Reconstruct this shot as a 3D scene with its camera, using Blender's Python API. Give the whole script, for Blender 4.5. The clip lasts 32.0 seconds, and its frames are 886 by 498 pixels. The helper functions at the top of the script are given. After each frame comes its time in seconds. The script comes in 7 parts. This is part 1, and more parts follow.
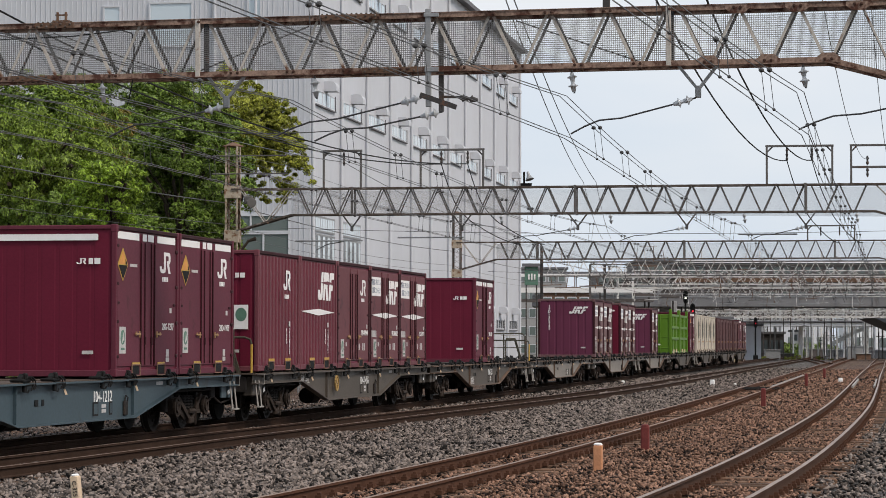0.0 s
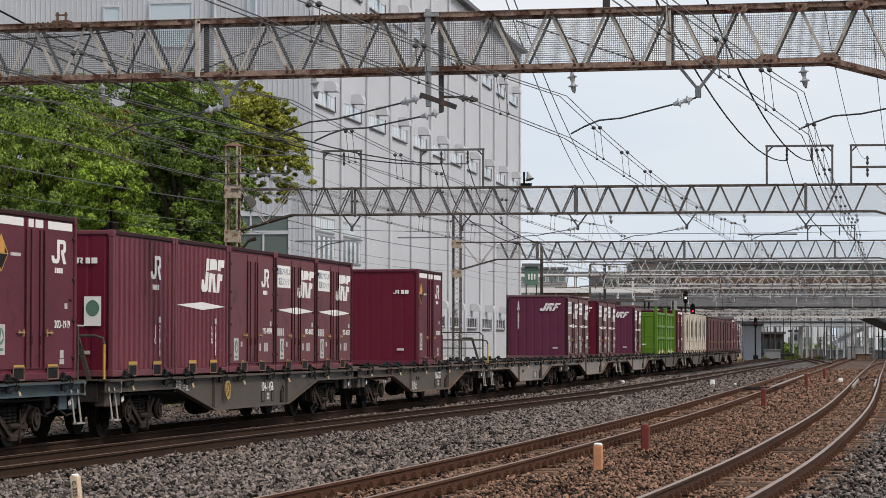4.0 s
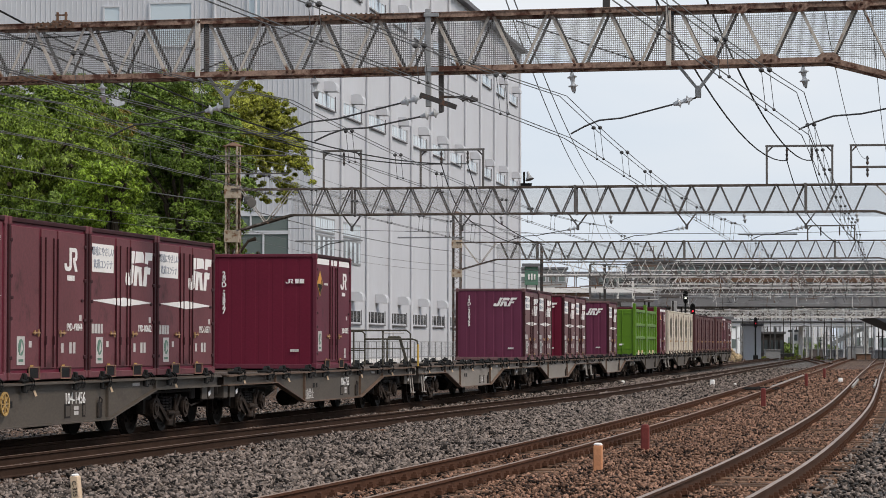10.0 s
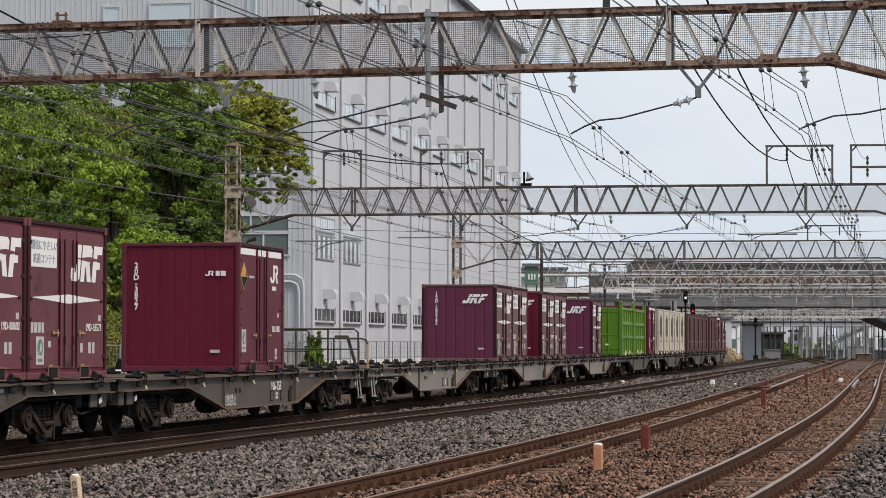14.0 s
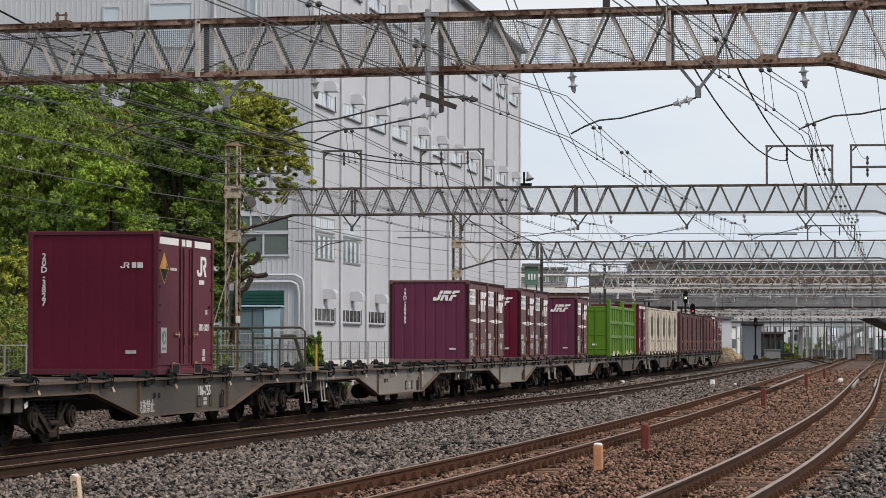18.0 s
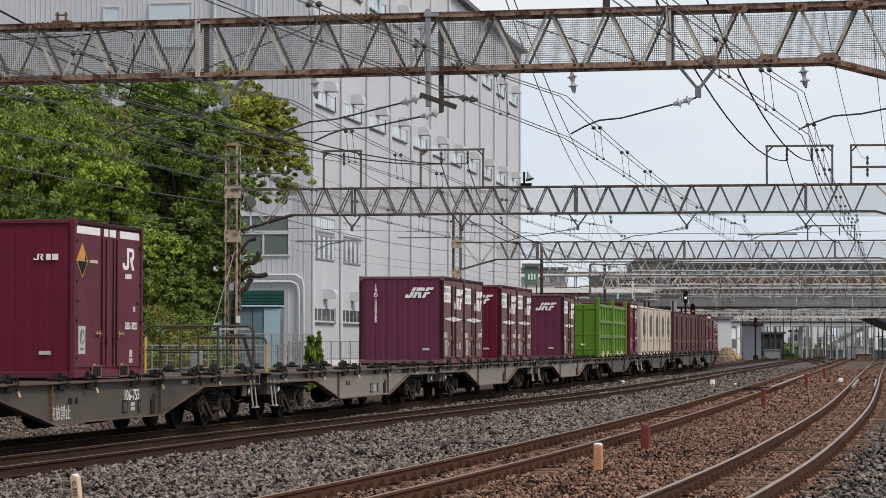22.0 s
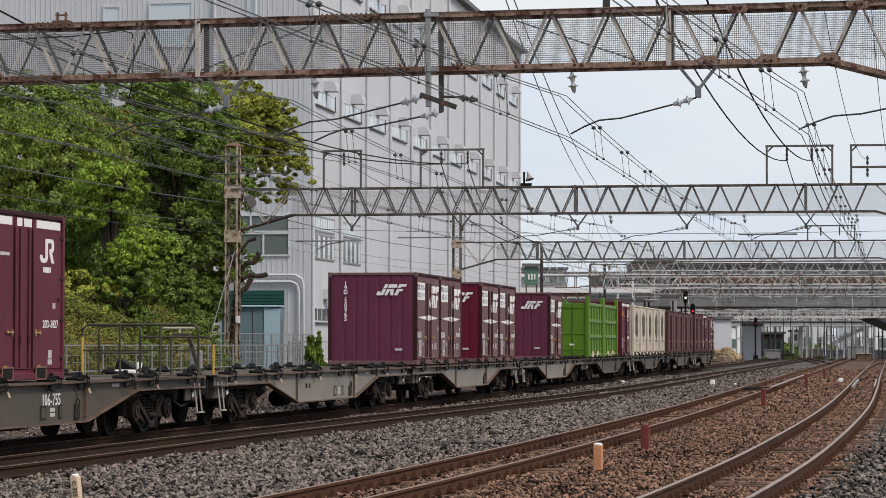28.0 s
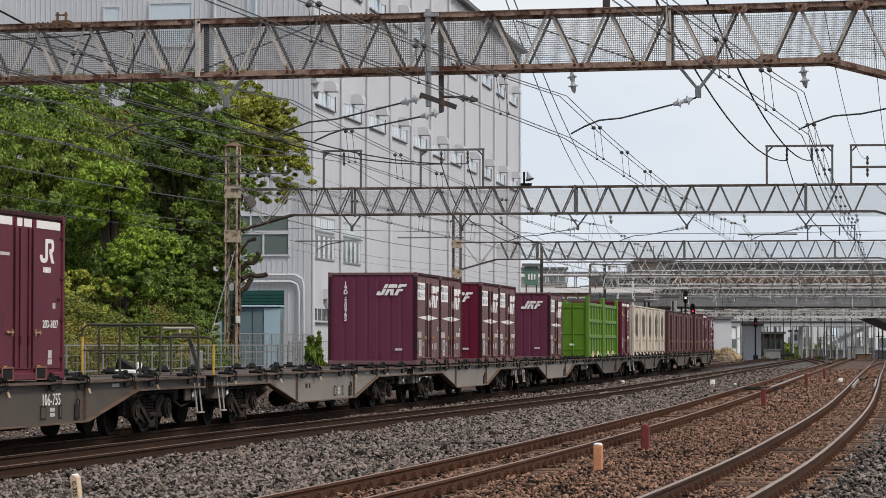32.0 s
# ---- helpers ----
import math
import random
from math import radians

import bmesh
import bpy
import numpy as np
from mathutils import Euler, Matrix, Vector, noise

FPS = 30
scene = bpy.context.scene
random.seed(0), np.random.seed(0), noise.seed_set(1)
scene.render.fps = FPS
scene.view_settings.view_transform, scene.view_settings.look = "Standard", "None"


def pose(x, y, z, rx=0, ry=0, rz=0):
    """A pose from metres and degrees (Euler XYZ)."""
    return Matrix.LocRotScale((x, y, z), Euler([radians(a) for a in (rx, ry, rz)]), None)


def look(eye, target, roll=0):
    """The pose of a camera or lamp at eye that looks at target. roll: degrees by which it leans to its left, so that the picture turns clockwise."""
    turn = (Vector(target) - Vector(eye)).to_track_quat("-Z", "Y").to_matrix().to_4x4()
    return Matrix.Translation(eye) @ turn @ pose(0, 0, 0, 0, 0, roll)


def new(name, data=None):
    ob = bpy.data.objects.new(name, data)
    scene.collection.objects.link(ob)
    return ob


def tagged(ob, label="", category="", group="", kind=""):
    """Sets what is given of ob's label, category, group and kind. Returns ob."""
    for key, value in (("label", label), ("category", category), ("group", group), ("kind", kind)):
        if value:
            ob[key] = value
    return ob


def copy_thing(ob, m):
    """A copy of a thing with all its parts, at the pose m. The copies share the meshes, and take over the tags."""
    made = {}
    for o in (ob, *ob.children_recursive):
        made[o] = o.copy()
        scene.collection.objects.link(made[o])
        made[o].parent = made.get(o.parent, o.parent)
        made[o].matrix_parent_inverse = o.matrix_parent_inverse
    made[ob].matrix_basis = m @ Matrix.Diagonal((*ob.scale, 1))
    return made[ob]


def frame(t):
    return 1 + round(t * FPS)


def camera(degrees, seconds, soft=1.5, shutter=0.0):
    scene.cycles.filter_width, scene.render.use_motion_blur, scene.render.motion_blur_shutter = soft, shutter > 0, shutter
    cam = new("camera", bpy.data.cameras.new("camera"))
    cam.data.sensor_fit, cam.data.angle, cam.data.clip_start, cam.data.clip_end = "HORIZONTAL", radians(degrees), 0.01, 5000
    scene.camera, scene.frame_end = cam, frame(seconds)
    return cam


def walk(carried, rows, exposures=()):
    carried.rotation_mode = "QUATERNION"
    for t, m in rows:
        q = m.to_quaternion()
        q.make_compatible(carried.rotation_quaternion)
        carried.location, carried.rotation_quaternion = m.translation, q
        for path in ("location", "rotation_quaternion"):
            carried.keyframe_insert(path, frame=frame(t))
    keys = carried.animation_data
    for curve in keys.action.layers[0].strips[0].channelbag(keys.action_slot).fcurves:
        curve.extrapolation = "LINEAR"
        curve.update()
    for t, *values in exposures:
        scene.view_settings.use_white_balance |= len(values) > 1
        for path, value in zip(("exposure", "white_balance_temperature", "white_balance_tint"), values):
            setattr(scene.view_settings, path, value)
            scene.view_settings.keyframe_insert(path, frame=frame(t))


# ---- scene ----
cam = camera(18.774, 32.0, soft=0.7)
EYE = (0.0, 0.0, 1.634)
view = look(EYE, (0.0, math.cos(radians(2.0257)), 1.634 + math.sin(radians(2.0257))), 0.069)
walk(cam, [(0.0, view), (32.0, view)], [(0.0, 0.0, 7050, 14), (32.0, 0.0, 7050, 14)])

# ---- light: a bright, thinly clouded sky ----
SUN_EL, SUN_AZ = 48.0, 128.0
world = bpy.data.worlds.new("sky")
scene.world = world
world.use_nodes = True
wn, wl = world.node_tree.nodes, world.node_tree.links
wn.clear()
w_out = wn.new("ShaderNodeOutputWorld")
w_bg = wn.new("ShaderNodeBackground")
w_sky = wn.new("ShaderNodeTexSky")
w_sky.sky_type = "NISHITA"
w_sky.sun_disc = False
w_sky.sun_elevation = radians(SUN_EL)
w_sky.sun_rotation = radians(SUN_AZ)
w_sky.dust_density = 2.0
w_co = wn.new("ShaderNodeTexCoord")
w_map = wn.new("ShaderNodeMapping")
w_map.inputs["Scale"].default_value = (2.0, 2.0, 7.0)
w_noise = wn.new("ShaderNodeTexNoise")
w_noise.inputs["Scale"].default_value = 1.6
w_noise.inputs["Detail"].default_value = 5.0
w_ramp = wn.new("ShaderNodeValToRGB")
w_ramp.color_ramp.elements[0].position, w_ramp.color_ramp.elements[0].color = 0.35, (5.6, 7.0, 8.6, 1)
w_ramp.color_ramp.elements[1].position, w_ramp.color_ramp.elements[1].color = 0.68, (7.5, 8.3, 9.15, 1)
w_mix = wn.new("ShaderNodeMix")
w_mix.data_type = "RGBA"
w_mix.inputs["Factor"].default_value = 0.88
wl.new(w_co.outputs["Generated"], w_map.inputs["Vector"])
wl.new(w_map.outputs["Vector"], w_noise.inputs["Vector"])
wl.new(w_noise.outputs["Fac"], w_ramp.inputs["Fac"])
wl.new(w_sky.outputs["Color"], w_mix.inputs["A"])
wl.new(w_ramp.outputs["Color"], w_mix.inputs["B"])
wl.new(w_mix.outputs["Result"], w_bg.inputs["Color"])
w_bg.inputs["Strength"].default_value = 0.112
wl.new(w_bg.outputs["Background"], w_out.inputs["Surface"])
sun_data = bpy.data.lights.new("sun", "SUN")
sun_data.energy, sun_data.angle, sun_data.color = 2.6, radians(14), (1.0, 0.95, 0.88)
sun = new("sun", sun_data)
az, el = radians(SUN_AZ), radians(SUN_EL)
sun.matrix_world = look((math.sin(az) * math.cos(el) * 100, math.cos(az) * math.cos(el) * 100, math.sin(el) * 100), (0, 0, 0))


# ---- materials ----
def mat(name, base, rough=0.6, metal=0.0, vary=0.25, scale=3.0, fine=40.0, bump=0.15, second=None, amount=0.5, stretch=(1, 1, 1), spec=0.22, island=False, obj=False):
    """A worn surface: a base colour varied at two scales, with stains of a second colour and fine relief."""
    m = bpy.data.materials.new(name)
    m.use_nodes = True
    n, l = m.node_tree.nodes, m.node_tree.links
    b = n["Principled BSDF"]
    b.inputs["Roughness"].default_value, b.inputs["Metallic"].default_value = rough, metal
    b.inputs["Specular IOR Level"].default_value = spec
    co, mp = n.new("ShaderNodeTexCoord"), n.new("ShaderNodeMapping")
    mp.inputs["Scale"].default_value = stretch
    l.new(co.outputs["Object"], mp.inputs["Vector"])
    big, small = n.new("ShaderNodeTexNoise"), n.new("ShaderNodeTexNoise")
    big.inputs["Scale"].default_value, big.inputs["Detail"].default_value = scale, 6.0
    small.inputs["Scale"].default_value, small.inputs["Detail"].default_value = fine, 4.0
    for t in (big, small):
        l.new(mp.outputs["Vector"], t.inputs["Vector"])
    ramp = n.new("ShaderNodeValToRGB")
    e = ramp.color_ramp.elements
    e[0].position, e[1].position = 0.3, 0.72
    e[0].color = (*[c * (1 - vary) for c in base], 1)
    e[1].color = (*[min(1, c * (1 + vary)) for c in base], 1)
    add = n.new("ShaderNodeMath")
    add.operation = "MULTIPLY_ADD"
    l.new(small.outputs["Fac"], add.inputs[0])
    add.inputs[1].default_value = 0.5
    half = n.new("ShaderNodeMath")
    half.operation = "MULTIPLY"
    l.new(big.outputs["Fac"], half.inputs[0])
    half.inputs[1].default_value = 0.5
    l.new(half.outputs[0], add.inputs[2])
    value = add.outputs[0]
    if island or obj:
        if island:
            src = n.new("ShaderNodeNewGeometry").outputs["Random Per Island"]
        else:
            src = n.new("ShaderNodeObjectInfo").outputs["Random"]
        mixv = n.new("ShaderNodeMath")
        mixv.operation = "MULTIPLY_ADD"
        l.new(src, mixv.inputs[0])
        mixv.inputs[1].default_value = 0.5
        sc = n.new("ShaderNodeMath")
        sc.operation = "MULTIPLY"
        l.new(value, sc.inputs[0])
        sc.inputs[1].default_value = 0.5
        l.new(sc.outputs[0], mixv.inputs[2])
        value = mixv.outputs[0]
    l.new(value, ramp.inputs["Fac"])
    colour = ramp.outputs["Color"]
    if second:
        st = n.new("ShaderNodeTexNoise")
        st.inputs["Scale"].default_value, st.inputs["Detail"].default_value = scale * 1.7, 8.0
        st.inputs["Roughness"].default_value = 0.65
        l.new(mp.outputs["Vector"], st.inputs["Vector"])
        r2 = n.new("ShaderNodeValToRGB")
        r2.color_ramp.elements[0].position = 0.62 - 0.25 * amount
        r2.color_ramp.elements[1].position = 0.74 - 0.25 * amount
        l.new(st.outputs["Fac"], r2.inputs["Fac"])
        mx = n.new("ShaderNodeMix")
        mx.data_type = "RGBA"
        l.new(r2.outputs["Color"], mx.inputs["Factor"])
        l.new(colour, mx.inputs["A"])
        mx.inputs["B"].default_value = (*second, 1)
        colour = mx.outputs["Result"]
    l.new(colour, b.inputs["Base Color"])
    if bump:
        bp = n.new("ShaderNodeBump")
        bp.inputs["Strength"].default_value = bump
        bp.inputs["Distance"].default_value = 0.02
        l.new(small.outputs["Fac"], bp.inputs["Height"])
        l.new(bp.outputs["Normal"], b.inputs["Normal"])
    return m


def gravel(name, dark, light, size=16.0):
    """Loose stones seen from afar: cells with their own tone and relief."""
    m = bpy.data.materials.new(name)
    m.use_nodes = True
    n, l = m.node_tree.nodes, m.node_tree.links
    b = n["Principled BSDF"]
    b.inputs["Roughness"].default_value = 0.9
    co = n.new("ShaderNodeTexCoord")
    vor, big, tint = n.new("ShaderNodeTexVoronoi"), n.new("ShaderNodeTexNoise"), n.new("ShaderNodeTexVoronoi")
    vor.inputs["Scale"].default_value = size
    tint.inputs["Scale"].default_value = size
    big.inputs["Scale"].default_value, big.inputs["Detail"].default_value = 0.5, 5.0
    for t in (vor, big, tint):
        l.new(co.outputs["Object"], t.inputs["Vector"])
    sep = n.new("ShaderNodeSeparateColor")
    l.new(tint.outputs["Color"], sep.inputs["Color"])
    ad = n.new("ShaderNodeMath")
    ad.operation = "MULTIPLY_ADD"
    l.new(sep.outputs["Red"], ad.inputs[0])
    ad.inputs[1].default_value = 0.6
    mid = n.new("ShaderNodeTexNoise")
    mid.inputs["Scale"].default_value, mid.inputs["Detail"].default_value, mid.inputs["Roughness"].default_value = 2.6, 9.0, 0.85
    l.new(co.outputs["Object"], mid.inputs["Vector"])
    both = n.new("ShaderNodeMath")
    both.operation = "MULTIPLY_ADD"
    l.new(mid.outputs["Fac"], both.inputs[0])
    both.inputs[1].default_value = 1.5
    both.inputs[2].default_value = -0.75
    sc = n.new("ShaderNodeMath")
    sc.operation = "MULTIPLY_ADD"
    l.new(big.outputs["Fac"], sc.inputs[0])
    sc.inputs[1].default_value = 0.5
    l.new(both.outputs[0], sc.inputs[2])
    l.new(sc.outputs[0], ad.inputs[2])
    ramp = n.new("ShaderNodeValToRGB")
    ramp.color_ramp.elements[0].position, ramp.color_ramp.elements[1].position = 0.22, 0.82
    ramp.color_ramp.elements[0].color, ramp.color_ramp.elements[1].color = (*dark, 1), (*light, 1)
    l.new(ad.outputs[0], ramp.inputs["Fac"])
    l.new(ramp.outputs["Color"], b.inputs["Base Color"])
    bp = n.new("ShaderNodeBump")
    bp.invert = True
    bp.inputs["Strength"].default_value, bp.inputs["Distance"].default_value = 1.0, 0.12
    l.new(vor.outputs["Distance"], bp.inputs["Height"])
    l.new(bp.outputs["Normal"], b.inputs["Normal"])
    return m


def leaf(name, base, vary=0.5):
    """Leaf blades of differing green that let some light through."""
    m = mat(name, base, 0.45, vary=vary, scale=0.9, fine=3, bump=0, island=True)
    n, l = m.node_tree.nodes, m.node_tree.links
    b, out = n["Principled BSDF"], n["Material Output"]
    tr, mx = n.new("ShaderNodeBsdfTranslucent"), n.new("ShaderNodeMixShader")
    colour = b.inputs["Base Color"].links[0].from_socket
    l.new(colour, tr.inputs["Color"])
    mx.inputs["Fac"].default_value = 0.18
    l.new(b.outputs["BSDF"], mx.inputs[1])
    l.new(tr.outputs["BSDF"], mx.inputs[2])
    l.new(mx.outputs["Shader"], out.inputs["Surface"])
    return m


def glass(name, tint=(0.25, 0.3, 0.32), spec=0.9):
    m = bpy.data.materials.new(name)
    m.use_nodes = True
    b = m.node_tree.nodes["Principled BSDF"]
    b.inputs["Base Color"].default_value = (*tint, 1)
    b.inputs["Roughness"].default_value = 0.06
    b.inputs["Specular IOR Level"].default_value = spec
    return m


def glow(name, colour, strength):
    m = bpy.data.materials.new(name)
    m.use_nodes = True
    b = m.node_tree.nodes["Principled BSDF"]
    b.inputs["Base Color"].default_value = (*colour, 1)
    b.inputs["Emission Color"].default_value = (*colour, 1)
    b.inputs["Emission Strength"].default_value = strength
    return m


RUST = (0.16, 0.065, 0.035)
M_RED = mat("maroon_paint", (0.123, 0.0125, 0.029), 0.48, vary=0.12, scale=1.2, fine=25, bump=0.03, second=(0.085, 0.013, 0.02), amount=-0.1, spec=0.12)
# Darker maroon for edge rails, posts, rods, hinges and latches.
M_RED_DARK = mat("dark_maroon_paint", (0.04, 0.013, 0.016), 0.65, vary=0.3, scale=2.0, fine=25, bump=0.05, spec=0.12)
M_RED_DOOR = mat("aged_brown_maroon_paint", (0.14, 0.047, 0.055), 0.55, vary=0.22, scale=0.8, fine=22, bump=0.04, second=(0.06, 0.022, 0.026), amount=0.15, spec=0.12)
M_RED_OLD = mat("faded_maroon_paint", (0.15, 0.048, 0.06), 0.55, vary=0.2, scale=1.0, fine=30, bump=0.04, second=(0.06, 0.02, 0.023), amount=0.1, spec=0.12)
M_RED_SIDE = mat("weathered_maroon_door_paint", (0.116, 0.027, 0.042), 0.55, vary=0.2, scale=0.9, fine=22, bump=0.04, second=(0.06, 0.017, 0.022), amount=0.05, spec=0.1)
M_RED_DIM = mat("dull_brown_maroon_paint", (0.095, 0.045, 0.045), 0.6, vary=0.3, scale=1.0, fine=14, bump=0.04, second=(0.16, 0.1, 0.08), amount=0.15, stretch=(1, 1, 0.3), spec=0.12)
M_RED_GREY = mat("weathered_grey_maroon_paint", (0.15, 0.085, 0.088), 0.6, vary=0.25, scale=0.9, fine=18, bump=0.04, second=(0.09, 0.055, 0.057), amount=0.15, stretch=(1, 1, 0.4), spec=0.1)
M_PURPLE = mat("faded_purple_paint", (0.12, 0.028, 0.058), 0.55, vary=0.14, scale=1.1, fine=24, bump=0.04, second=(0.08, 0.018, 0.032), amount=0.0, spec=0.15)
M_GREEN = mat("bright_green_paint", (0.078, 0.178, 0.011), 0.45, vary=0.18, scale=1.0, fine=20, bump=0.03, second=(0.045, 0.12, 0.015), amount=0.05, spec=0.3)
M_BEIGE = mat("beige_paint", (0.53, 0.47, 0.39), 0.6, vary=0.18, scale=1.0, fine=20, bump=0.03, second=(0.22, 0.16, 0.12), amount=0.3, stretch=(1, 1, 0.4))
M_TAUPE = mat("grey_brown_paint", (0.2, 0.17, 0.15), 0.6, vary=0.15, scale=1.5)
M_WHITE = mat("white_lettering", (0.78, 0.77, 0.76), 0.5, vary=0.06, scale=4, bump=0.0)
M_PALE = mat("pale_lettering", (0.5, 0.48, 0.47), 0.5, vary=0.2, scale=6, bump=0.0)
M_WHEEL_TAN = mat("tan_yellow_paint", (0.42, 0.27, 0.1), 0.5, vary=0.25, scale=8)
M_YELLOW = mat("yellow_paint", (0.5, 0.31, 0.06), 0.5, vary=0.2, scale=5)
M_OLIVE = mat("olive_grey_paint", (0.062, 0.056, 0.042), 0.6, vary=0.25, scale=5)
M_ORANGE = mat("orange_handle", (0.6, 0.27, 0.06), 0.5, vary=0.2, scale=8)
M_HANDLE = mat("worn_orange_handle", (0.4, 0.24, 0.12), 0.5, vary=0.3, scale=8)
M_TEAL = mat("green_print", (0.1, 0.2, 0.15), 0.5, vary=0.15, scale=12)
M_DARK = mat("dark_grimy_steel", (0.024, 0.021, 0.02), 0.75, vary=0.45, scale=4, fine=30, bump=0.2, second=(0.055, 0.042, 0.034), amount=0.2, spec=0.12)
M_BLACK = mat("black_rubber", (0.011, 0.011, 0.011), 0.65, vary=0.3, spec=0.12)
M_SILL = mat("grey_wagon_paint", (0.076, 0.062, 0.05), 0.6, vary=0.28, scale=0.8, fine=18, bump=0.06, second=(0.045, 0.033, 0.026), amount=0.2, stretch=(1, 0.6, 1.6), spec=0.3)
M_FLANGE = mat("rust_brown_flange", (0.13, 0.085, 0.062), 0.7, vary=0.35, scale=1.6, fine=20, bump=0.08, second=(0.08, 0.062, 0.05), amount=0.45)
M_RIM = mat("worn_tan_rim", (0.22, 0.135, 0.09), 0.6, vary=0.35, scale=9)
M_SILL_BLUE = mat("blue_grey_wagon_paint", (0.041, 0.066, 0.08), 0.55, vary=0.2, scale=0.8, fine=18, bump=0.05, second=(0.035, 0.045, 0.048), amount=0.1, spec=0.35)
M_DECK = mat("worn_brown_deck", (0.085, 0.064, 0.052), 0.75, vary=0.35, scale=1.5, fine=25, second=(0.06, 0.035, 0.025), amount=0.4)
M_BROWN = mat("grimy_brown_bogie", (0.036, 0.026, 0.021), 0.8, vary=0.4, scale=3, second=(0.025, 0.021, 0.019), amount=0.4, spec=0.12)
M_WHEEL = mat("grimy_wheel_steel", (0.022, 0.018, 0.016), 0.7, metal=0.2, vary=0.4, scale=5, second=(0.05, 0.03, 0.022), amount=0.2, spec=0.15)
M_RAIL_THIRD = mat("dark_brown_rail", (0.066, 0.036, 0.025), 0.85, vary=0.35, scale=3, fine=40, bump=0.2, spec=0.08)
M_RAILSHINE = mat("polished_rail_head", (0.26, 0.19, 0.155), 0.48, metal=0.25, vary=0.25, scale=2)
M_RAILTOP = mat("worn_rail_head", (0.22, 0.14, 0.1), 0.5, metal=0.2, vary=0.25, scale=3)
M_RAILTOP_OLD = mat("dull_rail_head", (0.165, 0.11, 0.083), 0.6, metal=0.2, vary=0.3, scale=3)
M_RAIL = mat("rusted_rail", (0.088, 0.043, 0.028), 0.9, vary=0.35, scale=3, fine=40, bump=0.2, spec=0.05)
M_SLEEPER = mat("weathered_sleeper", (0.12, 0.07, 0.046), 0.9, vary=0.45, scale=4, fine=40, bump=0.5, second=(0.06, 0.04, 0.03), amount=0.4, obj=True)
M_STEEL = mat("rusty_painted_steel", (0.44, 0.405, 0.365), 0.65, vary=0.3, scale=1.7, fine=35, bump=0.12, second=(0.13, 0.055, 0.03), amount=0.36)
# Grey steel; its darkness also paints the backlit bars of the farther gantries.
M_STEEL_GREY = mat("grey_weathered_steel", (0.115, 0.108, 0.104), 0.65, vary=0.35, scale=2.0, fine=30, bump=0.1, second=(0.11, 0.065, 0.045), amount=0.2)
# Distance haze is put into this paler steel colour.
M_STEEL_FAR = mat("haze_paled_far_steel", (0.66, 0.65, 0.63), 0.65, vary=0.3, scale=1.0, fine=20, bump=0.05, second=(0.13, 0.085, 0.07), amount=0.4)
M_MAST = mat("pale_mast_steel", (0.43, 0.36, 0.28), 0.65, vary=0.25, scale=3.0, fine=35, bump=0.1, second=(0.19, 0.09, 0.045), amount=0.4)
M_RUSTY = mat("rust_steel", (0.13, 0.075, 0.05), 0.8, vary=0.4, scale=2.5, fine=35, bump=0.2, second=(0.3, 0.25, 0.2), amount=0.1)
M_CHORD = mat("dark_streaked_chord_steel", (0.085, 0.066, 0.055), 0.75, vary=0.5, scale=1.8, fine=30, bump=0.2, second=(0.3, 0.27, 0.25), amount=0.3)
M_CHORD_RUST = mat("rust_streaked_chord_steel", (0.26, 0.175, 0.135), 0.75, vary=0.65, scale=2.6, fine=24, bump=0.2, second=(0.075, 0.03, 0.02), amount=0.6)
M_RIVET = mat("dark_rusted_bolt", (0.06, 0.03, 0.022), 0.8, vary=0.4, scale=8)
M_STEP = mat("chipped_pale_step_paint", (0.3, 0.28, 0.26), 0.6, vary=0.3, scale=4, second=(0.12, 0.06, 0.04), amount=0.3)
M_SILL_LIGHT = mat("pale_grey_wagon_paint", (0.21, 0.188, 0.168), 0.6, vary=0.22, scale=0.8, fine=18, bump=0.06, second=(0.07, 0.055, 0.045), amount=0.1, stretch=(1, 0.6, 1.6))
M_RAIL_DARK = mat("dark_rusted_rail", (0.043, 0.026, 0.019), 0.9, vary=0.3, scale=3, fine=40, bump=0.2, spec=0.04)
# Real dark steel, and the shade painted onto the beams' back bars.
M_STEEL_DARK = mat("dark_and_shaded_steel", (0.05, 0.046, 0.045), 0.6, vary=0.25, scale=3, second=RUST, amount=0.2)
M_GALV = mat("galvanised_steel", (0.27, 0.275, 0.28), 0.5, metal=0.3, vary=0.2, scale=6)
M_NET = mat("netting_wire", (0.2, 0.2, 0.2), 0.6, vary=0.2, scale=6, bump=0)
M_NET_FAR = mat("fine_mesh_sheet", (0.36, 0.36, 0.365), 0.8, vary=0.35, scale=1.5, fine=10, bump=0)
M_NET_FAR.node_tree.nodes["Principled BSDF"].inputs["Alpha"].default_value = 0.2
M_CABLE = mat("weathered_cable", (0.075, 0.075, 0.076), 0.4, metal=0.2, vary=0.2, scale=4, bump=0)
M_PORC = mat("white_porcelain", (0.6, 0.62, 0.64), 0.15, vary=0.12, scale=6, bump=0)
M_WALL = mat("pale_grey_cladding", (0.51, 0.525, 0.56), 0.55, vary=0.06, scale=0.35, fine=6, bump=0.02, second=(0.46, 0.47, 0.505), amount=0.1, stretch=(1, 1, 0.25))
M_WALL_TRIM = mat("light_grey_trim", (0.55, 0.565, 0.60), 0.5, vary=0.08, scale=1.0, bump=0.02)
# Grey that paints the shadow lines along the downpipes.
M_PIPE_SHADE = mat("grey_pipe_shade", (0.2, 0.205, 0.215), 0.6, vary=0.15, scale=1.0, bump=0.02)
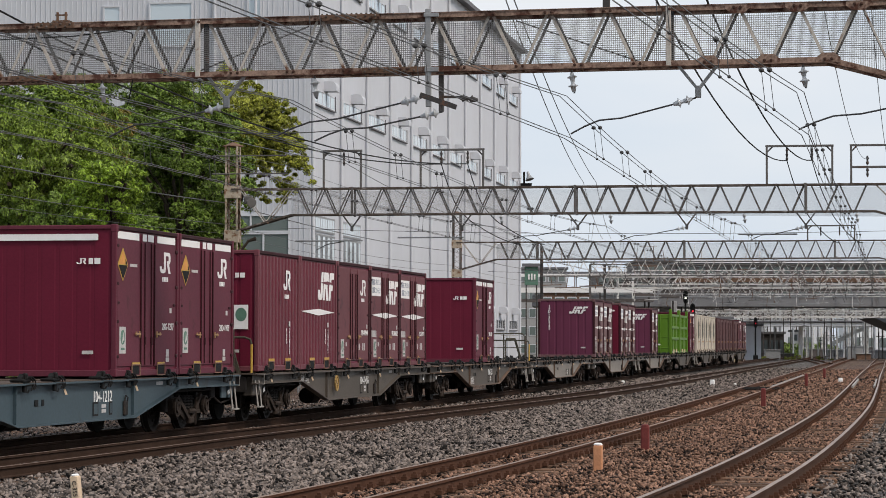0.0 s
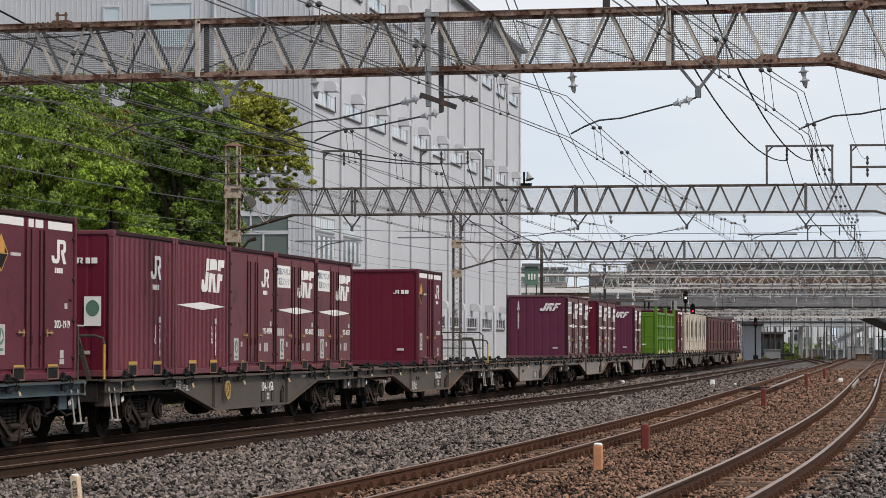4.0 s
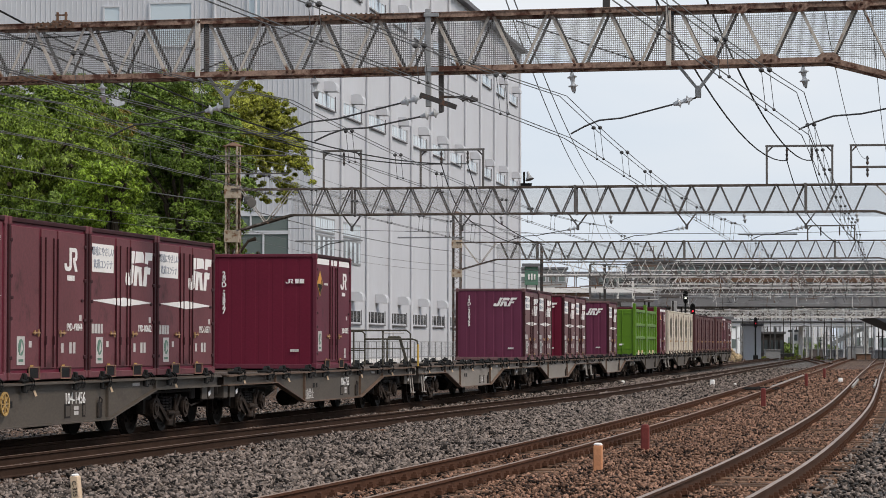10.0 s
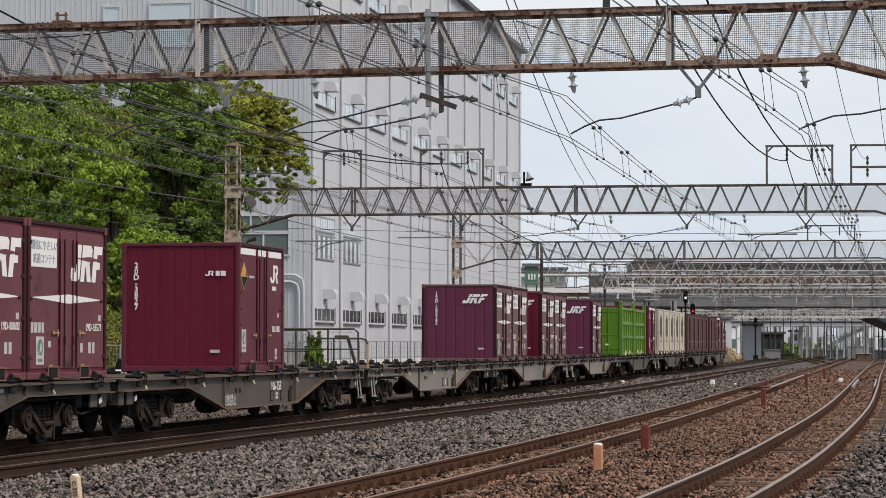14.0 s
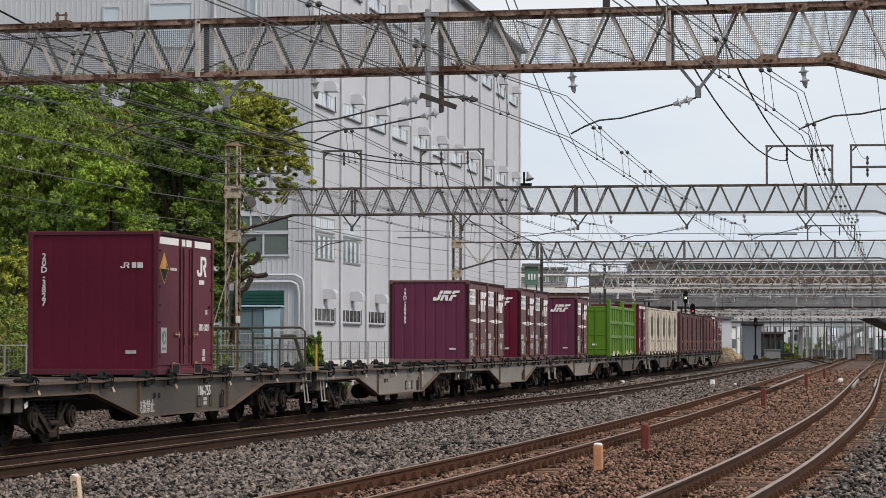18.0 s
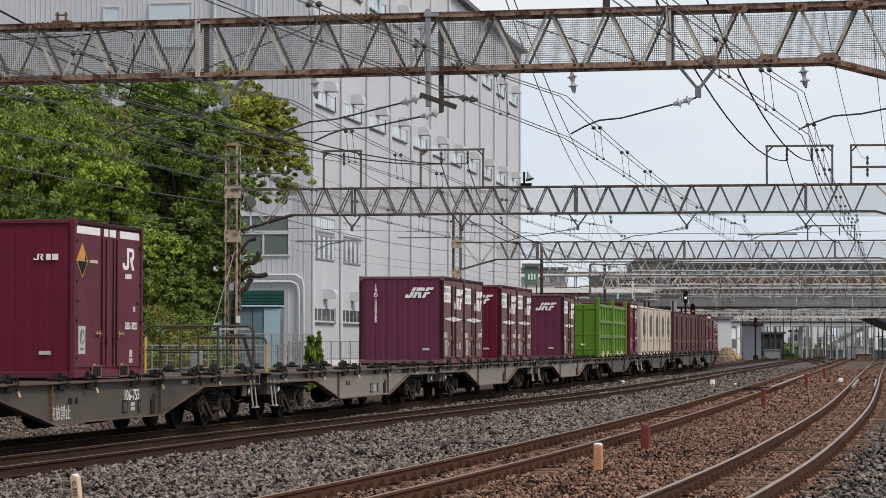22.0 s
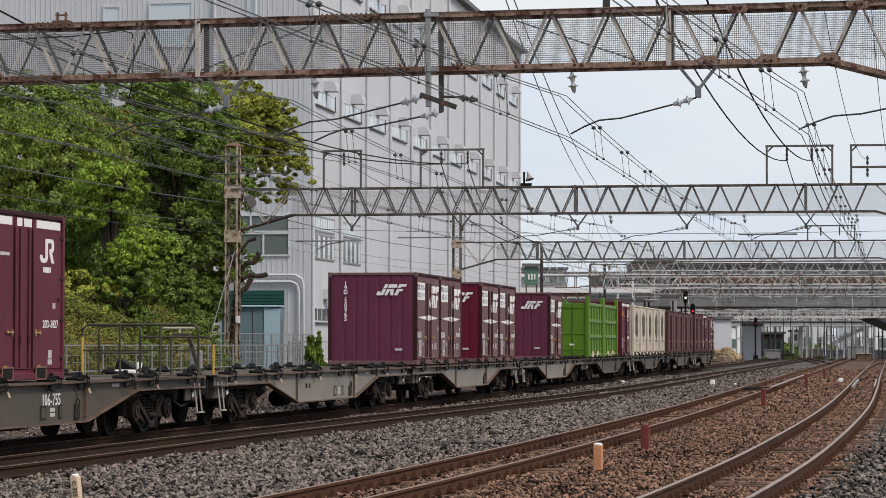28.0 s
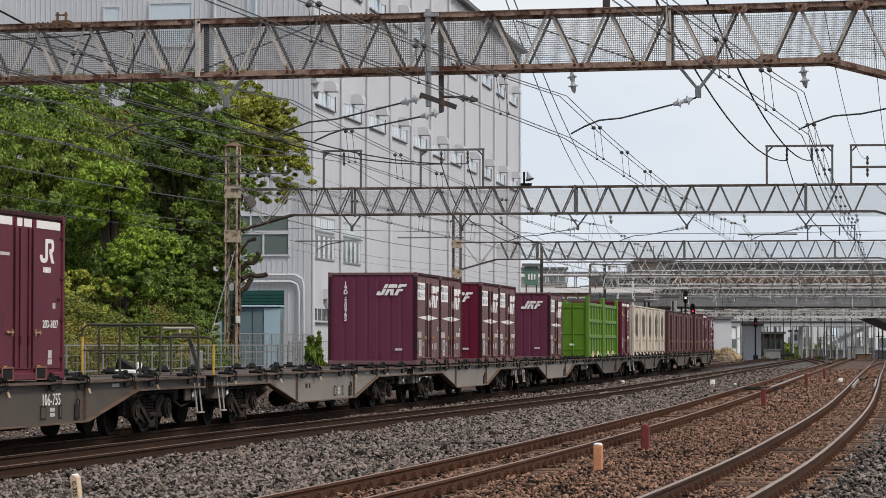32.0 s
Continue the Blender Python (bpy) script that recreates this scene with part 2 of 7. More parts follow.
M_ROOF = mat("dark_roof_sheet", (0.13, 0.13, 0.14), 0.6, vary=0.15, scale=1.0)
M_GLASS = glass("window_glass", (0.03, 0.033, 0.036), 0.15)
# The sky's reflection is put into this pale pane colour.
M_GLASS_PALE = glass("sky_paled_window_glass", (0.5, 0.58, 0.63))
M_GLASS_GREY = glass("grey_window_glass", (0.13, 0.16, 0.155), 0.4)
M_SHUTTER = mat("green_shutter", (0.014, 0.07, 0.06), 0.5, vary=0.15, scale=2)
M_BLUE = mat("pale_blue_sheet", (0.33, 0.47, 0.56), 0.5, vary=0.1, scale=1.5)
M_BLUE_DK = mat("blue_grey_sheet", (0.115, 0.18, 0.215), 0.5, vary=0.12, scale=1.5)
M_BARK = mat("bark", (0.055, 0.042, 0.032), 0.9, vary=0.35, scale=5, fine=30, bump=0.5)
M_LEAF = leaf("leaf_green", (0.113, 0.176, 0.028), 0.7)
M_LEAF_LIGHT = leaf("leaf_fresh_green", (0.2, 0.3, 0.034), 0.7)
M_LEAF_OLIVE = leaf("leaf_olive", (0.28, 0.3, 0.045), 0.7)
M_LEAF_BROWN = leaf("leaf_brownish", (0.24, 0.19, 0.045), 0.4)
M_LEAF_MID = leaf("leaf_mid_green", (0.15, 0.215, 0.03), 0.7)
M_LEAF_HEDGE = leaf("leaf_hedge", (0.155, 0.17, 0.033), 0.4)
M_PRINT = mat("faint_bluish_print", (0.34, 0.37, 0.43), 0.5, vary=0.2, scale=6, bump=0.0)
M_ARCH = mat("dark_olive_print", (0.085, 0.072, 0.05), 0.6, vary=0.2, scale=2)
M_STRAW = mat("dry_straw", (0.55, 0.42, 0.26), 0.8, vary=0.22, scale=2, bump=0, island=True)
# Near-black tones in these beds paint the shade between the loose stones.
M_GREY_STONE = gravel("grey_ballast", (0.012, 0.01, 0.009), (0.22, 0.19, 0.17), 24.0)
M_BROWN_STONE = gravel("rusty_ballast", (0.013, 0.007, 0.005), (0.25, 0.145, 0.095), 24.0)
M_DARK_STONE = gravel("dark_ballast", (0.006, 0.005, 0.004), (0.06, 0.043, 0.034), 20.0)
M_STONE_G = mat("grey_stone", (0.143, 0.117, 0.103), 0.9, vary=0.97, scale=8, fine=60, bump=0.3, island=True)
M_STONE_B = mat("rusty_stone", (0.172, 0.098, 0.068), 0.88, vary=0.95, scale=8, fine=60, bump=0.3, island=True)
M_EARTH = mat("earth", (0.13, 0.11, 0.075), 0.95, vary=0.35, scale=0.3, fine=6, bump=0.4, second=(0.06, 0.08, 0.03), amount=0.4)
M_CONC = mat("grey_concrete", (0.30, 0.30, 0.30), 0.8, vary=0.15, scale=0.4, fine=8, bump=0.05, second=(0.2, 0.2, 0.2), amount=0.2)
M_CONC_DARK = mat("dark_bridge_girder", (0.19, 0.19, 0.195), 0.7, vary=0.15, scale=0.4, second=(0.13, 0.12, 0.12), amount=0.2)
M_REDPOST = mat("dark_red_post", (0.15, 0.032, 0.028), 0.6, vary=0.25, scale=6)
M_ORANGEPOST = mat("faded_orange_post", (0.5, 0.23, 0.12), 0.6, vary=0.2, scale=6)
M_FAR_DARK = mat("grey_station_wall", (0.105, 0.092, 0.087), 0.7, vary=0.2, scale=0.3, second=(0.2, 0.19, 0.19), amount=0.2)
# Aerial haze over the far town is put into this wall colour.
M_HAZE = mat("haze_paled_far_wall", (0.74, 0.76, 0.78), 0.8, vary=0.12, scale=0.3, fine=4, bump=0)
M_CREAM = mat("cream_post", (0.62, 0.47, 0.33), 0.6, vary=0.15, scale=6)
M_LAMP_RED = glow("red_signal_light", (1.0, 0.03, 0.06), 1.0)
M_LAMP_WHITE = glow("white_signal_light", (1.0, 1.0, 0.95), 1.6)


# ---- mesh helpers ----
def box(bm, c, s, m=None):
    vs = [bm.verts.new((c[0] + sx * s[0] / 2, c[1] + sy * s[1] / 2, c[2] + sz * s[2] / 2)) for sx in (-1, 1) for sy in (-1, 1) for sz in (-1, 1)]
    for f in ((0, 1, 3, 2), (4, 6, 7, 5), (0, 4, 5, 1), (2, 3, 7, 6), (0, 2, 6, 4), (1, 5, 7, 3)):
        bm.faces.new([vs[i] for i in f])
    if m is not None:
        for v in vs:
            v.co = m @ v.co
    return vs


def cbox(bm, c, s, b=0.012):
    """A box with chamfered edges."""
    vs = []
    for sx in (-1, 1):
        for sy in (-1, 1):
            for sz in (-1, 1):
                for k in range(3):
                    h = [s[0] / 2 - b, s[1] / 2 - b, s[2] / 2 - b]
                    h[k] += b
                    vs.append(bm.verts.new((c[0] + sx * h[0], c[1] + sy * h[1], c[2] + sz * h[2])))
    bmesh.ops.convex_hull(bm, input=vs)


def beam(bm, p, q, w, h=None):
    """A bar of w by h from p to q."""
    p, q = Vector(p), Vector(q)
    d = q - p
    m = Matrix.Translation((p + q) / 2) @ d.to_track_quat("Z", "Y").to_matrix().to_4x4()
    box(bm, (0, 0, 0), (w, h or w, d.length), m)


def tube(bm, pts, r, n=6):
    """A round bar along the points."""
    pts = [Vector(p) for p in pts]
    rings = []
    for i, p in enumerate(pts):
        d = (pts[min(i + 1, len(pts) - 1)] - pts[max(i - 1, 0)]).normalized()
        q = d.to_track_quat("Z", "Y")
        rings.append([bm.verts.new(p + q @ Vector((r * math.cos(2 * math.pi * k / n), r * math.sin(2 * math.pi * k / n), 0))) for k in range(n)])
    for a, b in zip(rings, rings[1:]):
        for k in range(n):
            bm.faces.new((a[k], a[(k + 1) % n], b[(k + 1) % n], b[k]))
    bm.faces.new(rings[0][::-1])
    bm.faces.new(rings[-1])


def disc(bm, c, axis, r, th, n=14):
    a = Vector(axis).normalized() * (th / 2)
    tube(bm, (Vector(c) - a, Vector(c) + a), r, n)


def lathe(bm, c, axis, prof, n=12):
    """A turned form: profile of (along, radius) from c along axis."""
    a = Vector(axis).normalized()
    q = a.to_track_quat("Z", "Y")
    rings = [[bm.verts.new(Vector(c) + a * t + q @ Vector((r * math.cos(2 * math.pi * k / n), r * math.sin(2 * math.pi * k / n), 0))) for k in range(n)] for t, r in prof]
    for u, v in zip(rings, rings[1:]):
        for k in range(n):
            bm.faces.new((u[k], u[(k + 1) % n], v[(k + 1) % n], v[k]))
    bm.faces.new(rings[0][::-1])
    bm.faces.new(rings[-1])


def slab(bm, pts, frm, th):
    """A flat polygon with thickness: frm maps (u, v, depth) to a place."""
    a = [bm.verts.new(frm(u, v, 0)) for u, v in pts]
    b = [bm.verts.new(frm(u, v, th)) for u, v in pts]
    bm.faces.new(a)
    bm.faces.new(b[::-1])
    for i in range(len(pts)):
        j = (i + 1) % len(pts)
        bm.faces.new((a[j], a[i], b[i], b[j]))


def angle_bar(bm, p, q, prof):
    """One bar from p to q along x and z whose section is the polygon prof of (y, z)."""
    a = [bm.verts.new((p[0], p[1] + y, p[2] + z)) for y, z in prof]
    b = [bm.verts.new((q[0], q[1] + y, q[2] + z)) for y, z in prof]
    bm.faces.new(a)
    bm.faces.new(b[::-1])
    for i in range(len(prof)):
        j = (i + 1) % len(prof)
        bm.faces.new((a[j], a[i], b[i], b[j]))


def mesh_of(bm, material, name="mesh", smooth=False):
    bmesh.ops.recalc_face_normals(bm, faces=bm.faces)
    me = bpy.data.meshes.new(name)
    bm.to_mesh(me)
    bm.free()
    me.materials.append(material)
    if smooth:
        for f in me.polygons:
            f.use_smooth = True
    return me


def part(name, bm, material, parent=None, label="", smooth=False):
    ob = new(name, mesh_of(bm, material, name, smooth))
    if parent is not None:
        ob.parent = parent
    return tagged(ob, label)


def shared(name, me, parent, m=None, label=""):
    """Another piece on a mesh already made."""
    ob = new(name, me)
    ob.parent = parent
    if m is not None:
        ob.matrix_basis = m
    return tagged(ob, label)


def thing(name, label, category, m=None, group="", kind=""):
    ob = new(name)
    if m is not None:
        ob.matrix_basis = m
    return tagged(ob, label, category, group, kind)


def B():
    return bmesh.new()


def text_mesh(words, size, material, vertical=False, bold=0.022):
    """Letters as a thin mesh in the x-z plane, facing -y, centred."""
    cu = bpy.data.curves.new("letters", "FONT")
    cu.body = "\n".join(words) if vertical else words
    cu.size, cu.align_x, cu.align_y, cu.extrude, cu.resolution_u = size, "CENTER", "CENTER", 0.003, 2
    cu.offset = size * bold
    if vertical:
        cu.space_line = 0.75
    ob = bpy.data.objects.new("letters", cu)
    scene.collection.objects.link(ob)
    bpy.context.view_layer.update()
    me = bpy.data.meshes.new_from_object(ob.evaluated_get(bpy.context.evaluated_depsgraph_get()))
    bpy.data.objects.remove(ob)
    me.transform(pose(0, 0, 0, 90, 0, 0))
    me.materials.clear()
    me.materials.append(material)
    return me


# ---- the plan: one line of track, bending gently, and everything beside it ----
KNOT_S = (-75, -40, 0, 40, 80, 130, 200, 320, 600)
KNOT_H = (0.2569, 0.1875, 0.167, 0.1639, 0.167, 0.1645, 0.1675, 0.163, 0.195)
LINE_S = np.arange(-140.0, 900.0, 1.0)
LINE_H = np.interp(LINE_S, KNOT_S, KNOT_H)
_hm = (LINE_H[1:] + LINE_H[:-1]) / 2
LINE_X = np.concatenate([[0], np.cumsum(np.sin(_hm))])
LINE_Y = np.concatenate([[0], np.cumsum(np.cos(_hm))])
LINE_X += 0.1371 - LINE_X[140]
LINE_Y += 84.3601 - LINE_Y[140]


def heading(s):
    return float(np.interp(s, LINE_S, LINE_H))


def at(s, lat=0.0, z=0.0):
    """The place s metres along the line and lat metres to its right."""
    h = heading(s)
    return Vector((float(np.interp(s, LINE_S, LINE_X)) + lat * math.cos(h), float(np.interp(s, LINE_S, LINE_Y)) - lat * math.sin(h), z))


def frame_at(s, lat=0.0, z=0.0):
    """A pose on the line: x to the right, y along."""
    p = at(s, lat, z)
    return pose(p.x, p.y, p.z, 0, 0, -math.degrees(heading(s)))


def siding(s):
    """Distance of the joining track's centre from the line."""
    return float(np.interp(s, (-140, -70, -38, -25, -8, 5, 20, 35, 120, 900), (2.2, 2.35, 2.3, 2.6, 3.2, 3.75, 4.0, 4.1, 4.2, 4.2)))


TRACKS = {"line": lambda s: 0.0, "siding": siding, "second": lambda s: 8.72, "third": lambda s: 12.67}


# ---- ground, ballast and rails ----
bm = B()
for x0, x1, y0, y1 in ((-1500, 1500, -600, 3000),):
    vs = [bm.verts.new(v) for v in ((x0, y0, -0.55), (x1, y0, -0.55), (x1, y1, -0.55), (x0, y1, -0.55))]
    bm.faces.new(vs)
tagged(part("ground", bm, M_EARTH), "brown earth ground with patches of weeds", "ground", kind="structure")


def strip(name, material, lats, s0, s1, z, label, step=2.0):
    """A band of ground along the line between offsets, gently uneven, with sloping skirts."""
    bm = B()
    rows = []
    n = int((s1 - s0) / step) + 1
    for i in range(n):
        s = s0 + i * step
        row = []
        for j, lat in enumerate(lats):
            p = at(s, lat)
            dz = 0.035 * noise.noise(Vector((p.x * 0.5, p.y * 0.5, 3.0))) + 0.02 * noise.noise(Vector((p.x * 1.7, p.y * 1.7, 9.0)))
            zz = -0.6 if j in (0, len(lats) - 1) else z + dz
            row.append(bm.verts.new((p.x, p.y, zz)))
        rows.append(row)
    for a, b in zip(rows, rows[1:]):
        for k in range(len(lats) - 1):
            bm.faces.new((a[k], a[k + 1], b[k + 1], b[k]))
    return tagged(part(name, bm, material, smooth=True), label, "ballast", kind="structure")


# The goods track's bed is darker than the beds beside it.
strip("ballast_bed", M_DARK_STONE, [-3.3, -2.95, -2.0, -1.0, 0, 0.9, 1.0], -70, 420, -0.215, "dark ballast under the goods track")
strip("ballast_bed", M_GREY_STONE, [0.9, 1.0, 2, 3, 4, 5, 6, 7, 7.75, 7.85], -70, 420, -0.205, "grey crushed stone ballast between the tracks")
strip("ballast_bed", M_BROWN_STONE, [7.75, 7.85, 8.5, 9.5, 10.5, 11.5, 12.5, 13.6, 13.7], -70, 420, -0.205, "rusty brown ballast round the running tracks")
strip("ballast_bed", M_GREY_STONE, [13.6, 13.7, 15, 17, 20, 24, 26], -70, 420, -0.205, "grey crushed stone ballast beside the tracks")
strip("ballast_bed", M_BROWN_STONE, [-14, -13.4, -10, -7, -4, -3.1, -3.0], -70, 420, -0.26, "brown stony ground beside the goods track")

RAIL_PROFILE = ((-0.0325, 0.0), (0.0325, 0.0), (0.0325, -0.03), (0.009, -0.042), (0.009, -0.128), (0.064, -0.14), (0.064, -0.153), (-0.064, -0.153), (-0.064, -0.14), (-0.009, -0.128), (-0.009, -0.042), (-0.0325, -0.03))


def rail(parent, offset, s0, s1, step=2.0, lift=lambda s: 0.0, paint=None):
    paint = paint or M_RAIL
    bm = B()
    rings = []
    n = int((s1 - s0) / step) + 1
    for i in range(n):
        s = s0 + i * step
        rings.append([bm.verts.new(at(s, offset(s) + u, v)) for u, v in RAIL_PROFILE])
    top = []
    for a, b in zip(rings, rings[1:]):
        for k in range(12):
            f = bm.faces.new((a[k], a[(k + 1) % 12], b[(k + 1) % 12], b[k]))
            if k == 0:
                top.append(f)
    for f in top:
        f.material_index = 1
    ob = part("rail", bm, paint, parent)
    ob.data.materials.append(M_RAILTOP_OLD if paint is M_RAIL_DARK else M_RAILSHINE if paint is M_RAIL_THIRD else M_RAILTOP)
    return ob


def cant(s):
    """The joining track leans: its outer rail stands higher where it bends."""
    return float(np.interp(s, (-64, -30, 0, 20), (0.055, 0.055, 0.035, 0.0)))


def build_tracks():
    bm = B()
    cbox(bm, (0, 0, -0.235), (2.1, 0.21, 0.14), 0.015)
    sleeper = mesh_of(bm, M_SLEEPER, "sleeper")
    for key, label in (("line", "dark rusty track under the goods train"), ("siding", "rusty rails of a track joining the goods track"), ("second", "rusty running track with brown rails"), ("third", "curving running track with brown rails and shiny heads")):
        off = TRACKS[key]
        tr = tagged(thing("railway_track", label, "railway track", kind="structure"), group="parallel tracks")
        s0 = -64.0
        for side in (-0.5665, 0.5665):
            rail(tr, lambda s, o=off, d=side: o(s) + d, s0, 420, 2.0, cant if key == "siding" and side > 0 else (lambda s: 0.0), M_RAIL_DARK if key in ("line", "siding") else M_RAIL_THIRD if key == "third" else M_RAIL)
        clips = B()
        for i in range(175):
            s = s0 + 0.62 * i
            if key == "line" and i > 110:
                break
            shared("sleeper", sleeper, tr, frame_at(s, off(s)) @ pose(0, 0, (-0.05 if key == "siding" else -0.005 if key == "line" else 0.004) + 0.01 * math.sin(i * 2.3), 0, -math.degrees(cant(s)) if key == "siding" else 0.0, 1.2 * math.sin(i * 1.7)))
        for i in range(175 if key in ("second", "third") else 0):
            s = s0 + 0.62 * i
            for side in (-0.5665, 0.5665):
                for d in (-0.095, 0.095):
                    m = frame_at(s, off(s) + side + d, -0.118 + (cant(s) if key == "siding" and side > 0 else 0.0))
                    box(clips, (0, 0, 0), (0.075, 0.13, 0.05), m)
                    box(clips, (0, 0, 0.035), (0.045, 0.06, 0.04), m)
        if clips.verts:
            tagged(part("rail_clips", clips, M_RAIL, tr, "rows of rusted rail fastenings"), kind="stuff")
        if key in ("third", "second"):
            # guard bars and a box between the rails at the far joint
            for side in (-0.43, 0.43):
                bm = B()
                a0, a1 = (24, 46) if key == "third" else (22, 62)
                for i in range(8):
                    p0, p1 = a0 + (a1 - a0) * i / 8, a0 + (a1 - a0) * (i + 1) / 8
                    beam(bm, at(p0, off(p0) + side, -0.05), at(p1, off(p1) + side, -0.05), 0.07, 0.1)
                part("guard_bar", bm, M_STEP if side > 0 or key == "third" else M_RAIL, tr, "pale worn guard bar between the rails")


def ballast_stones(name, material, lo, hi, s0, s1, count, label, seed, skip=(), coarse=1.0):
    """Loose stones lying on the ballast, one mesh."""
    rng = np.random.default_rng(seed)
    base = np.array([(0.95, 0, 0.75), (-0.55, 0.85, 0.75), (-0.55, -0.85, 0.75), (1.1, 0, -0.75), (-0.7, 1.0, -0.75), (-0.7, -1.0, -0.75)], float)
    tri = np.array([(0, 1, 2), (3, 5, 4), (0, 3, 4), (0, 4, 1), (1, 4, 5), (1, 5, 2), (2, 5, 3), (2, 3, 0)])
    s = s0 + (s1 - s0) * rng.random(count) ** 1.35
    lat = lo + (hi - lo) * rng.random(count)
    keep = np.ones(count, bool)
    for off in skip:
        c = np.array([TRACKS[off](v) for v in s])
        for d in (-0.5665, 0.5665):
            keep &= np.abs(lat - c - d) > 0.13
    s, lat = s[keep], lat[keep]
    n = len(s)
    h = np.interp(s, LINE_S, LINE_H)
    x = np.interp(s, LINE_S, LINE_X) + lat * np.cos(h)
    y = np.interp(s, LINE_S, LINE_Y) - lat * np.sin(h)
    size = (0.013 + 0.018 * rng.random(n) ** 1.6) * coarse
    z = -0.21 + size * 0.4 + 0.05 * rng.random(n) + 0.03 * np.sin(x * 1.3) * np.cos(y * 0.9)
    v = (base[None] + rng.uniform(-0.3, 0.3, (n, 6, 3))) * size[:, None, None] * np.stack([1.2 + 1.0 * rng.random(n), 0.8 + 0.5 * rng.random(n), 0.55 + 0.45 * rng.random(n)], 1)[:, None]
    yaw = math.pi * rng.random(n)
    q = np.stack([np.cos(yaw), rng.normal(0, 0.3, n), rng.normal(0, 0.3, n), np.sin(yaw)], 1)
    q /= np.linalg.norm(q, axis=1, keepdims=True)
    a, b, c, d = q.T
    rot = np.stack([np.stack([1 - 2 * (c * c + d * d), 2 * (b * c - a * d), 2 * (b * d + a * c)], 1), np.stack([2 * (b * c + a * d), 1 - 2 * (b * b + d * d), 2 * (c * d - a * b)], 1), np.stack([2 * (b * d - a * c), 2 * (c * d + a * b), 1 - 2 * (b * b + c * c)], 1)], 1)
    v = np.einsum("nij,nkj->nki", rot, v) + np.stack([x, y, z], 1)[:, None]
    faces = (tri[None] + 6 * np.arange(n)[:, None, None]).reshape(-1)
    me = bpy.data.meshes.new(name)
    me.vertices.add(n * 6)
    me.vertices.foreach_set("co", v.reshape(-1))
    me.loops.add(len(faces))
    me.loops.foreach_set("vertex_index", faces.astype(np.int32))
    me.polygons.add(n * 8)
    me.polygons.foreach_set("loop_start", np.arange(0, n * 24, 3, dtype=np.int32))
    me.polygons.foreach_set("loop_total", np.full(n * 8, 3, dtype=np.int32))
    me.update(calc_edges=True)
    me.validate()
    me.materials.append(material)
    tagged(new(name, me), label, "gravel", kind="stuff")


def short_post(name, s, lat, w, h, material, label, cap=None, lean=0, words=None):
    ob = thing(name, label, "marker post", frame_at(s, lat, -0.22) @ pose(0, 0, 0, 0, lean, 0))
    bm = B()
    cbox(bm, (0, 0, h / 2), (w, w, h), w * 0.12)
    part("shaft", bm, material, ob)
    bm = B()
    lathe(bm, (0, 0, h - 0.002), (0, 0, 1), ((0, w * 0.5), (w * 0.14, w * 0.5), (w * 0.26, w * 0.3)), 10)
    part("cap", bm, cap or material, ob)
    if words:
        shared("lettering", text_mesh(words, w * 0.72, M_BLACK, bold=0.0), ob, pose(0, -w / 2 - 0.004, h - 0.125, 0, 90, 0))
    return ob


def pieces(name, boxes, material, parent, label="", bevel=0.012):
    """Chamfered boxes (centre, size), each an object of its own; alike ones share a mesh."""
    cache = {}
    for c, sz in boxes:
        key = tuple(round(v, 4) for v in sz)
        if key not in cache:
            bm = B()
            cbox(bm, (0, 0, 0), sz, min(bevel, min(sz) * 0.4))
            cache[key] = mesh_of(bm, material, name)
        shared(name, cache[key], parent, pose(*c), label)


# ---- the goods train ----
WAGON = 20.4
SLACK = {1: -0.207, 2: 0.25, 3: -0.102, 4: 0.0, 5: 0.0, 6: 0.273, 7: -0.45, 8: 0.0, 9: 0.9, 10: 1.2}
SLOT = 3.7924
BED = 1.06
RUN = [(0, 0.0), (1, 2.52), (2, 4.99), (3, 7.41), (4, 9.77), (5, 12.05), (6, 14.26), (7, 16.38), (8, 18.42), (9, 20.38), (10, 22.27), (11, 24.08), (12, 25.81), (13, 27.47), (14, 29.06), (15, 30.57), (16, 32.01), (17, 33.39), (18, 34.7), (19, 35.94), (20, 37.12), (21, 38.24), (22, 39.3), (23, 40.31), (24, 41.26), (25, 42.15), (25.5, 42.57), (26, 42.95), (26.5, 43.25), (27, 43.42), (27.4, 43.475), (32, 43.475)]
ROLLING, WHEELS = [], []


def run_at(t):
    return float(np.interp(t, [a for a, _ in RUN], [b for _, b in RUN]))


WHEEL_TIMES = [float(np.interp(0.58 * i, [b for _, b in RUN[:-1]], [a for a, _ in RUN[:-1]])) for i in range(75)] + [27.4, 32.0]


def wagon_pose(w, run):
    """Where wagon w stands once the train has run that far: it rests on two bogies."""
    c = (w - 3) * WAGON - run + SLACK[w]
    a, b = at(c - 7.1), at(c + 7.1)
    m = (a + b) / 2
    return pose(m.x, m.y, 0, 0, 0, -math.degrees(math.atan2(b.x - a.x, b.y - a.y)))


def wheelset_mesh():
    bm = B()
    for sx in (-1, 1):
        lathe(bm, (sx * 0.5, 0, 0), (sx, 0, 0), ((-0.03, 0.455), (0.0, 0.455), (0.012, 0.435), (0.1, 0.43), (0.1, 0.37), (0.05, 0.33), (0.05, 0.14), (0.11, 0.12), (0.11, 0.09)), 24)
    tube(bm, ((-0.85, 0, 0), (0.85, 0, 0)), 0.075, 8)
    for k in range(5):
        a = k * 2 * math.pi / 5
        box(bm, (0.565, 0.24 * math.cos(a), 0.24 * math.sin(a)), (0.03, 0.05, 0.05))
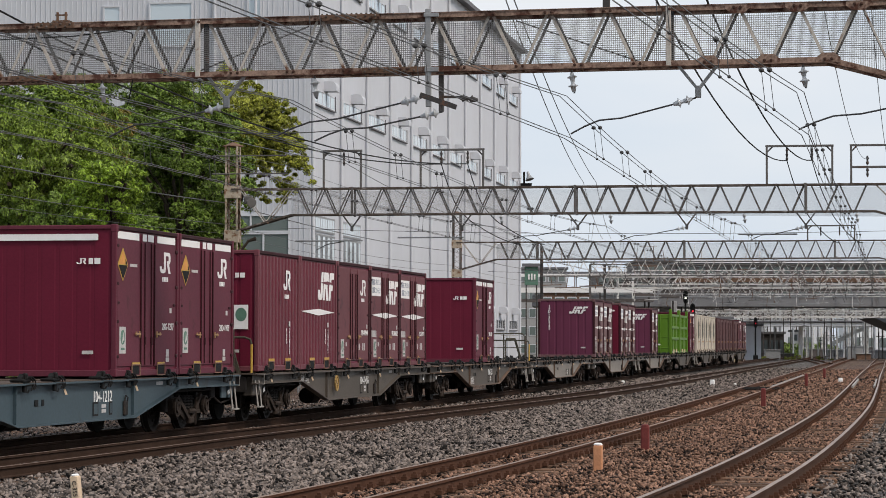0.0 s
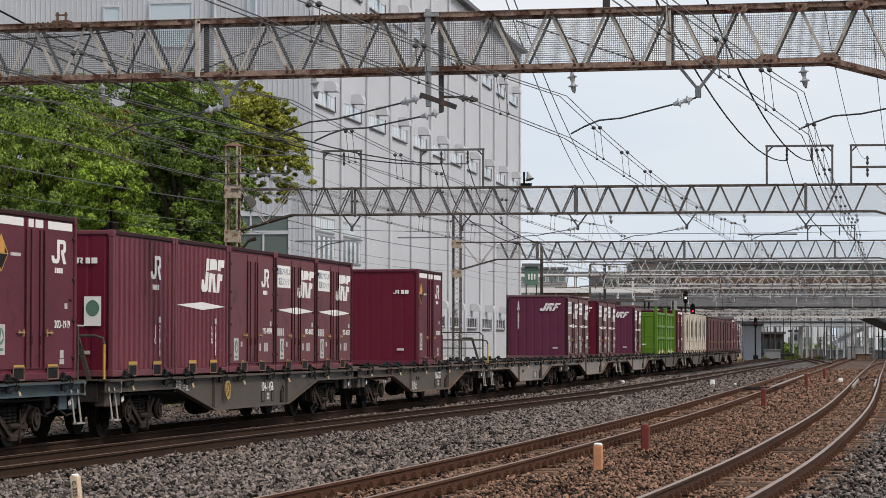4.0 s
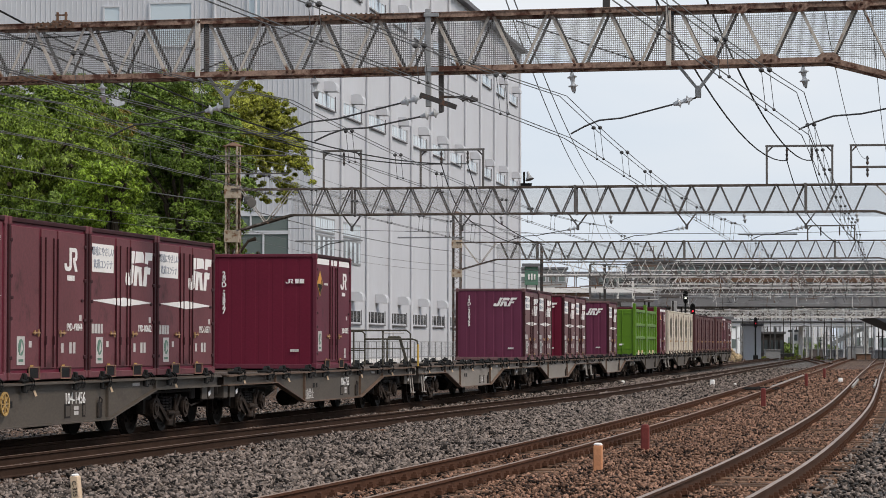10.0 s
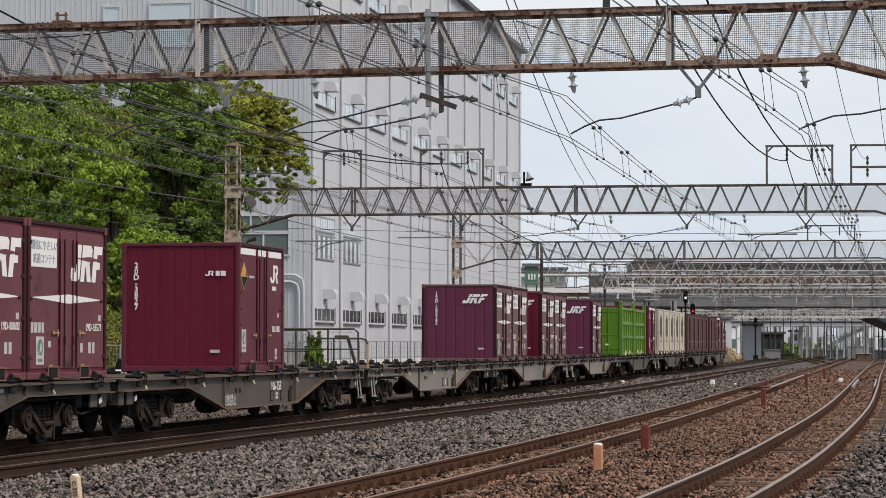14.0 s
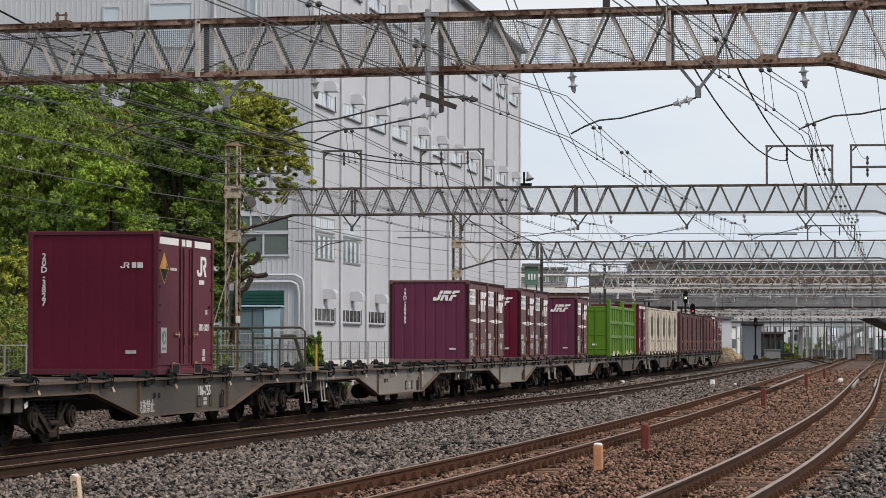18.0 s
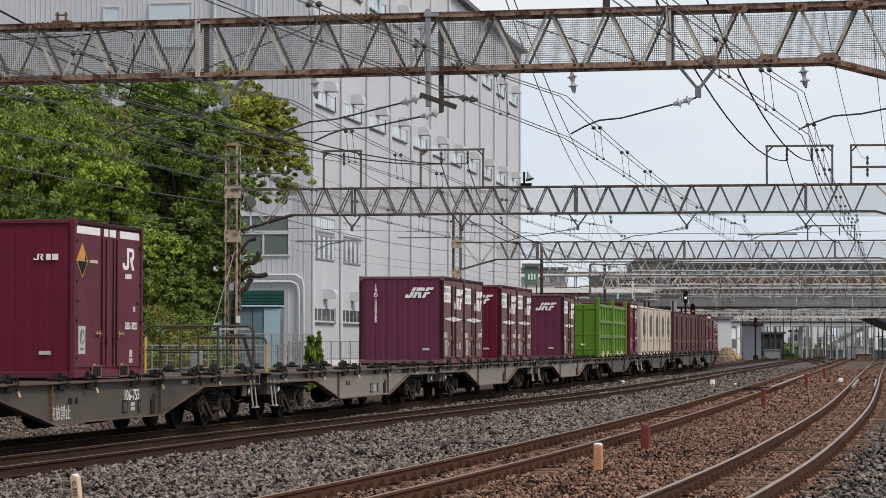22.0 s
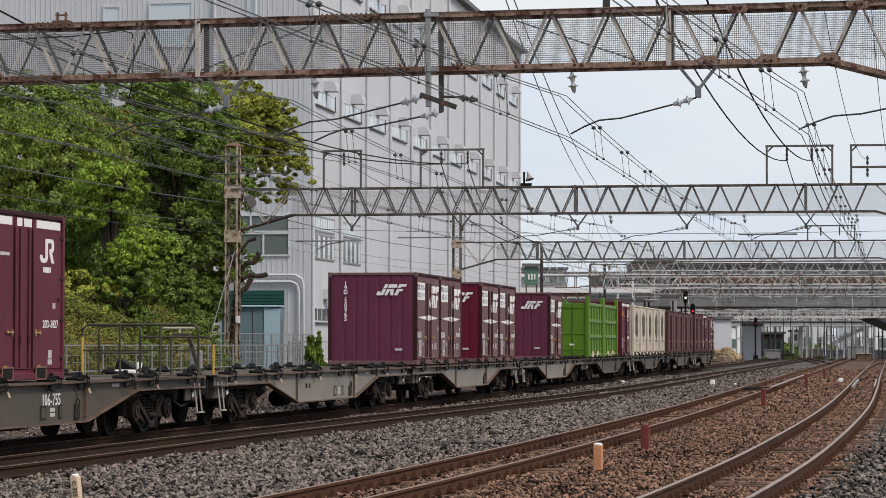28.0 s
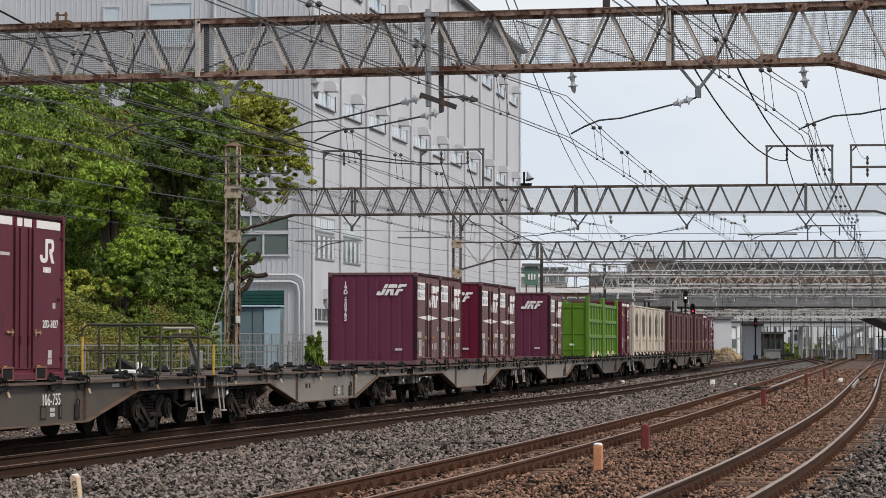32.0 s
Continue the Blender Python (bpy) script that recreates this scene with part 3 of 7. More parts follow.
    return mesh_of(bm, M_WHEEL, "wheelset")


def bogie_meshes():
    """The parts of a bogie: name, mesh, label and where each stands."""
    out = []
    bm = B()
    slab(bm, [(-1.25, 0.38), (-1.22, 0.64), (-0.78, 0.7), (-0.45, 0.52), (0.45, 0.52), (0.78, 0.7), (1.22, 0.64), (1.25, 0.38), (0.72, 0.32), (0.45, 0.2), (-0.45, 0.2), (-0.72, 0.32)], lambda u, v, d: (d - 0.06, u, v), 0.12)
    out.append(("side_frame", mesh_of(bm, M_DARK, "side_frame"), "grimy cast bogie frame", [pose(-0.86, 0, 0), pose(0.86, 0, 0)]))
    bm = B()
    cbox(bm, (0, 0, 0.5), (1.6, 0.35, 0.22), 0.03)
    out.append(("bolster", mesh_of(bm, M_DARK, "bolster"), "", [pose(0, 0, 0)]))
    bm = B()
    cbox(bm, (0, 0, 0.46), (0.16, 0.3, 0.3), 0.03)
    lathe(bm, (0.07, 0, 0.45), (1, 0, 0), ((0, 0.19), (0.05, 0.19), (0.05, 0.15), (0.03, 0.15), (0.03, 0.11), (0.07, 0.11), (0.07, 0.06), (0.05, 0.05)), 16)
    out.append(("axle_box", mesh_of(bm, M_BROWN, "axle_box"), "rust-brown axle box with ringed cover", [pose(sx * 0.95, sy, 0, 0, 0, 0 if sx > 0 else 180) for sx in (-1, 1) for sy in (-0.95, 0.95)]))
    bm = B()
    beam(bm, (0.0, 0.78, 0.66), (0.03, 0.06, 0.2), 0.05, 0.09)
    beam(bm, (0.0, -0.78, 0.66), (0.03, -0.06, 0.2), 0.05, 0.09)
    cbox(bm, (0.03, 0, 0.18), (0.09, 0.3, 0.12), 0.02)
    tube(bm, ((0.05, -0.2, 0.36), (0.05, 0.2, 0.36)), 0.045, 8)
    tube(bm, ((0.05, 0.28, 0.1), (0.05, 0.28, 0.62)), 0.02, 6)
    out.append(("brake_rigging", mesh_of(bm, M_BROWN, "brake_rigging"), "brown V-shaped brake rigging", [pose(sx * 1.0, 0, 0) for sx in (-1, 1)]))
    bm = B()
    prof = []
    for j in range(5):
        z = 0.054 * j
        prof += [(z, 0.052), (z + 0.018, 0.08), (z + 0.036, 0.08)]
    lathe(bm, (0, 0, 0.4), (0, 0, 1), prof, 8)
    out.append(("spring", mesh_of(bm, M_DARK, "spring"), "coil spring", [pose(sx * 0.94, y, 0) for sx in (-1, 1) for y in (-0.22, 0.0, 0.22)]))
    bm = B()
    beam(bm, (0.0, 0.05, 0.62), (0.02, 0.12, 0.3), 0.05, 0.07)
    box(bm, (0.02, 0.0, 0.34), (0.08, 0.3, 0.07))
    beam(bm, (0.01, -0.25, 0.22), (0.01, 0.1, 0.36), 0.045)
    out.append(("brake_lever", mesh_of(bm, M_BROWN, "brake_lever"), "worn brake lever and hanger", [pose(sx * 0.98, sy * 0.5, 0, 0, 0, 0 if sy > 0 else 180) for sx in (-1, 1) for sy in (-1, 1)]))
    return out


def wagon_meshes(paint, edge_paint=None):
    out = []
    prof = [(-9.75, 1.0), (9.75, 1.0), (9.75, 0.82), (5.65, 0.82), (2.95, 0.36), (-2.95, 0.36), (-5.65, 0.82), (-9.75, 0.82)]
    for sx in (-1, 1):
        bm = B()
        slab(bm, prof, lambda u, v, d, sx=sx: (sx * (1.17 + d), u, v), 0.012)
        out.append(("side_sill", mesh_of(bm, paint, "side_sill"), ""))
    bm = B()
    for sx in (-1, 1):
        x = sx * 1.2
        edge = [(-9.75, 0.815), (-5.65, 0.815), (-2.95, 0.352), (2.95, 0.352), (5.65, 0.815), (9.75, 0.815)]
        for (a, b), (c, d) in zip(edge, edge[1:]):
            beam(bm, (x, a, b), (x, c, d), 0.14, 0.022)
        box(bm, (sx * 1.21, 0, 1.0), (0.16, 19.5, 0.03))
        for k in (-2.95, 2.95, -5.65, 5.65):
            box(bm, (sx * 1.2, k, 0.7 if abs(k) < 3 else 0.91), (0.07, 0.03, 0.62 if abs(k) < 3 else 0.16))
    out.append(("flange", mesh_of(bm, edge_paint or paint, "flange"), "welded edge flange of the sill"))
    bm = B()
    cbox(bm, (0, 0, 0.85), (0.5, 19.9, 0.3), 0.02)
    for k in range(11):
        box(bm, (0, -9.0 + 1.8 * k, 0.9), (2.3, 0.12, 0.16))
    out.append(("centre_beam", mesh_of(bm, M_DARK, "centre_beam"), "dark centre beam and cross bearers"))
    bm = B()
    for a, b in ((-9.8, -8.0), (-7.4, -4.3), (-3.6, -0.4), (0.4, 3.6), (4.3, 7.4), (8.0, 9.8)):
        box(bm, (0, (a + b) / 2, 1.012), (2.42, b - a, 0.025))
    for sx in (-1, 1):
        box(bm, (sx * 1.1, 0, 1.015), (0.3, 19.6, 0.03))
    out.append(("deck", mesh_of(bm, M_DECK, "deck"), "worn rusty deck plates"))
    for sy in (-1, 1):
        for sx in (-1, 1):
            bm = B()
            cbox(bm, (sx * 1.14, sy * 9.0, 0.77), (0.04, 0.36, 0.4), 0.01)
            cbox(bm, (sx * 1.06, sy * 9.5, 0.76), (0.2, 0.3, 0.4), 0.02)
            cbox(bm, (sx * 1.13, sy * 9.2, 0.94), (0.04, 0.8, 0.06), 0.01)
            beam(bm, (sx * 1.14, sy * 8.85, 0.92), (sx * 1.14, sy * 8.45, 0.82), 0.03)
            out.append(("corner_bracket", mesh_of(bm, M_SILL_BLUE if paint is M_SILL_BLUE else M_SILL, "corner_bracket"), "plate and box hung at the wagon's corner"))
        bm = B()
        for sx in (-1, 1):
            tube(bm, ((sx * 1.05, sy * 5.4, 0.72), (sx * 1.05, sy * 6.2, 0.75), (sx * 1.05, sy * 8.4, 0.75)), 0.025, 6)
            tube(bm, ((sx * 0.6, sy * 8.9, 0.8), (sx * 0.62, sy * 9.3, 0.5), (sx * 0.55, sy * 9.9, 0.42), (sx * 0.4, sy * 10.1, 0.6)), 0.022, 6)
            cbox(bm, (sx * 0.8, sy * 8.6, 0.7), (0.5, 0.3, 0.24), 0.03)
        cbox(bm, (0, sy * 9.72, 0.8), (2.1, 0.06, 0.32), 0.01)
        out.append(("brake_gear", mesh_of(bm, M_DARK, "brake_gear"), "dark pipes and brake gear under the wagon's end"))
    for sx in (-1, 1):
        bm = B()
        cbox(bm, (sx * 1.2, 2.55, 0.52), (0.05, 0.2, 0.26), 0.02)
        tube(bm, ((sx * 1.215, 2.62, 0.6), (sx * 1.225, 2.62, 0.7), (sx * 1.225, 2.5, 0.74), (sx * 1.215, 2.47, 0.6)), 0.012, 5)
        out.append(("valve", mesh_of(bm, M_DARK, "valve"), "dark release valve on the sill"))
    return out


def clamp_mesh():
    """The catch that holds a container to the deck."""
    bm = B()
    cbox(bm, (-0.02, 0.0, 0.03), (0.24, 0.34, 0.06), 0.02)
    slab(bm, [(-0.16, 0.05), (0.2, 0.05), (0.12, 0.13), (-0.04, 0.15), (-0.12, 0.1)], lambda u, v, d: (d - 0.02, u, v), 0.08)
    cbox(bm, (0.06, -0.02, 0.1), (0.08, 0.1, 0.12), 0.02)
    cbox(bm, (0.07, -0.06, -0.1), (0.05, 0.1, 0.22), 0.012)
    for y in (0.08, 0.19):
        tube(bm, ((0.05, y - 0.1, 0.08), (0.1, y, 0.09), (0.13, y + 0.07, 0.03), (0.13, y + 0.09, -0.08), (0.11, y + 0.05, -0.17)), 0.016, 6)
    tube(bm, ((0.1, -0.12, -0.06), (0.1, 0.3, -0.05)), 0.02, 6)
    tube(bm, ((0.09, -0.1, -0.2), (0.1, 0.0, -0.22), (0.1, 0.06, -0.16)), 0.014, 5)
    for v in bm.verts:
        v.co.z *= 0.72 if v.co.z < 0 else 0.9
    return mesh_of(bm, M_BLACK, "catch")


def coupler_mesh():
    bm = B()
    cbox(bm, (0, -9.98, 0.86), (0.22, 0.55, 0.26), 0.03)
    box(bm, (0, -9.7, 0.86), (1.5, 0.06, 0.3))
    tube(bm, ((0.35, -9.8, 0.8), (0.36, -10.0, 0.5), (0.3, -10.2, 0.45)), 0.025, 6)
    tube(bm, ((-0.35, -9.8, 0.8), (-0.36, -10.0, 0.5), (-0.3, -10.2, 0.45)), 0.025, 6)
    return mesh_of(bm, M_DARK, "coupler")


def step_mesh():
    """A foot step hung below the corner of a wagon, with a grab loop above it."""
    bm = B()
    for y in (0.0, 0.3):
        beam(bm, (0.0, y, 0.05), (0.05, y + 0.06, -0.5), 0.022, 0.03)
    beam(bm, (0.06, 0.03, -0.5), (0.06, 0.4, -0.5), 0.07, 0.025)
    tube(bm, ((0.0, 0.42, -0.04), (0.09, 0.42, -0.04), (0.09, 0.42, 0.15), (0.0, 0.42, 0.15)), 0.013, 6)
    return mesh_of(bm, M_STEP, "step")


def end_railing(ob, y, low, brake):
    """A tubular railing across the end of a wagon; low: its right part is lower, with a brake stand beside it."""
    z0 = 1.02
    r = 0.024
    if not low:
        bm = B()
        tube(bm, ((-1.15, y, 1.75), (-1.15, y, 1.9), (-1.05, y, 1.99), (1.05, y, 1.99), (1.15, y, 1.9), (1.15, y, z0)), r, 7)
        part("end_railing", bm, M_OLIVE, ob, "olive-grey tubular railing across the wagon's end")
        bm = B()
        tube(bm, ((-1.15, y, z0), (-1.15, y, 1.76)), r, 7)
        part("end_post", bm, M_YELLOW, ob, "yellow painted railing post")
        for x in (-0.4, 0.4):
            bm = B()
            tube(bm, ((x, y, z0), (x, y, 1.98)), r, 7)
            part("railing_post", bm, M_OLIVE, ob)
        bm = B()
        tube(bm, ((-1.15, y, 1.5), (1.15, y, 1.5)), 0.018, 6)
        part("middle_rail", bm, M_OLIVE, ob)
    else:
        bm = B()
        tube(bm, ((-1.15, y, z0), (-1.15, y, 1.9), (-1.07, y, 1.97), (-0.4, y, 1.97), (-0.32, y, 1.9), (-0.32, y, z0)), r, 7)
        part("end_railing", bm, M_OLIVE, ob, "olive-grey tubular railing across the wagon's end")
        bm = B()
        tube(bm, ((-0.32, y, 1.76), (1.0, y, 1.76), (1.12, y, 1.72), (1.15, y, 1.62)), r, 7)
        part("low_railing", bm, M_OLIVE, ob)
        bm = B()
        tube(bm, ((1.15, y, z0), (1.15, y, 1.62)), r, 7)
        part("end_post", bm, M_YELLOW, ob, "yellow painted railing post")
        for x in (0.3,):
            bm = B()
            tube(bm, ((x, y, z0), (x, y, 1.76)), r, 7)
            part("railing_post", bm, M_OLIVE, ob)
        bm = B()
        tube(bm, ((-1.15, y, 1.45), (-0.32, y, 1.45)), 0.018, 6)
        part("middle_rail", bm, M_OLIVE, ob)
    if brake:
        bm = B()
        beam(bm, (0.62, y + 0.1, 1.82), (0.86, y + 0.1, z0), 0.07)
        cbox(bm, (0.47, y + 0.1, 1.8), (0.34, 0.09, 0.08), 0.02)
        part("brake_stand", bm, M_OLIVE, ob, "olive-grey leaning brake stand")
        bm = B()
        tube(bm, ((0.12, y + 0.1, 1.93), (0.75, y + 0.1, 1.93)), 0.02, 6)
        tube(bm, ((0.45, y + 0.1, 1.78), (0.45, y + 0.1, 1.94)), 0.02, 6)
        part("brake_handle", bm, M_PALE, ob, "pale worn brake handle bar")


def dial_mesh():
    bm = B()
    for k in range(16):
        a, b = 2 * math.pi * k / 16, 2 * math.pi * (k + 1) / 16
        beam(bm, (0, 0.17 * math.cos(a), 0.17 * math.sin(a)), (0, 0.17 * math.cos(b), 0.17 * math.sin(b)), 0.03)
    for k in range(4):
        a = math.pi * k / 4
        beam(bm, (0, -0.17 * math.cos(a), -0.17 * math.sin(a)), (0, 0.17 * math.cos(a), 0.17 * math.sin(a)), 0.018)
    return mesh_of(bm, M_WHEEL_TAN, "hand_wheel")


def mark(ob, name, shapes, material, x=None, y=None, label=""):
    """Flat painted marks on the side (x given) or on the near end (y given)."""
    bm = B()
    for pts in shapes:
        if x is not None:
            slab(bm, pts, lambda u, v, d: (x + d, u, v), 0.004)
        else:
            slab(bm, pts, lambda u, v, d: (u, y - d, v), 0.004)
    return part(name, bm, material, ob, label)


def rect(u, v, w, h):
    return [(u - w / 2, v - h / 2), (u + w / 2, v - h / 2), (u + w / 2, v + h / 2), (u - w / 2, v + h / 2)]


def slanted(u, v, w, h, k=0.2):
    return [(u, v), (u + w, v), (u + w + k * h, v + h), (u + k * h, v + h)]


def emblem_small(u, v, s, w=1.55):
    """A white two-stroke emblem: a hooked bar joined to a notched block."""
    hook = [(-0.5, -0.18), (-0.5, -0.34), (-0.42, -0.47), (-0.3, -0.5), (-0.13, -0.5), (0.0, -0.44), (0.06, -0.3), (0.06, 0.5), (-0.12, 0.5), (-0.12, -0.26), (-0.17, -0.32), (-0.28, -0.32), (-0.33, -0.26), (-0.33, -0.18)]
    block = [(0.06, 0.5), (0.36, 0.5), (0.46, 0.44), (0.5, 0.32), (0.5, 0.08), (0.44, -0.03), (0.36, -0.06), (0.52, -0.5), (0.32, -0.5), (0.17, -0.1), (0.17, 0.08), (0.31, 0.1), (0.33, 0.16), (0.33, 0.27), (0.3, 0.33), (0.06, 0.33)]
    return [[(u + a * s * w, v + b * s) for a, b in pts] for pts in (hook, block)]


def emblem_wide(u, v, w, h, k=0.22):
    """A white slanted three-letter-like emblem: a hook, a notched block and a flag."""
    hook = [(0, 0.36), (0, 0.1), (0.05, 0), (0.22, 0), (0.29, 0.08), (0.29, 1), (0.16, 1), (0.16, 0.27), (0.13, 0.22), (0.11, 0.22), (0.1, 0.36)]
    block = [(0.33, 0), (0.33, 1), (0.6, 1), (0.66, 0.9), (0.66, 0.62), (0.59, 0.5), (0.68, 0), (0.55, 0), (0.48, 0.4), (0.45, 0.4), (0.45, 0)]
    flag = [(0.71, 0), (0.71, 1), (1, 1), (1, 0.77), (0.84, 0.77), (0.84, 0.56), (0.95, 0.56), (0.95, 0.36), (0.84, 0.36), (0.84, 0)]
    return [[(u - w / 2 + (x * (w - k * h)) + k * h * y, v - h / 2 + y * h) for x, y in pts] for pts in (hook, block, flag)]


def emblem_slit(u, v, w, h):
    """The dark spindle across the wide emblem."""
    return [(u - 0.33 * w, v + 0.12 * h), (u + 0.08 * w, v + 0.05 * h), (u + 0.46 * w, v + 0.12 * h), (u + 0.08 * w, v + 0.19 * h)]


def signs(u, v, n, w, h, gap=0.3):
    """A short row of unreadable characters: plain blocks of differing width."""
    pitch = w * (1 + gap)
    return [rect(u + (i - (n - 1) / 2) * pitch, v, w * (0.8 + 0.12 * ((i * 2) % 3)), h) for i in range(n)]


def end_mark(u, v):
    """The small white row on a container's end: a hooked emblem and two blocks."""
    return emblem_small(u - 0.1, v, 0.1, 1.7) + signs(u + 0.13, v, 2, 0.1, 0.1, 0.15)


def container(kind, label, tall=False, name="freight_container", paint=None, side=None, number=None):
    """A twelve-foot container; kinds: door, door_box, ribbed, ribbed_box, plain. x: side, -y: near end."""
    L2, W2, H = 3.715 / 2, 2.45 / 2, 2.6 if tall else 2.5
    paint, side = paint or M_RED, side or (M_RED_SIDE if tall else M_RED_DOOR)
    dark = M_RED_DARK if kind != "plain" or paint is M_RED_DIM else side
    ob = thing(name, label, "container", group="containers on the train")
    bm = B()
    cbox(bm, (0, 0, H / 2), (2 * W2 - 0.07, 2 * L2 - 0.07, H - 0.06), 0.01)
    part("body", bm, paint, ob)
    # near and far end sheets with shallow vertical pressings
    for sy in (-1, 1):
        bm = B()
        n, half, dent = 7, W2 - 0.12, 0.005 if tall else 0.012
        line = [(-half, 0.0)]
        for i in range(n):
            u0, u1 = -half + 2 * half * i / n, -half + 2 * half * (i + 1) / n
            line += [(u0 + 0.03, 0.0), (u0 + 0.05, dent), (u1 - 0.05, dent), (u1 - 0.03, 0.0)]
        line.append((half, 0.0))
        low = [bm.verts.new((u, sy * (L2 - 0.034 + d), 0.12)) for u, d in line]
        high = [bm.verts.new((u, sy * (L2 - 0.034 + d), H - 0.08)) for u, d in line]
        for i in range(len(line) - 1):
            bm.faces.new((low[i], low[i + 1], high[i + 1], high[i]))
        part("end_panel", bm, paint, ob)
    pieces("corner_post", [((sx * (W2 - 0.045), sy * (L2 - 0.045), H / 2), (0.09, 0.09, H)) for sx in (-1, 1) for sy in (-1, 1)], dark if kind.startswith("door") and not tall else side, ob)
    pieces("edge_rail", [((sx * (W2 - 0.03), 0, H - 0.04), (0.058, 2 * L2 - 0.19, 0.075)) for sx in (-1, 1)], dark, ob)
    pieces("edge_rail", [((sx * (W2 - 0.03), 0, 0.06), (0.058, 2 * L2 - 0.19, 0.11)) for sx in (-1, 1)] + [((0, sy * (L2 - 0.03), z), (2 * W2 - 0.19, 0.058, h)) for z, h in ((H - 0.04, 0.075), (0.06, 0.11)) for sy in (-1, 1)], side, ob)
    pieces("corner_casting", [((sx * (W2 - 0.05), sy * (L2 - 0.06), z), (0.108, 0.13, 0.13)) for sx in (-1, 1) for sy in (-1, 1) for z in (0.07, H - 0.06)], side, ob)
    X = W2 - 0.012
    if kind.startswith("ribbed"):
        for sx in (-1, 1):
            bm = B()
            n, half = 12, L2 - 0.1
            line = [(-half, 0.0)]
            for i in range(n):
                u0, w_ = -half + 2 * half * i / n, 2 * half / n
                line += [(u0 + w_ * 0.16, 0.0), (u0 + w_ * 0.3, 0.06), (u0 + w_ * 0.7, 0.06), (u0 + w_ * 0.84, 0.0)]
            line.append((half, 0.0))
            low = [bm.verts.new((sx * (W2 - 0.075 + d), u, 0.13)) for u, d in line]
            high = [bm.verts.new((sx * (W2 - 0.075 + d), u, H - 0.1)) for u, d in line]
            for i in range(len(line) - 1):
                bm.faces.new((low[i], low[i + 1], high[i + 1], high[i]))
            part("ribbed_side", bm, side, ob, "side wall of close vertical ribs")
        X = W2 - 0.018
    else:
        for sx in (-1, 1):
            for u, w in ((-1.1, 1.26), (-0.02, 0.72), (1.06, 1.3)) if kind != "plain" else ((-0.9, 1.7), (0.9, 1.7)):
                bm = B()
                cbox(bm, (sx * (W2 - 0.03), u, H / 2 + 0.02), (0.03, w, H - 0.3), 0.01)
                part("door", bm, side, ob)
            for u in (-0.42, -0.2, 0.18, 0.375):
                bm = B()
                tube(bm, ((sx * (W2 - 0.006), u, 0.2), (sx * (W2 - 0.006), u, H - 0.26)), 0.014, 6)
                part("lock_rod", bm, dark, ob)
        pieces("hinge", [((W2 - 0.008, u, z), (0.03, 0.12, 0.06)) for u in (-1.76, 1.72) for z in (0.35, 0.95, 1.6, H - 0.35)], dark, ob)
        for u, e in ((-0.66, 1), (0.57, -1)):
            bm = B()
            beam(bm, (W2 + 0.015, u - 0.14, 0.74), (W2 + 0.015, u + 0.14, 0.74), 0.024)
            beam(bm, (W2 + 0.012, u + 0.1 * e, 0.68), (W2 + 0.012, u + 0.1 * e, 0.79), 0.022)
            beam(bm, (W2 + 0.012, u - 0.08 * e, 0.71), (W2 + 0.012, u - 0.08 * e, 0.78), 0.022)
            part("door_handle", bm, M_HANDLE, ob, "worn orange door handle")
        pieces("latch", [((W2 + 0.003, u, 0.62), (0.035, 0.05, 0.15)) for u in (-0.2, 0.18)] + [((W2 - 0.008, u, 1.27), (0.025, 0.12, 0.05)) for u in (-1.72, 1.58)], dark, ob)
    # fork pockets with a yellow edge; solid black blocks paint the shaded openings
    for u in (-0.72, 0.76):
        bm = B()
        cbox(bm, (0, u, 0.1), (2 * W2 + 0.008, 0.43, 0.19), 0.03)
        part("fork_pocket", bm, M_BLACK, ob)
        bm = B()
        for c, s_ in (((u, 0.202), (0.5, 0.018)), ((u - 0.235, 0.105), (0.016, 0.19)), ((u + 0.235, 0.105), (0.016, 0.19)), ((u, 0.012), (0.46, 0.014))):
            box(bm, (W2 + 0.003, c[0], c[1]), (0.014, s_[0], s_[1]))
        part("pocket_rim", bm, M_RIM, ob)
        mark(ob, "pocket_edge", [rect(u, 0.236, 0.5, 0.05)] if kind.startswith("ribbed") else [rect(u, 0.228, 0.44, 0.03)] if tall and number != "20D-3827" else [rect(u - 0.12, 0.224, 0.14, 0.02)], M_YELLOW, x=W2 + 0.002, label="worn yellow edge over a fork pocket")
    E_ = -L2 - 0.001
    if tall:
        tz = H - 0.165
        mark(ob, "side_tape", [rect(u, tz, w, 0.125) for u, w in ((-1.16, 1.24), (-0.21, 0.22), (0.15, 0.34), (1.09, 1.1))], M_WHITE, x=X, label="white warning tape below the roof edge")
        c, dz, dw, dh = -1.46, 1.93, 0.29, 0.29
        mark(ob, "diamond_outline", [[(c - dw, dz), (c, dz - dh), (c + dw, dz), (c, dz + dh)]], M_YELLOW, x=X, label="thin yellow outline of a warning diamond")
        mark(ob, "diamond_upper", [[(c - dw + 0.06, dz + 0.01), (c + 0.12, dz + 0.01), (c + 0.12, dz + 0.1), (c, dz + dh - 0.05)]], M_ORANGE, x=X + 0.004, label="yellow upper half of a warning diamond")
        mark(ob, "diamond_lower", [[(c - dw + 0.04, dz - 0.01), (c, dz - dh + 0.04), (c + dw - 0.04, dz - 0.01)], [(c + 0.14, dz + 0.005), (c + dw - 0.05, dz + 0.005), (c + 0.14, dz + 0.1)]], M_BLACK, x=X + 0.004, label="black lower half of a warning diamond")
        mark(ob, "diamond_note", [rect(-0.86, 1.93, 0.42, 0.05)], M_PALE, x=X, label="small unreadable stencil bar")
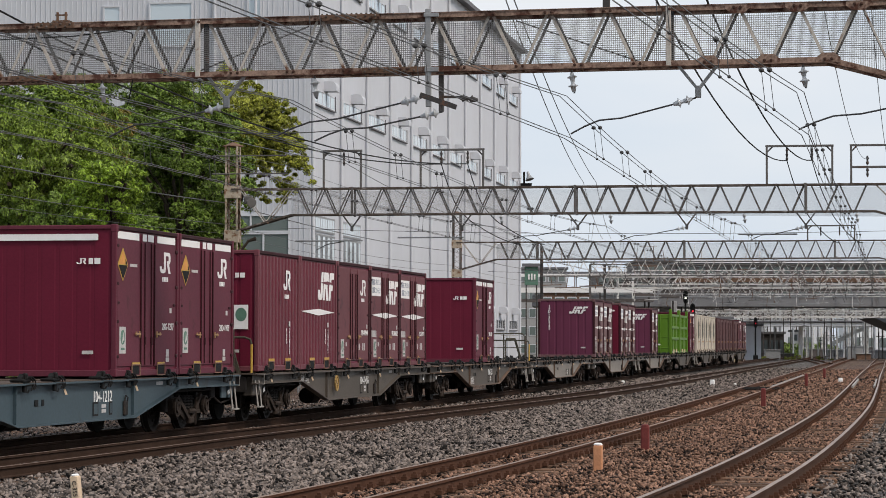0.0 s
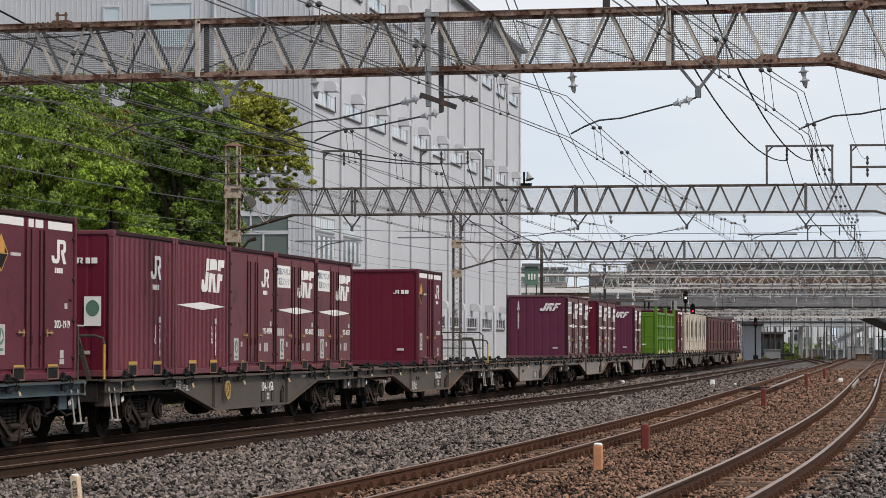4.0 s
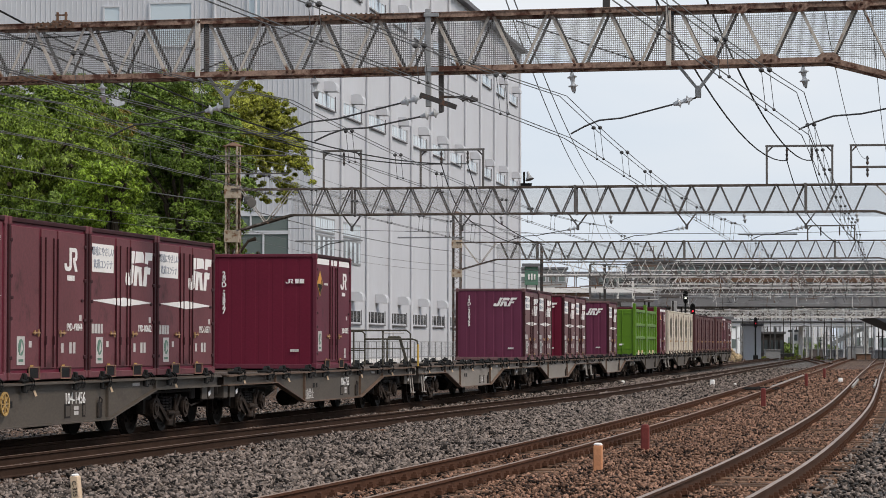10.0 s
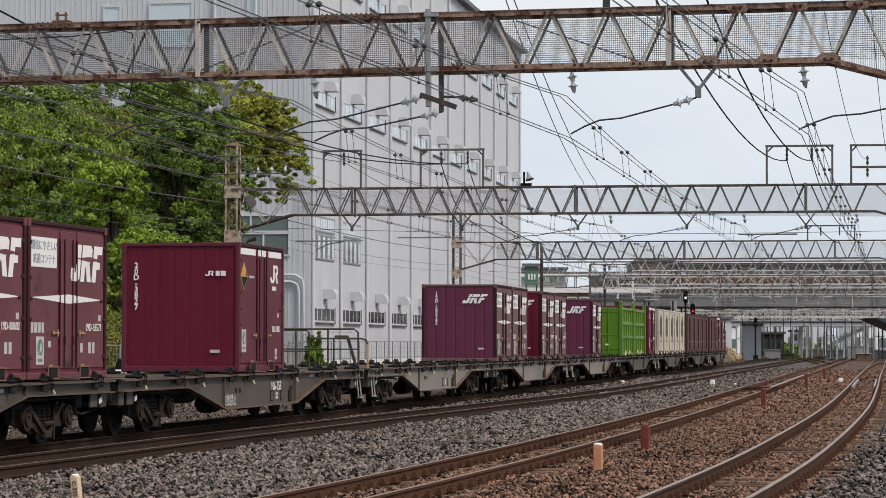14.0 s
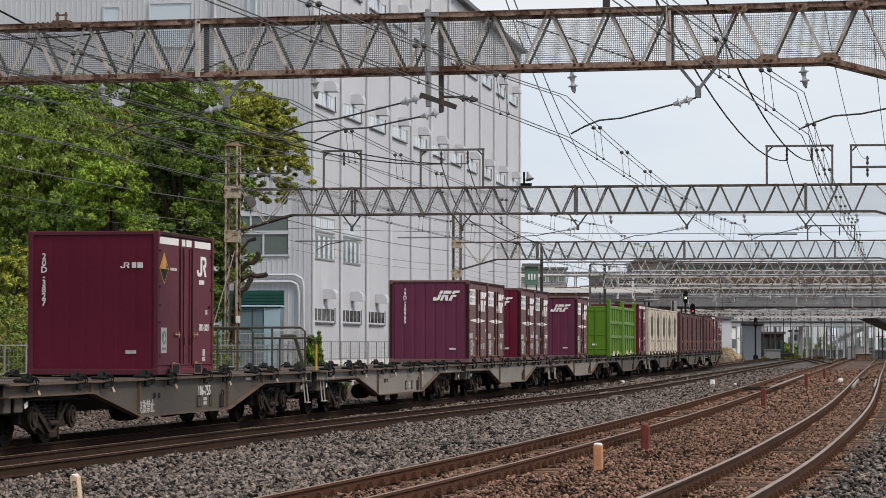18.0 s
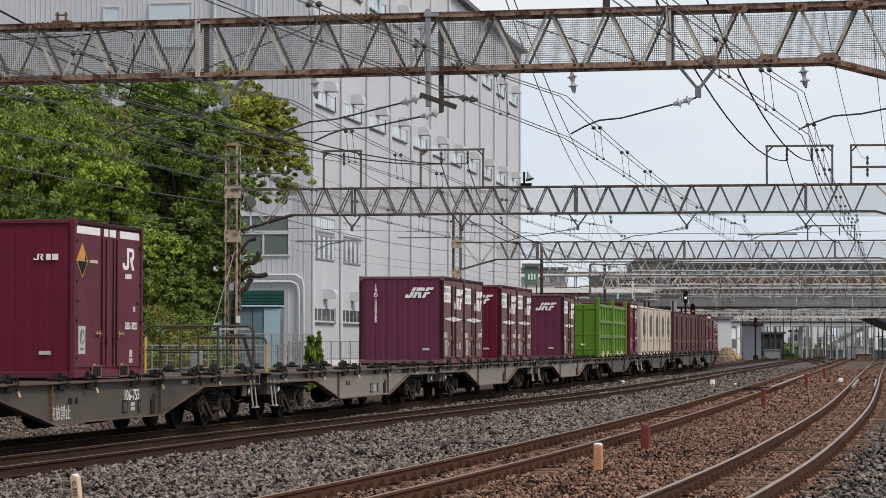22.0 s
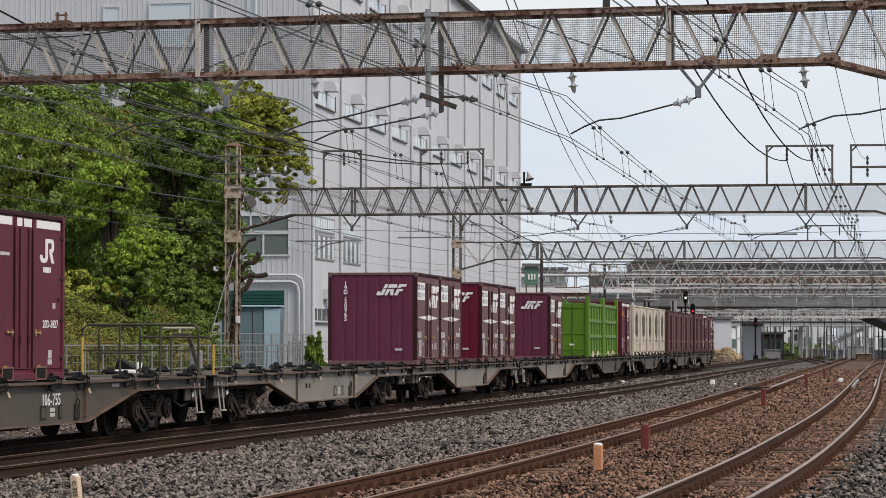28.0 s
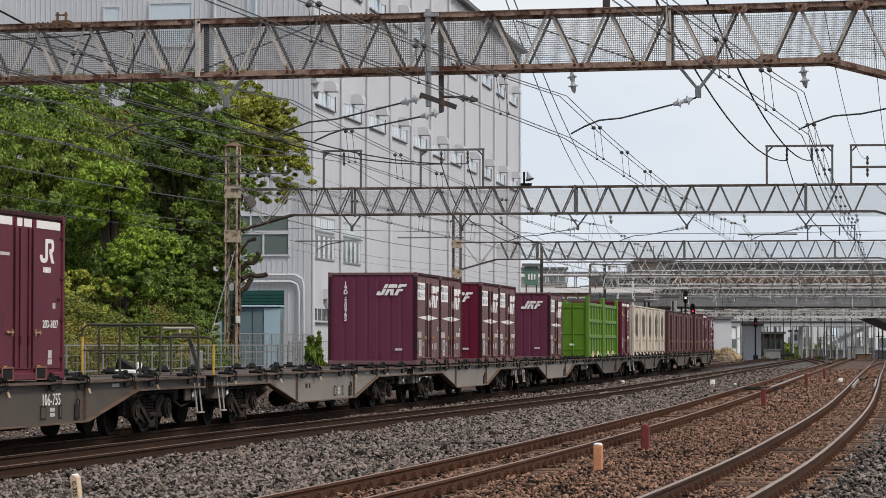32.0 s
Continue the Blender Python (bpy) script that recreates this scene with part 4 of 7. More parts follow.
        mark(ob, "emblem", emblem_small(1.03, 2.03, 0.38, 1.7), M_WHITE, x=X, label="white hooked emblem")
        for r in signs(1.03, 1.73, 4, 0.08, 0.085, 0.2):
            mark(ob, "emblem_note", [r], M_WHITE, x=X)
        mark(ob, "end_sign", end_mark(0.7, 1.98), M_WHITE, y=E_, label="white emblem row on the end")
    elif kind == "door":
        mark(ob, "emblem", emblem_small(1.02, 1.93, 0.38, 1.65), M_WHITE, x=X, label="white hooked emblem")
        for r in signs(1.02, 1.63, 4, 0.08, 0.085, 0.2):
            mark(ob, "emblem_note", [r], M_WHITE, x=X)
        mark(ob, "end_sign", end_mark(0.7, 1.9), M_WHITE, y=E_, label="white emblem row on the end")
    if kind in ("door_box", "ribbed_box"):
        if kind == "door_box":
            mark(ob, "notice", [rect(-1.14, 2.0, 1.14, 0.47)], M_WHITE, x=X, label="white notice board with blue-grey writing")
            for words, z in (("\u74b0\u5883\u306b\u3084\u3055\u3057\u3044", 2.1), ("\u9244\u9053\u30b3\u30f3\u30c6\u30ca", 1.89)):
                shared("notice_writing", text_mesh(words, 0.168, M_PRINT, bold=0.0), ob, pose(X + 0.008, -1.14, z, 0, 0, 90))
        ce, we, he = (0.86, 1.58, 0.6) if kind == "door_box" else (0.75, 1.68, 0.64)
        mark(ob, "emblem", emblem_wide(ce, 1.88, we, he), M_WHITE, x=X, label="large white slanted emblem")
        mark(ob, "emblem_slit", [emblem_slit(ce, 1.88, we, he)], M_RED_OLD, x=X + 0.005)
        mark(ob, "stripe", [[(-1.75, 1.29), (0.0, 1.21), (1.66, 1.29), (0.0, 1.36)]], M_WHITE, x=X, label="white spindle-shaped stripe")
        mark(ob, "end_sign", emblem_wide(0.52, 2.03, 0.86, 0.3, 0.5), M_WHITE, y=E_, label="white slanted emblem")
        mark(ob, "end_slit", [emblem_slit(0.52, 2.03, 0.86, 0.3)], paint, y=E_ - 0.005)
    if kind == "ribbed":
        for r in signs(0.7, 1.58, 4, 0.09, 0.09, 0.2):
            mark(ob, "emblem_note", [r], M_WHITE, x=X)
        mark(ob, "emblem", emblem_small(0.7, 1.93, 0.42, 1.5), M_WHITE, x=X + 0.001, label="white hooked emblem")
    # small markings on the side
    loose, pale = [], []
    if kind.startswith("ribbed"):
        loose = [rect(0.96, 1.0, 0.13, 0.11)]
        for words, u, z in (("19G", 0.68, 0.73), ("18295" if kind == "ribbed_box" else "21819", 0.96, 0.62)):
            shared("number", text_mesh(words, 0.15, M_WHITE, True, 0.01), ob, pose(X + 0.004, u, z, 0, 0, 90), "white upright number")
        pale = [rect(1.35, 0.72, 0.3, 0.025), rect(1.35, 0.45, 0.3, 0.025)]
    elif kind != "plain":
        u, z, h = (-1.46, 0.63, 0.46) if tall else (-1.3, 0.46, 0.44)
        mark(ob, "plate", [rect(u, z, 0.35, h)], M_PALE, x=X, label="pale picture plate")
        mark(ob, "plate_print", [[(u + 0.12 * math.cos(math.pi * k / 6), z + 0.05 + 0.13 * math.sin(math.pi * k / 6)) for k in range(12)]], M_TEAL, x=X + 0.004, label="green oval print")
        mark(ob, "plate_leaf", [[(u - 0.05, z - 0.05), (u + 0.08, z + 0.02), (u + 0.02, z + 0.14)]], M_PALE, x=X + 0.008)
        mark(ob, "plate_line", [rect(u, z - 0.15, 0.2, 0.04)], M_TEAL, x=X + 0.004)
        loose = [rect(1.37, 1.17, 0.13, 0.09), rect(1.19, 0.4, 0.16, 0.13), rect(1.19, 0.28, 0.2, 0.08)] if tall else [rect(1.5, 0.99, 0.12, 0.1), rect(0.62, 0.5, 0.12, 0.15), rect(-0.88, 0.56, 0.12, 0.1), rect(1.02, 0.5, 0.12, 0.18), rect(1.2, 0.5, 0.12, 0.18)]
        if kind == "door_box":
            for r in signs(-1.42, 0.82, 4, 0.13, 0.16, 0.2):
                mark(ob, "side_note", [r], M_PALE, x=X)
    for r in loose:
        mark(ob, "stencil", [r], M_PALE, x=X)
    for r in pale:
        mark(ob, "frame_line", [r], M_RED_OLD, x=X)
    mark(ob, "end_plate", [rect(0.72, 0.42, 0.2, 0.06)], M_PALE, y=E_)
    if number:
        me = text_mesh(number, 0.175, M_WHITE, bold=0.006)
        shared("number", me, ob, pose(X + 0.004, 1.2, 0.87 if tall else 0.83, 0, 0, 90))
    return ob


def green_container(label):
    """A twenty-foot open-top box with post-and-rail sides."""
    L2, W2, H = 3.03, 1.22, 2.35
    ob = thing("open_top_container", label, "container", group="containers on the train")
    bm = B()
    cbox(bm, (0, 0, H / 2), (2 * W2 - 0.14, 2 * L2 - 0.1, H - 0.1), 0.02)
    part("body", bm, M_GREEN, ob)
    for u in (-L2 + 0.1, L2 - 0.1):
        pieces("post", [((sx * (W2 - 0.03), u, 1.3), (0.16, 0.2, 2.6)) for sx in (-1, 1)], M_GREEN, ob, bevel=0.02)
    pieces("side_rail", [((sx * (W2 - 0.05), 0, z), (0.1, 2 * L2 - 0.1, 0.14)) for sx in (-1, 1) for z in (0.1, 0.9, 1.55, 2.25)], M_GREEN, ob)
    pieces("stiffener", [((sx * (W2 - 0.06), -L2 + 0.8 + (2 * L2 - 1.6) * k / 4, 1.15), (0.09, 0.16, 2.2)) for sx in (-1, 1) for k in range(5)], M_GREEN, ob)
    for u in (-0.6, 0.0, 0.6):
        bm = B()
        tube(bm, ((u, -L2 + 0.03, 0.15), (u, -L2 + 0.03, H - 0.1)), 0.025, 6)
        part("locking_rod", bm, M_GREEN, ob)
    for z in (0.35, 1.0, 2.1):
        bm = B()
        cbox(bm, (0, -L2 + 0.045, z), (2 * W2 - 0.2, 0.03, 0.06), 0.01)
        part("end_rail", bm, M_GREEN, ob)
    mark(ob, "plate", [rect(0.55, 0.55, 0.2, 0.08)], M_WHITE, y=-L2 + 0.02)
    mark(ob, "pockets", [rect(-1.0, 0.14, 0.8, 0.24), rect(1.0, 0.14, 0.8, 0.24)], M_CREAM, x=W2 + 0.005)
    return ob


def build_train():
    wheel = wheelset_mesh()
    bogie = bogie_meshes()
    grey, blue, pale = wagon_meshes(M_SILL), wagon_meshes(M_SILL_BLUE), wagon_meshes(M_SILL_LIGHT, M_FLANGE)
    brown = wagon_meshes(M_SILL, M_FLANGE)
    catch, coupler, step, dial = clamp_mesh(), coupler_mesh(), step_mesh(), dial_mesh()
    bm = B()
    tube(bm, ((0.02, -0.4, 0), (0.02, 0.4, 0)), 0.19, 12)
    tank = mesh_of(bm, M_DARK, "air_tank")
    names = {1: "104-1212", 2: "104-1456", 3: "106-755"}
    for w in range(1, 11):
        ob = thing("container_wagon", "blue-grey flat container wagon with fishbelly sills" if w == 1 else "grimy grey flat container wagon with fishbelly sills" if w != 4 else "empty grey flat container wagon with a worn deck", "wagon", group="wagons of the goods train")
        ROLLING.append((w, ob, 0.0, 0.0))
        for nm, me, lb in (blue if w == 1 else pale if w in (4, 5, 6) else brown if w == 3 else grey):
            shared(nm, me, ob, None, lb)
        for y in (-7.1, 7.1):
            bg = new("bogie")
            bg.parent = ob
            bg.matrix_basis = pose(0, y, 0)
            for nm, me, lb, places in bogie:
                for pl in places:
                    shared(nm, me, bg, pl, lb)
            for d in (-0.95, 0.95):
                ws = shared("wheelset", wheel, bg, pose(0, d, 0.43), "dark steel wheels on an axle")
                WHEELS.append((ws, pose(0, d, 0.43)))
        shared("coupler", coupler, ob)
        shared("coupler", coupler, ob, pose(0, 0, 0, 0, 0, 180))
        for k in range(10):
            y = -SLOT * 2 - 1.2 + SLOT * (k // 2) + (2.4 if k % 2 else 0)
            for sx in (1, -1):
                shared("catch", catch, ob, pose(sx * 1.18, y, 1.03, 0, 0, 0 if sx > 0 else 180))
        for y in ((-9.6,) if w % 2 == 0 else (9.25,)):
            for sx in (1, -1):
                shared("step", step, ob, pose(sx * 1.2, y, 0.84), "pale steel foot step")
        shared("air_tank", tank, ob, pose(0.4, -1.2, 0.42))
        shared("air_tank", tank, ob, pose(0.4, 1.6, 0.42))
        if w in (1, 2, 3, 4):
            for u, b in ((0.97, 0.28), (1.78, 0.16)):
                mark(ob, "data_frame", [rect(u, 0.54, b, 0.23)], M_DARK, x=1.187, label="dark outlined data frame")
                mark(ob, "frame_field", [rect(u, 0.54, b - 0.09, 0.17)], M_SILL_BLUE if w == 1 else M_SILL_LIGHT if w == 4 else M_SILL, x=1.191)
            for r in (rect(1.4, 0.58, 0.22, 0.06), rect(1.4, 0.5, 0.22, 0.06), rect(4.6, 0.92, 0.4, 0.06)):
                mark(ob, "data_print", [r], M_PALE, x=1.187)
            if w in names:
                shared("number", text_mesh(names[w], 0.27, M_WHITE, bold=0.004), ob, pose(1.187, 1.35, 0.73, 0, 0, 90))
                shared("sign", text_mesh("\u30b3\u30ad", 0.13, M_WHITE, bold=0.005), ob, pose(1.187, 1.3, 0.95, 0, 0, 90))
            # Flat black patches paint the dark inside of holes in the sill.
            for r in (rect(-1.94, 0.7, 0.17, 0.1), rect(-1.64, 0.7, 0.12, 0.1)):
                mark(ob, "sill_hole", [r], M_BLACK, x=1.187)
            if w in (2, 3):
                shared("caution_sign", text_mesh("\u7a81\u653e\u7981\u6b62", 0.25, M_PALE, bold=0.005), ob, pose(1.187, -2.42 if w != 2 else -5.1, 0.5 if w != 2 else 0.84, 0, 0, 90), "white painted shunting notice")
            for y in (-SLOT * 2 - 0.7 + SLOT * k for k in range(5)):
                bm = B()
                beam(bm, (1.2, y + 0.05, 0.9), (1.23, y + 0.07, 0.81), 0.015, 0.035)
                part("catch_tag", bm, M_CREAM, ob, "small cream tag by a catch")
        for y in (-9.0, 9.0):
            mark(ob, "end_plate", [rect(y, 0.86, 0.2, 0.13)], M_PALE, x=1.163, label="small pale data plate")
            mark(ob, "end_tag", [[(y + 0.25, 0.62), (y + 0.39, 0.66), (y + 0.37, 0.74), (y + 0.22, 0.7)]], M_WHITE, x=1.163)
        if w == 2:
            shared("hand_wheel", dial, ob, pose(1.26, -2.1, 0.72), "yellow spoked hand wheel")
        if w in (1, 3):
            end_railing(ob, 9.7, False, False)
        if w in (2, 4):
            end_railing(ob, -9.7, True, True)
    load = []
    tall_a = container("door", "tall maroon steel container with white tape", True, number="20D-3827")
    load.append((3, tall_a, 0))
    for k, num in ((1, "20G-1277"), (2, "20D-1919")):
        c = container("door", "tall maroon container with warning diamond on a blue wagon", True, number=num)
        load.append((1, c, k))
        if k == 1:
            mark(c, "end_tape", [rect(-0.05, 2.39, 1.9, 0.11)], M_WHITE, y=-1.859, label="white tape across the end")
    c = container("ribbed", "maroon container with close ribbed sides", side=M_RED_OLD)
    mark(c, "end_sign", end_mark(0.7, 1.98), M_WHITE, y=-1.859, label="white row of characters")
    mark(c, "picture_label", [rect(0.86, 1.12, 0.3, 0.5)], M_WHITE, y=-1.859, label="white label with a green globe")
    mark(c, "globe", [[(0.86 + 0.12 * math.cos(math.pi * k / 8), 1.17 + 0.14 * math.sin(math.pi * k / 8)) for k in range(16)]], M_TEAL, y=-1.863)
    load.append((2, c, -2))
    load.append((2, container("ribbed_box", "maroon ribbed container with large white emblem", side=M_RED_OLD), -1))
    load.append((2, container("door", "maroon container with white hooked emblem", number="19D-49844"), 0))
    boxd = container("door_box", "weathered maroon container with white notice and emblem", number="19D-80602")
    load.append((2, boxd, 1))
    load.append((2, container("door_box", "weathered maroon container with white notice and emblem", number="19D-36571"), 2))
    purple = container("door_box", "faded purple container with white emblem on its end", paint=M_PURPLE, side=M_RED_GREY)
    dull = container("door_box", "maroon container with grey weathered doors and white emblem", side=M_RED_GREY, number="19D-36571")
    load.append((5, purple, -2))
    for w, k in ((5, -1), (5, 1), (5, 2), (6, 0)):
        load.append((w, dull if (w, k) == (5, -1) else copy_thing(dull, Matrix()) if w == 5 else container("door_box", "purple-red container with white emblem on its end", paint=M_PURPLE, side=M_RED_GREY), k))
    load.append((7, copy_thing(tall_a, Matrix()), 2))
    beige = container("plain", "beige container with dark arched marks", paint=M_BEIGE, side=M_BEIGE)
    mark(beige, "arch", [[(-0.7, 1.8), (-0.55, 2.0), (-0.25, 2.08), (0.0, 2.3), (0.25, 2.08), (0.55, 2.0), (0.7, 1.8), (0.55, 1.62), (0.66, 1.2), (0.4, 1.0), (0.15, 0.92), (0.0, 0.7), (-0.15, 0.92), (-0.4, 1.0), (-0.66, 1.2), (-0.55, 1.62)]], M_ARCH, x=2.45 / 2 + 0.004, label="grey-brown arched mark")
    for u in (-1.74, 1.74):
        bm = B()
        cbox(bm, (1.222, u, 1.25), (0.02, 0.1, 2.2), 0.006)
        part("rib", bm, M_TAUPE, beige, "grimy upright rib")
    brown = container("plain", "dark brownish-maroon weathered container", paint=M_RED_DIM, side=M_RED_DIM)
    for k in range(-2, 3):
        load.append((8, beige if k == -2 else copy_thing(beige, Matrix()), k))
        load.append((9, brown if k == -2 else copy_thing(brown, Matrix()), k))
        load.append((10, copy_thing(boxd if k == 2 else tall_a if k == 0 else brown, Matrix()), k))
    ROLLING.append((1, container("ribbed", "dark maroon ribbed container on a blue wagon", side=M_RED_OLD), -5.71, BED))
    for w, ob, k in load:
        ROLLING.append((w, ob, k * SLOT, BED))
    # vertical numbers on two near ends, and a picture label
    for ob, words, u in ((tall_a, "20D-3827", -0.92), (purple, "19D-20965", -0.74)):
        shared("number", text_mesh(words, 0.16, M_WHITE, True), ob, pose(u, -3.715 / 2 - 0.004, 1.72), "white vertical number")
    g = green_container("bright green ribbed container with tall posts")
    ROLLING.append((7, g, -6.0, BED))
    ROLLING.append((7, copy_thing(g, Matrix()), 0.25, BED))


build_tracks()
build_train()


# ---- overhead line: gantries, hangers and wires ----
BEAM_LO, BEAM_HI = 6.25, 7.2


def insulator(bm, c, axis, n=2, r=0.08):
    prof = [(0, 0.025)]
    for i in range(n):
        t = 0.05 + 0.15 * i
        prof += [(t, 0.036), (t + 0.025, r), (t + 0.037, r * 0.97), (t + 0.042, 0.05), (t + 0.13, 0.028)]
    lathe(bm, c, axis, prof, 12)


def mast(parent, lat, top=8.75, w=0.46, paint=None):
    """A lattice mast with riveted collars and a small cap."""
    for sx in (-1, 1):
        for sy in (-1, 1):
            bm = B()
            x, y = lat + sx * w / 2, sy * w / 2
            box(bm, (x - sx * 0.03, y, top / 2 - 0.3), (0.06, 0.012, top + 0.6))
            box(bm, (x, y - sy * 0.03, top / 2 - 0.3), (0.012, 0.06, top + 0.6))
            part("mast_leg", bm, paint or M_MAST, parent, "rust-streaked steel angle leg")
    n = 31
    bm1 = B()
    beam(bm1, (0, 0, 0), (w - 0.05, 0, 0.28), 0.06, 0.012)
    up = mesh_of(bm1, M_RUSTY, "lacing_bar")
    bm1 = B()
    beam(bm1, (0, 0, 0.28), (w - 0.05, 0, 0), 0.06, 0.012)
    down = mesh_of(bm1, M_RUSTY, "lacing_bar")
    for k in range(n):
        z = -0.1 + 0.29 * k
        if z > top - 0.5:
            break
        for sy in (-1, 1):
            shared("lacing_bar", up if (k + (sy > 0)) % 2 else down, parent, pose(lat - w / 2 + 0.025, sy * (w / 2 - 0.008), z))
        for sx in (-1, 1):
            shared("lacing_bar", down if (k + (sx > 0)) % 2 else up, parent, pose(lat + sx * (w / 2 - 0.008), -w / 2 + 0.025, z, 0, 0, 90))
    bm = B()
    lathe(bm, (lat, 0, top), (0, 0, 1), ((0, 0.4), (0.03, 0.4), (0.16, 0.05)), 4)
    part("mast_cap", bm, M_RUSTY, parent)
    for z in (BEAM_HI - 0.1, BEAM_LO - 0.75):
        bm = B()
        cbox(bm, (lat, 0, z), (w + 0.06, w + 0.06, 0.44), 0.01)
        part("collar", bm, M_MAST, parent, "pale riveted collar plate")


def gantry(s, left=-9.7, right=16.0, phase=0.345, hangers=(), posts=(), label="rusty lattice steel gantry across the tracks", net=True, splice=None, rust=False):
    # the near beam is a little shallower and not quite level
    ob = thing("catenary_gantry", label, "gantry", frame_at(s) @ pose(0, 0, 0, 0, -0.33 if rust else 0.0, 0), group="gantries over the tracks")
    lo, hi, d = (6.218, 7.125, 0.22) if rust else (BEAM_LO, BEAM_HI, 0.22)
    in0, in1 = left + 2.2, right - 2.75
    for y in (-d, d):
        for nm, pts in (("top_chord", ((left, hi), (right, hi))), ("bottom_chord", ((in0, lo), (in1, lo))), ("knee_brace", ((left + 0.2, lo - 0.55), (in0, lo))), ("knee_brace", ((in1, lo), (right - 0.2, lo - 0.7)))):
            bm = B()
            (a, za), (b, zb) = pts
            o, v = (1 if y > 0 else -1), (-1 if nm == "top_chord" else 1)
            if rust:
                angle_bar(bm, (a, y, za), (b, y, zb), [(-0.02 * o, -0.05 * v), (0.09 * o, -0.05 * v), (0.09 * o, -0.038 * v), (0.075 * o, -0.036 * v), (0.075 * o, 0.044 * v), (0.062 * o, 0.044 * v), (0.062 * o, -0.036 * v), (-0.02 * o, -0.036 * v)])
                part(nm, bm, M_CHORD_RUST, ob, "rust-streaked angle-steel chord")
                continue
            angle_bar(bm, (a, y, za), (b, y, zb), [(0.06 * o, -0.025 * v), (0.072 * o, -0.025 * v), (0.072 * o, 0.035 * v), (0.0, 0.035 * v), (0.0, 0.025 * v), (0.06 * o, 0.025 * v)])
            part(nm, bm, M_CHORD, ob, "rusted angle-steel chord")
    pitch = 1.0 if splice is None else 0.985
    # bottom nodes: even, or counted afresh from each splice
    if splice is None:
        nodes = [phase + k * pitch for k in range(-20, 20)]
    else:
        nodes = [splice + 8.07 * j + 0.65 + k * pitch for j in range(-2, 3) for k in range(8)]
    nodes = [c for c in nodes if in0 + 0.3 < c < in1 + (0.1 if rust else -0.2)]

    def bar(e):
        bm = B()
        beam(bm, (e * 0.07, 0, lo + 0.04), (e * (pitch / 2 - 0.035), 0, hi - 0.04), 0.012, 0.04)
        beam(bm, (e * 0.045, 0.028, lo + 0.04), (e * (pitch / 2 - 0.06), 0.028, hi - 0.04), 0.034, 0.012)
        return bm
    bm = B()
    cbox(bm, (0, 0, 0), (0.2, 0.012, 0.06), 0.003)
    for u in (-0.065, 0.065):
        disc(bm, (u, -0.008, 0.01), (0, 1, 0), 0.016, 0.02, 6)
    plate = mesh_of(bm, M_CHORD, "gusset_plate")
    if rust:
        bm = B()
        for u in (-0.055, 0.055):
            lathe(bm, (u, 0, 0), (0, -1, 0), ((0, 0.026), (0.014, 0.026), (0.024, 0.016)), 8)
        bolts = mesh_of(bm, M_RIVET, "bolt_pair")
        big = {}
        for e in (-1, 1):
            bm = B()
            slab(bm, [(-0.2, -0.05 * e), (0.2, -0.05 * e), (0.2, 0.03 * e), (0.1, 0.11 * e), (-0.1, 0.11 * e), (-0.2, 0.03 * e)], lambda u, v, q: (u, -q, v), 0.01)
            big[e] = mesh_of(bm, M_CHORD_RUST, "gusset_plate")
    # Shade on back faces and backlight on farther beams are put into colour.
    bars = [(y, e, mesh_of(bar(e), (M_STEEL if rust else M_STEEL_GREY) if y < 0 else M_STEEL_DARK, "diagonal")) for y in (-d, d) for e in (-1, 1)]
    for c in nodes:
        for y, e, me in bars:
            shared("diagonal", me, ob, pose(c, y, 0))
        for x, z, e in ((c + pitch / 2, hi, -1), (c, lo, 1)):
            if rust:
                shared("bolt_pair", bolts, ob, pose(x, -d - 0.088, z + 0.008 * e))
                if c > 10.6:
                    shared("gusset_plate", big[e], ob, pose(x, -d - 0.076, z))
            else:
                shared("gusset_plate", plate, ob, pose(x, -d - 0.078, z + 0.005 * e))
        bm = B()
        beam(bm, (c + pitch / 2, -d, hi + 0.03), (c + pitch / 2, d, hi + 0.03), 0.06, 0.012)
        beam(bm, (c, -d, lo - 0.03), (c, d, lo - 0.03), 0.06, 0.012)
        part("cross_tie", bm, M_RUSTY, ob)
    for end, x0, x1 in ((left, left + 0.3, in0), (right, in1, right - 0.3)):
        for y in (-d, d):
            if rust and end == right:
                for p, q in (((x0 + 0.55, hi), (x0 + 1.04, lo - 0.2)), ((x0 + 1.1, lo - 0.2), (x0 + 1.55, hi)), ((x0 + 1.6, hi), (x0 + 2.1, lo - 0.42)), ((x0 + 0.06, lo), (x0 + 0.45, hi))):
                    bm = B()
                    beam(bm, (p[0], y, p[1]), (q[0], y, q[1]), 0.06, 0.03)
                    # The rear bar's shade is put into its darker steel.
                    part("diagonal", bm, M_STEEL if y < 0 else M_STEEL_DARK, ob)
                continue
            bm = B()
            beam(bm, (x0, y, hi), ((x0 + x1) / 2, y, lo - 0.28), 0.06, 0.03)
            part("diagonal", bm, M_STEEL, ob)
            bm = B()
            beam(bm, ((x0 + x1) / 2, y, lo - 0.28), (x1, y, hi), 0.06, 0.03)
            part("diagonal", bm, M_STEEL, ob)
    for x in posts:
        for y in (-d - 0.06, d + 0.06):
            bm = B()
            cbox(bm, (x, y, (lo + hi) / 2), (0.085, 0.05, hi - lo + 0.1), 0.008)
            # Rear splice posts are darker: their shade is put into the colour.
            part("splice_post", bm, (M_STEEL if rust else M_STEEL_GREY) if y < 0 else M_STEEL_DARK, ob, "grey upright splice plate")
    paint = M_STEEL_GREY if s > 40 else None
    mast(ob, left, paint=paint)
    mast(ob, right, paint=paint)
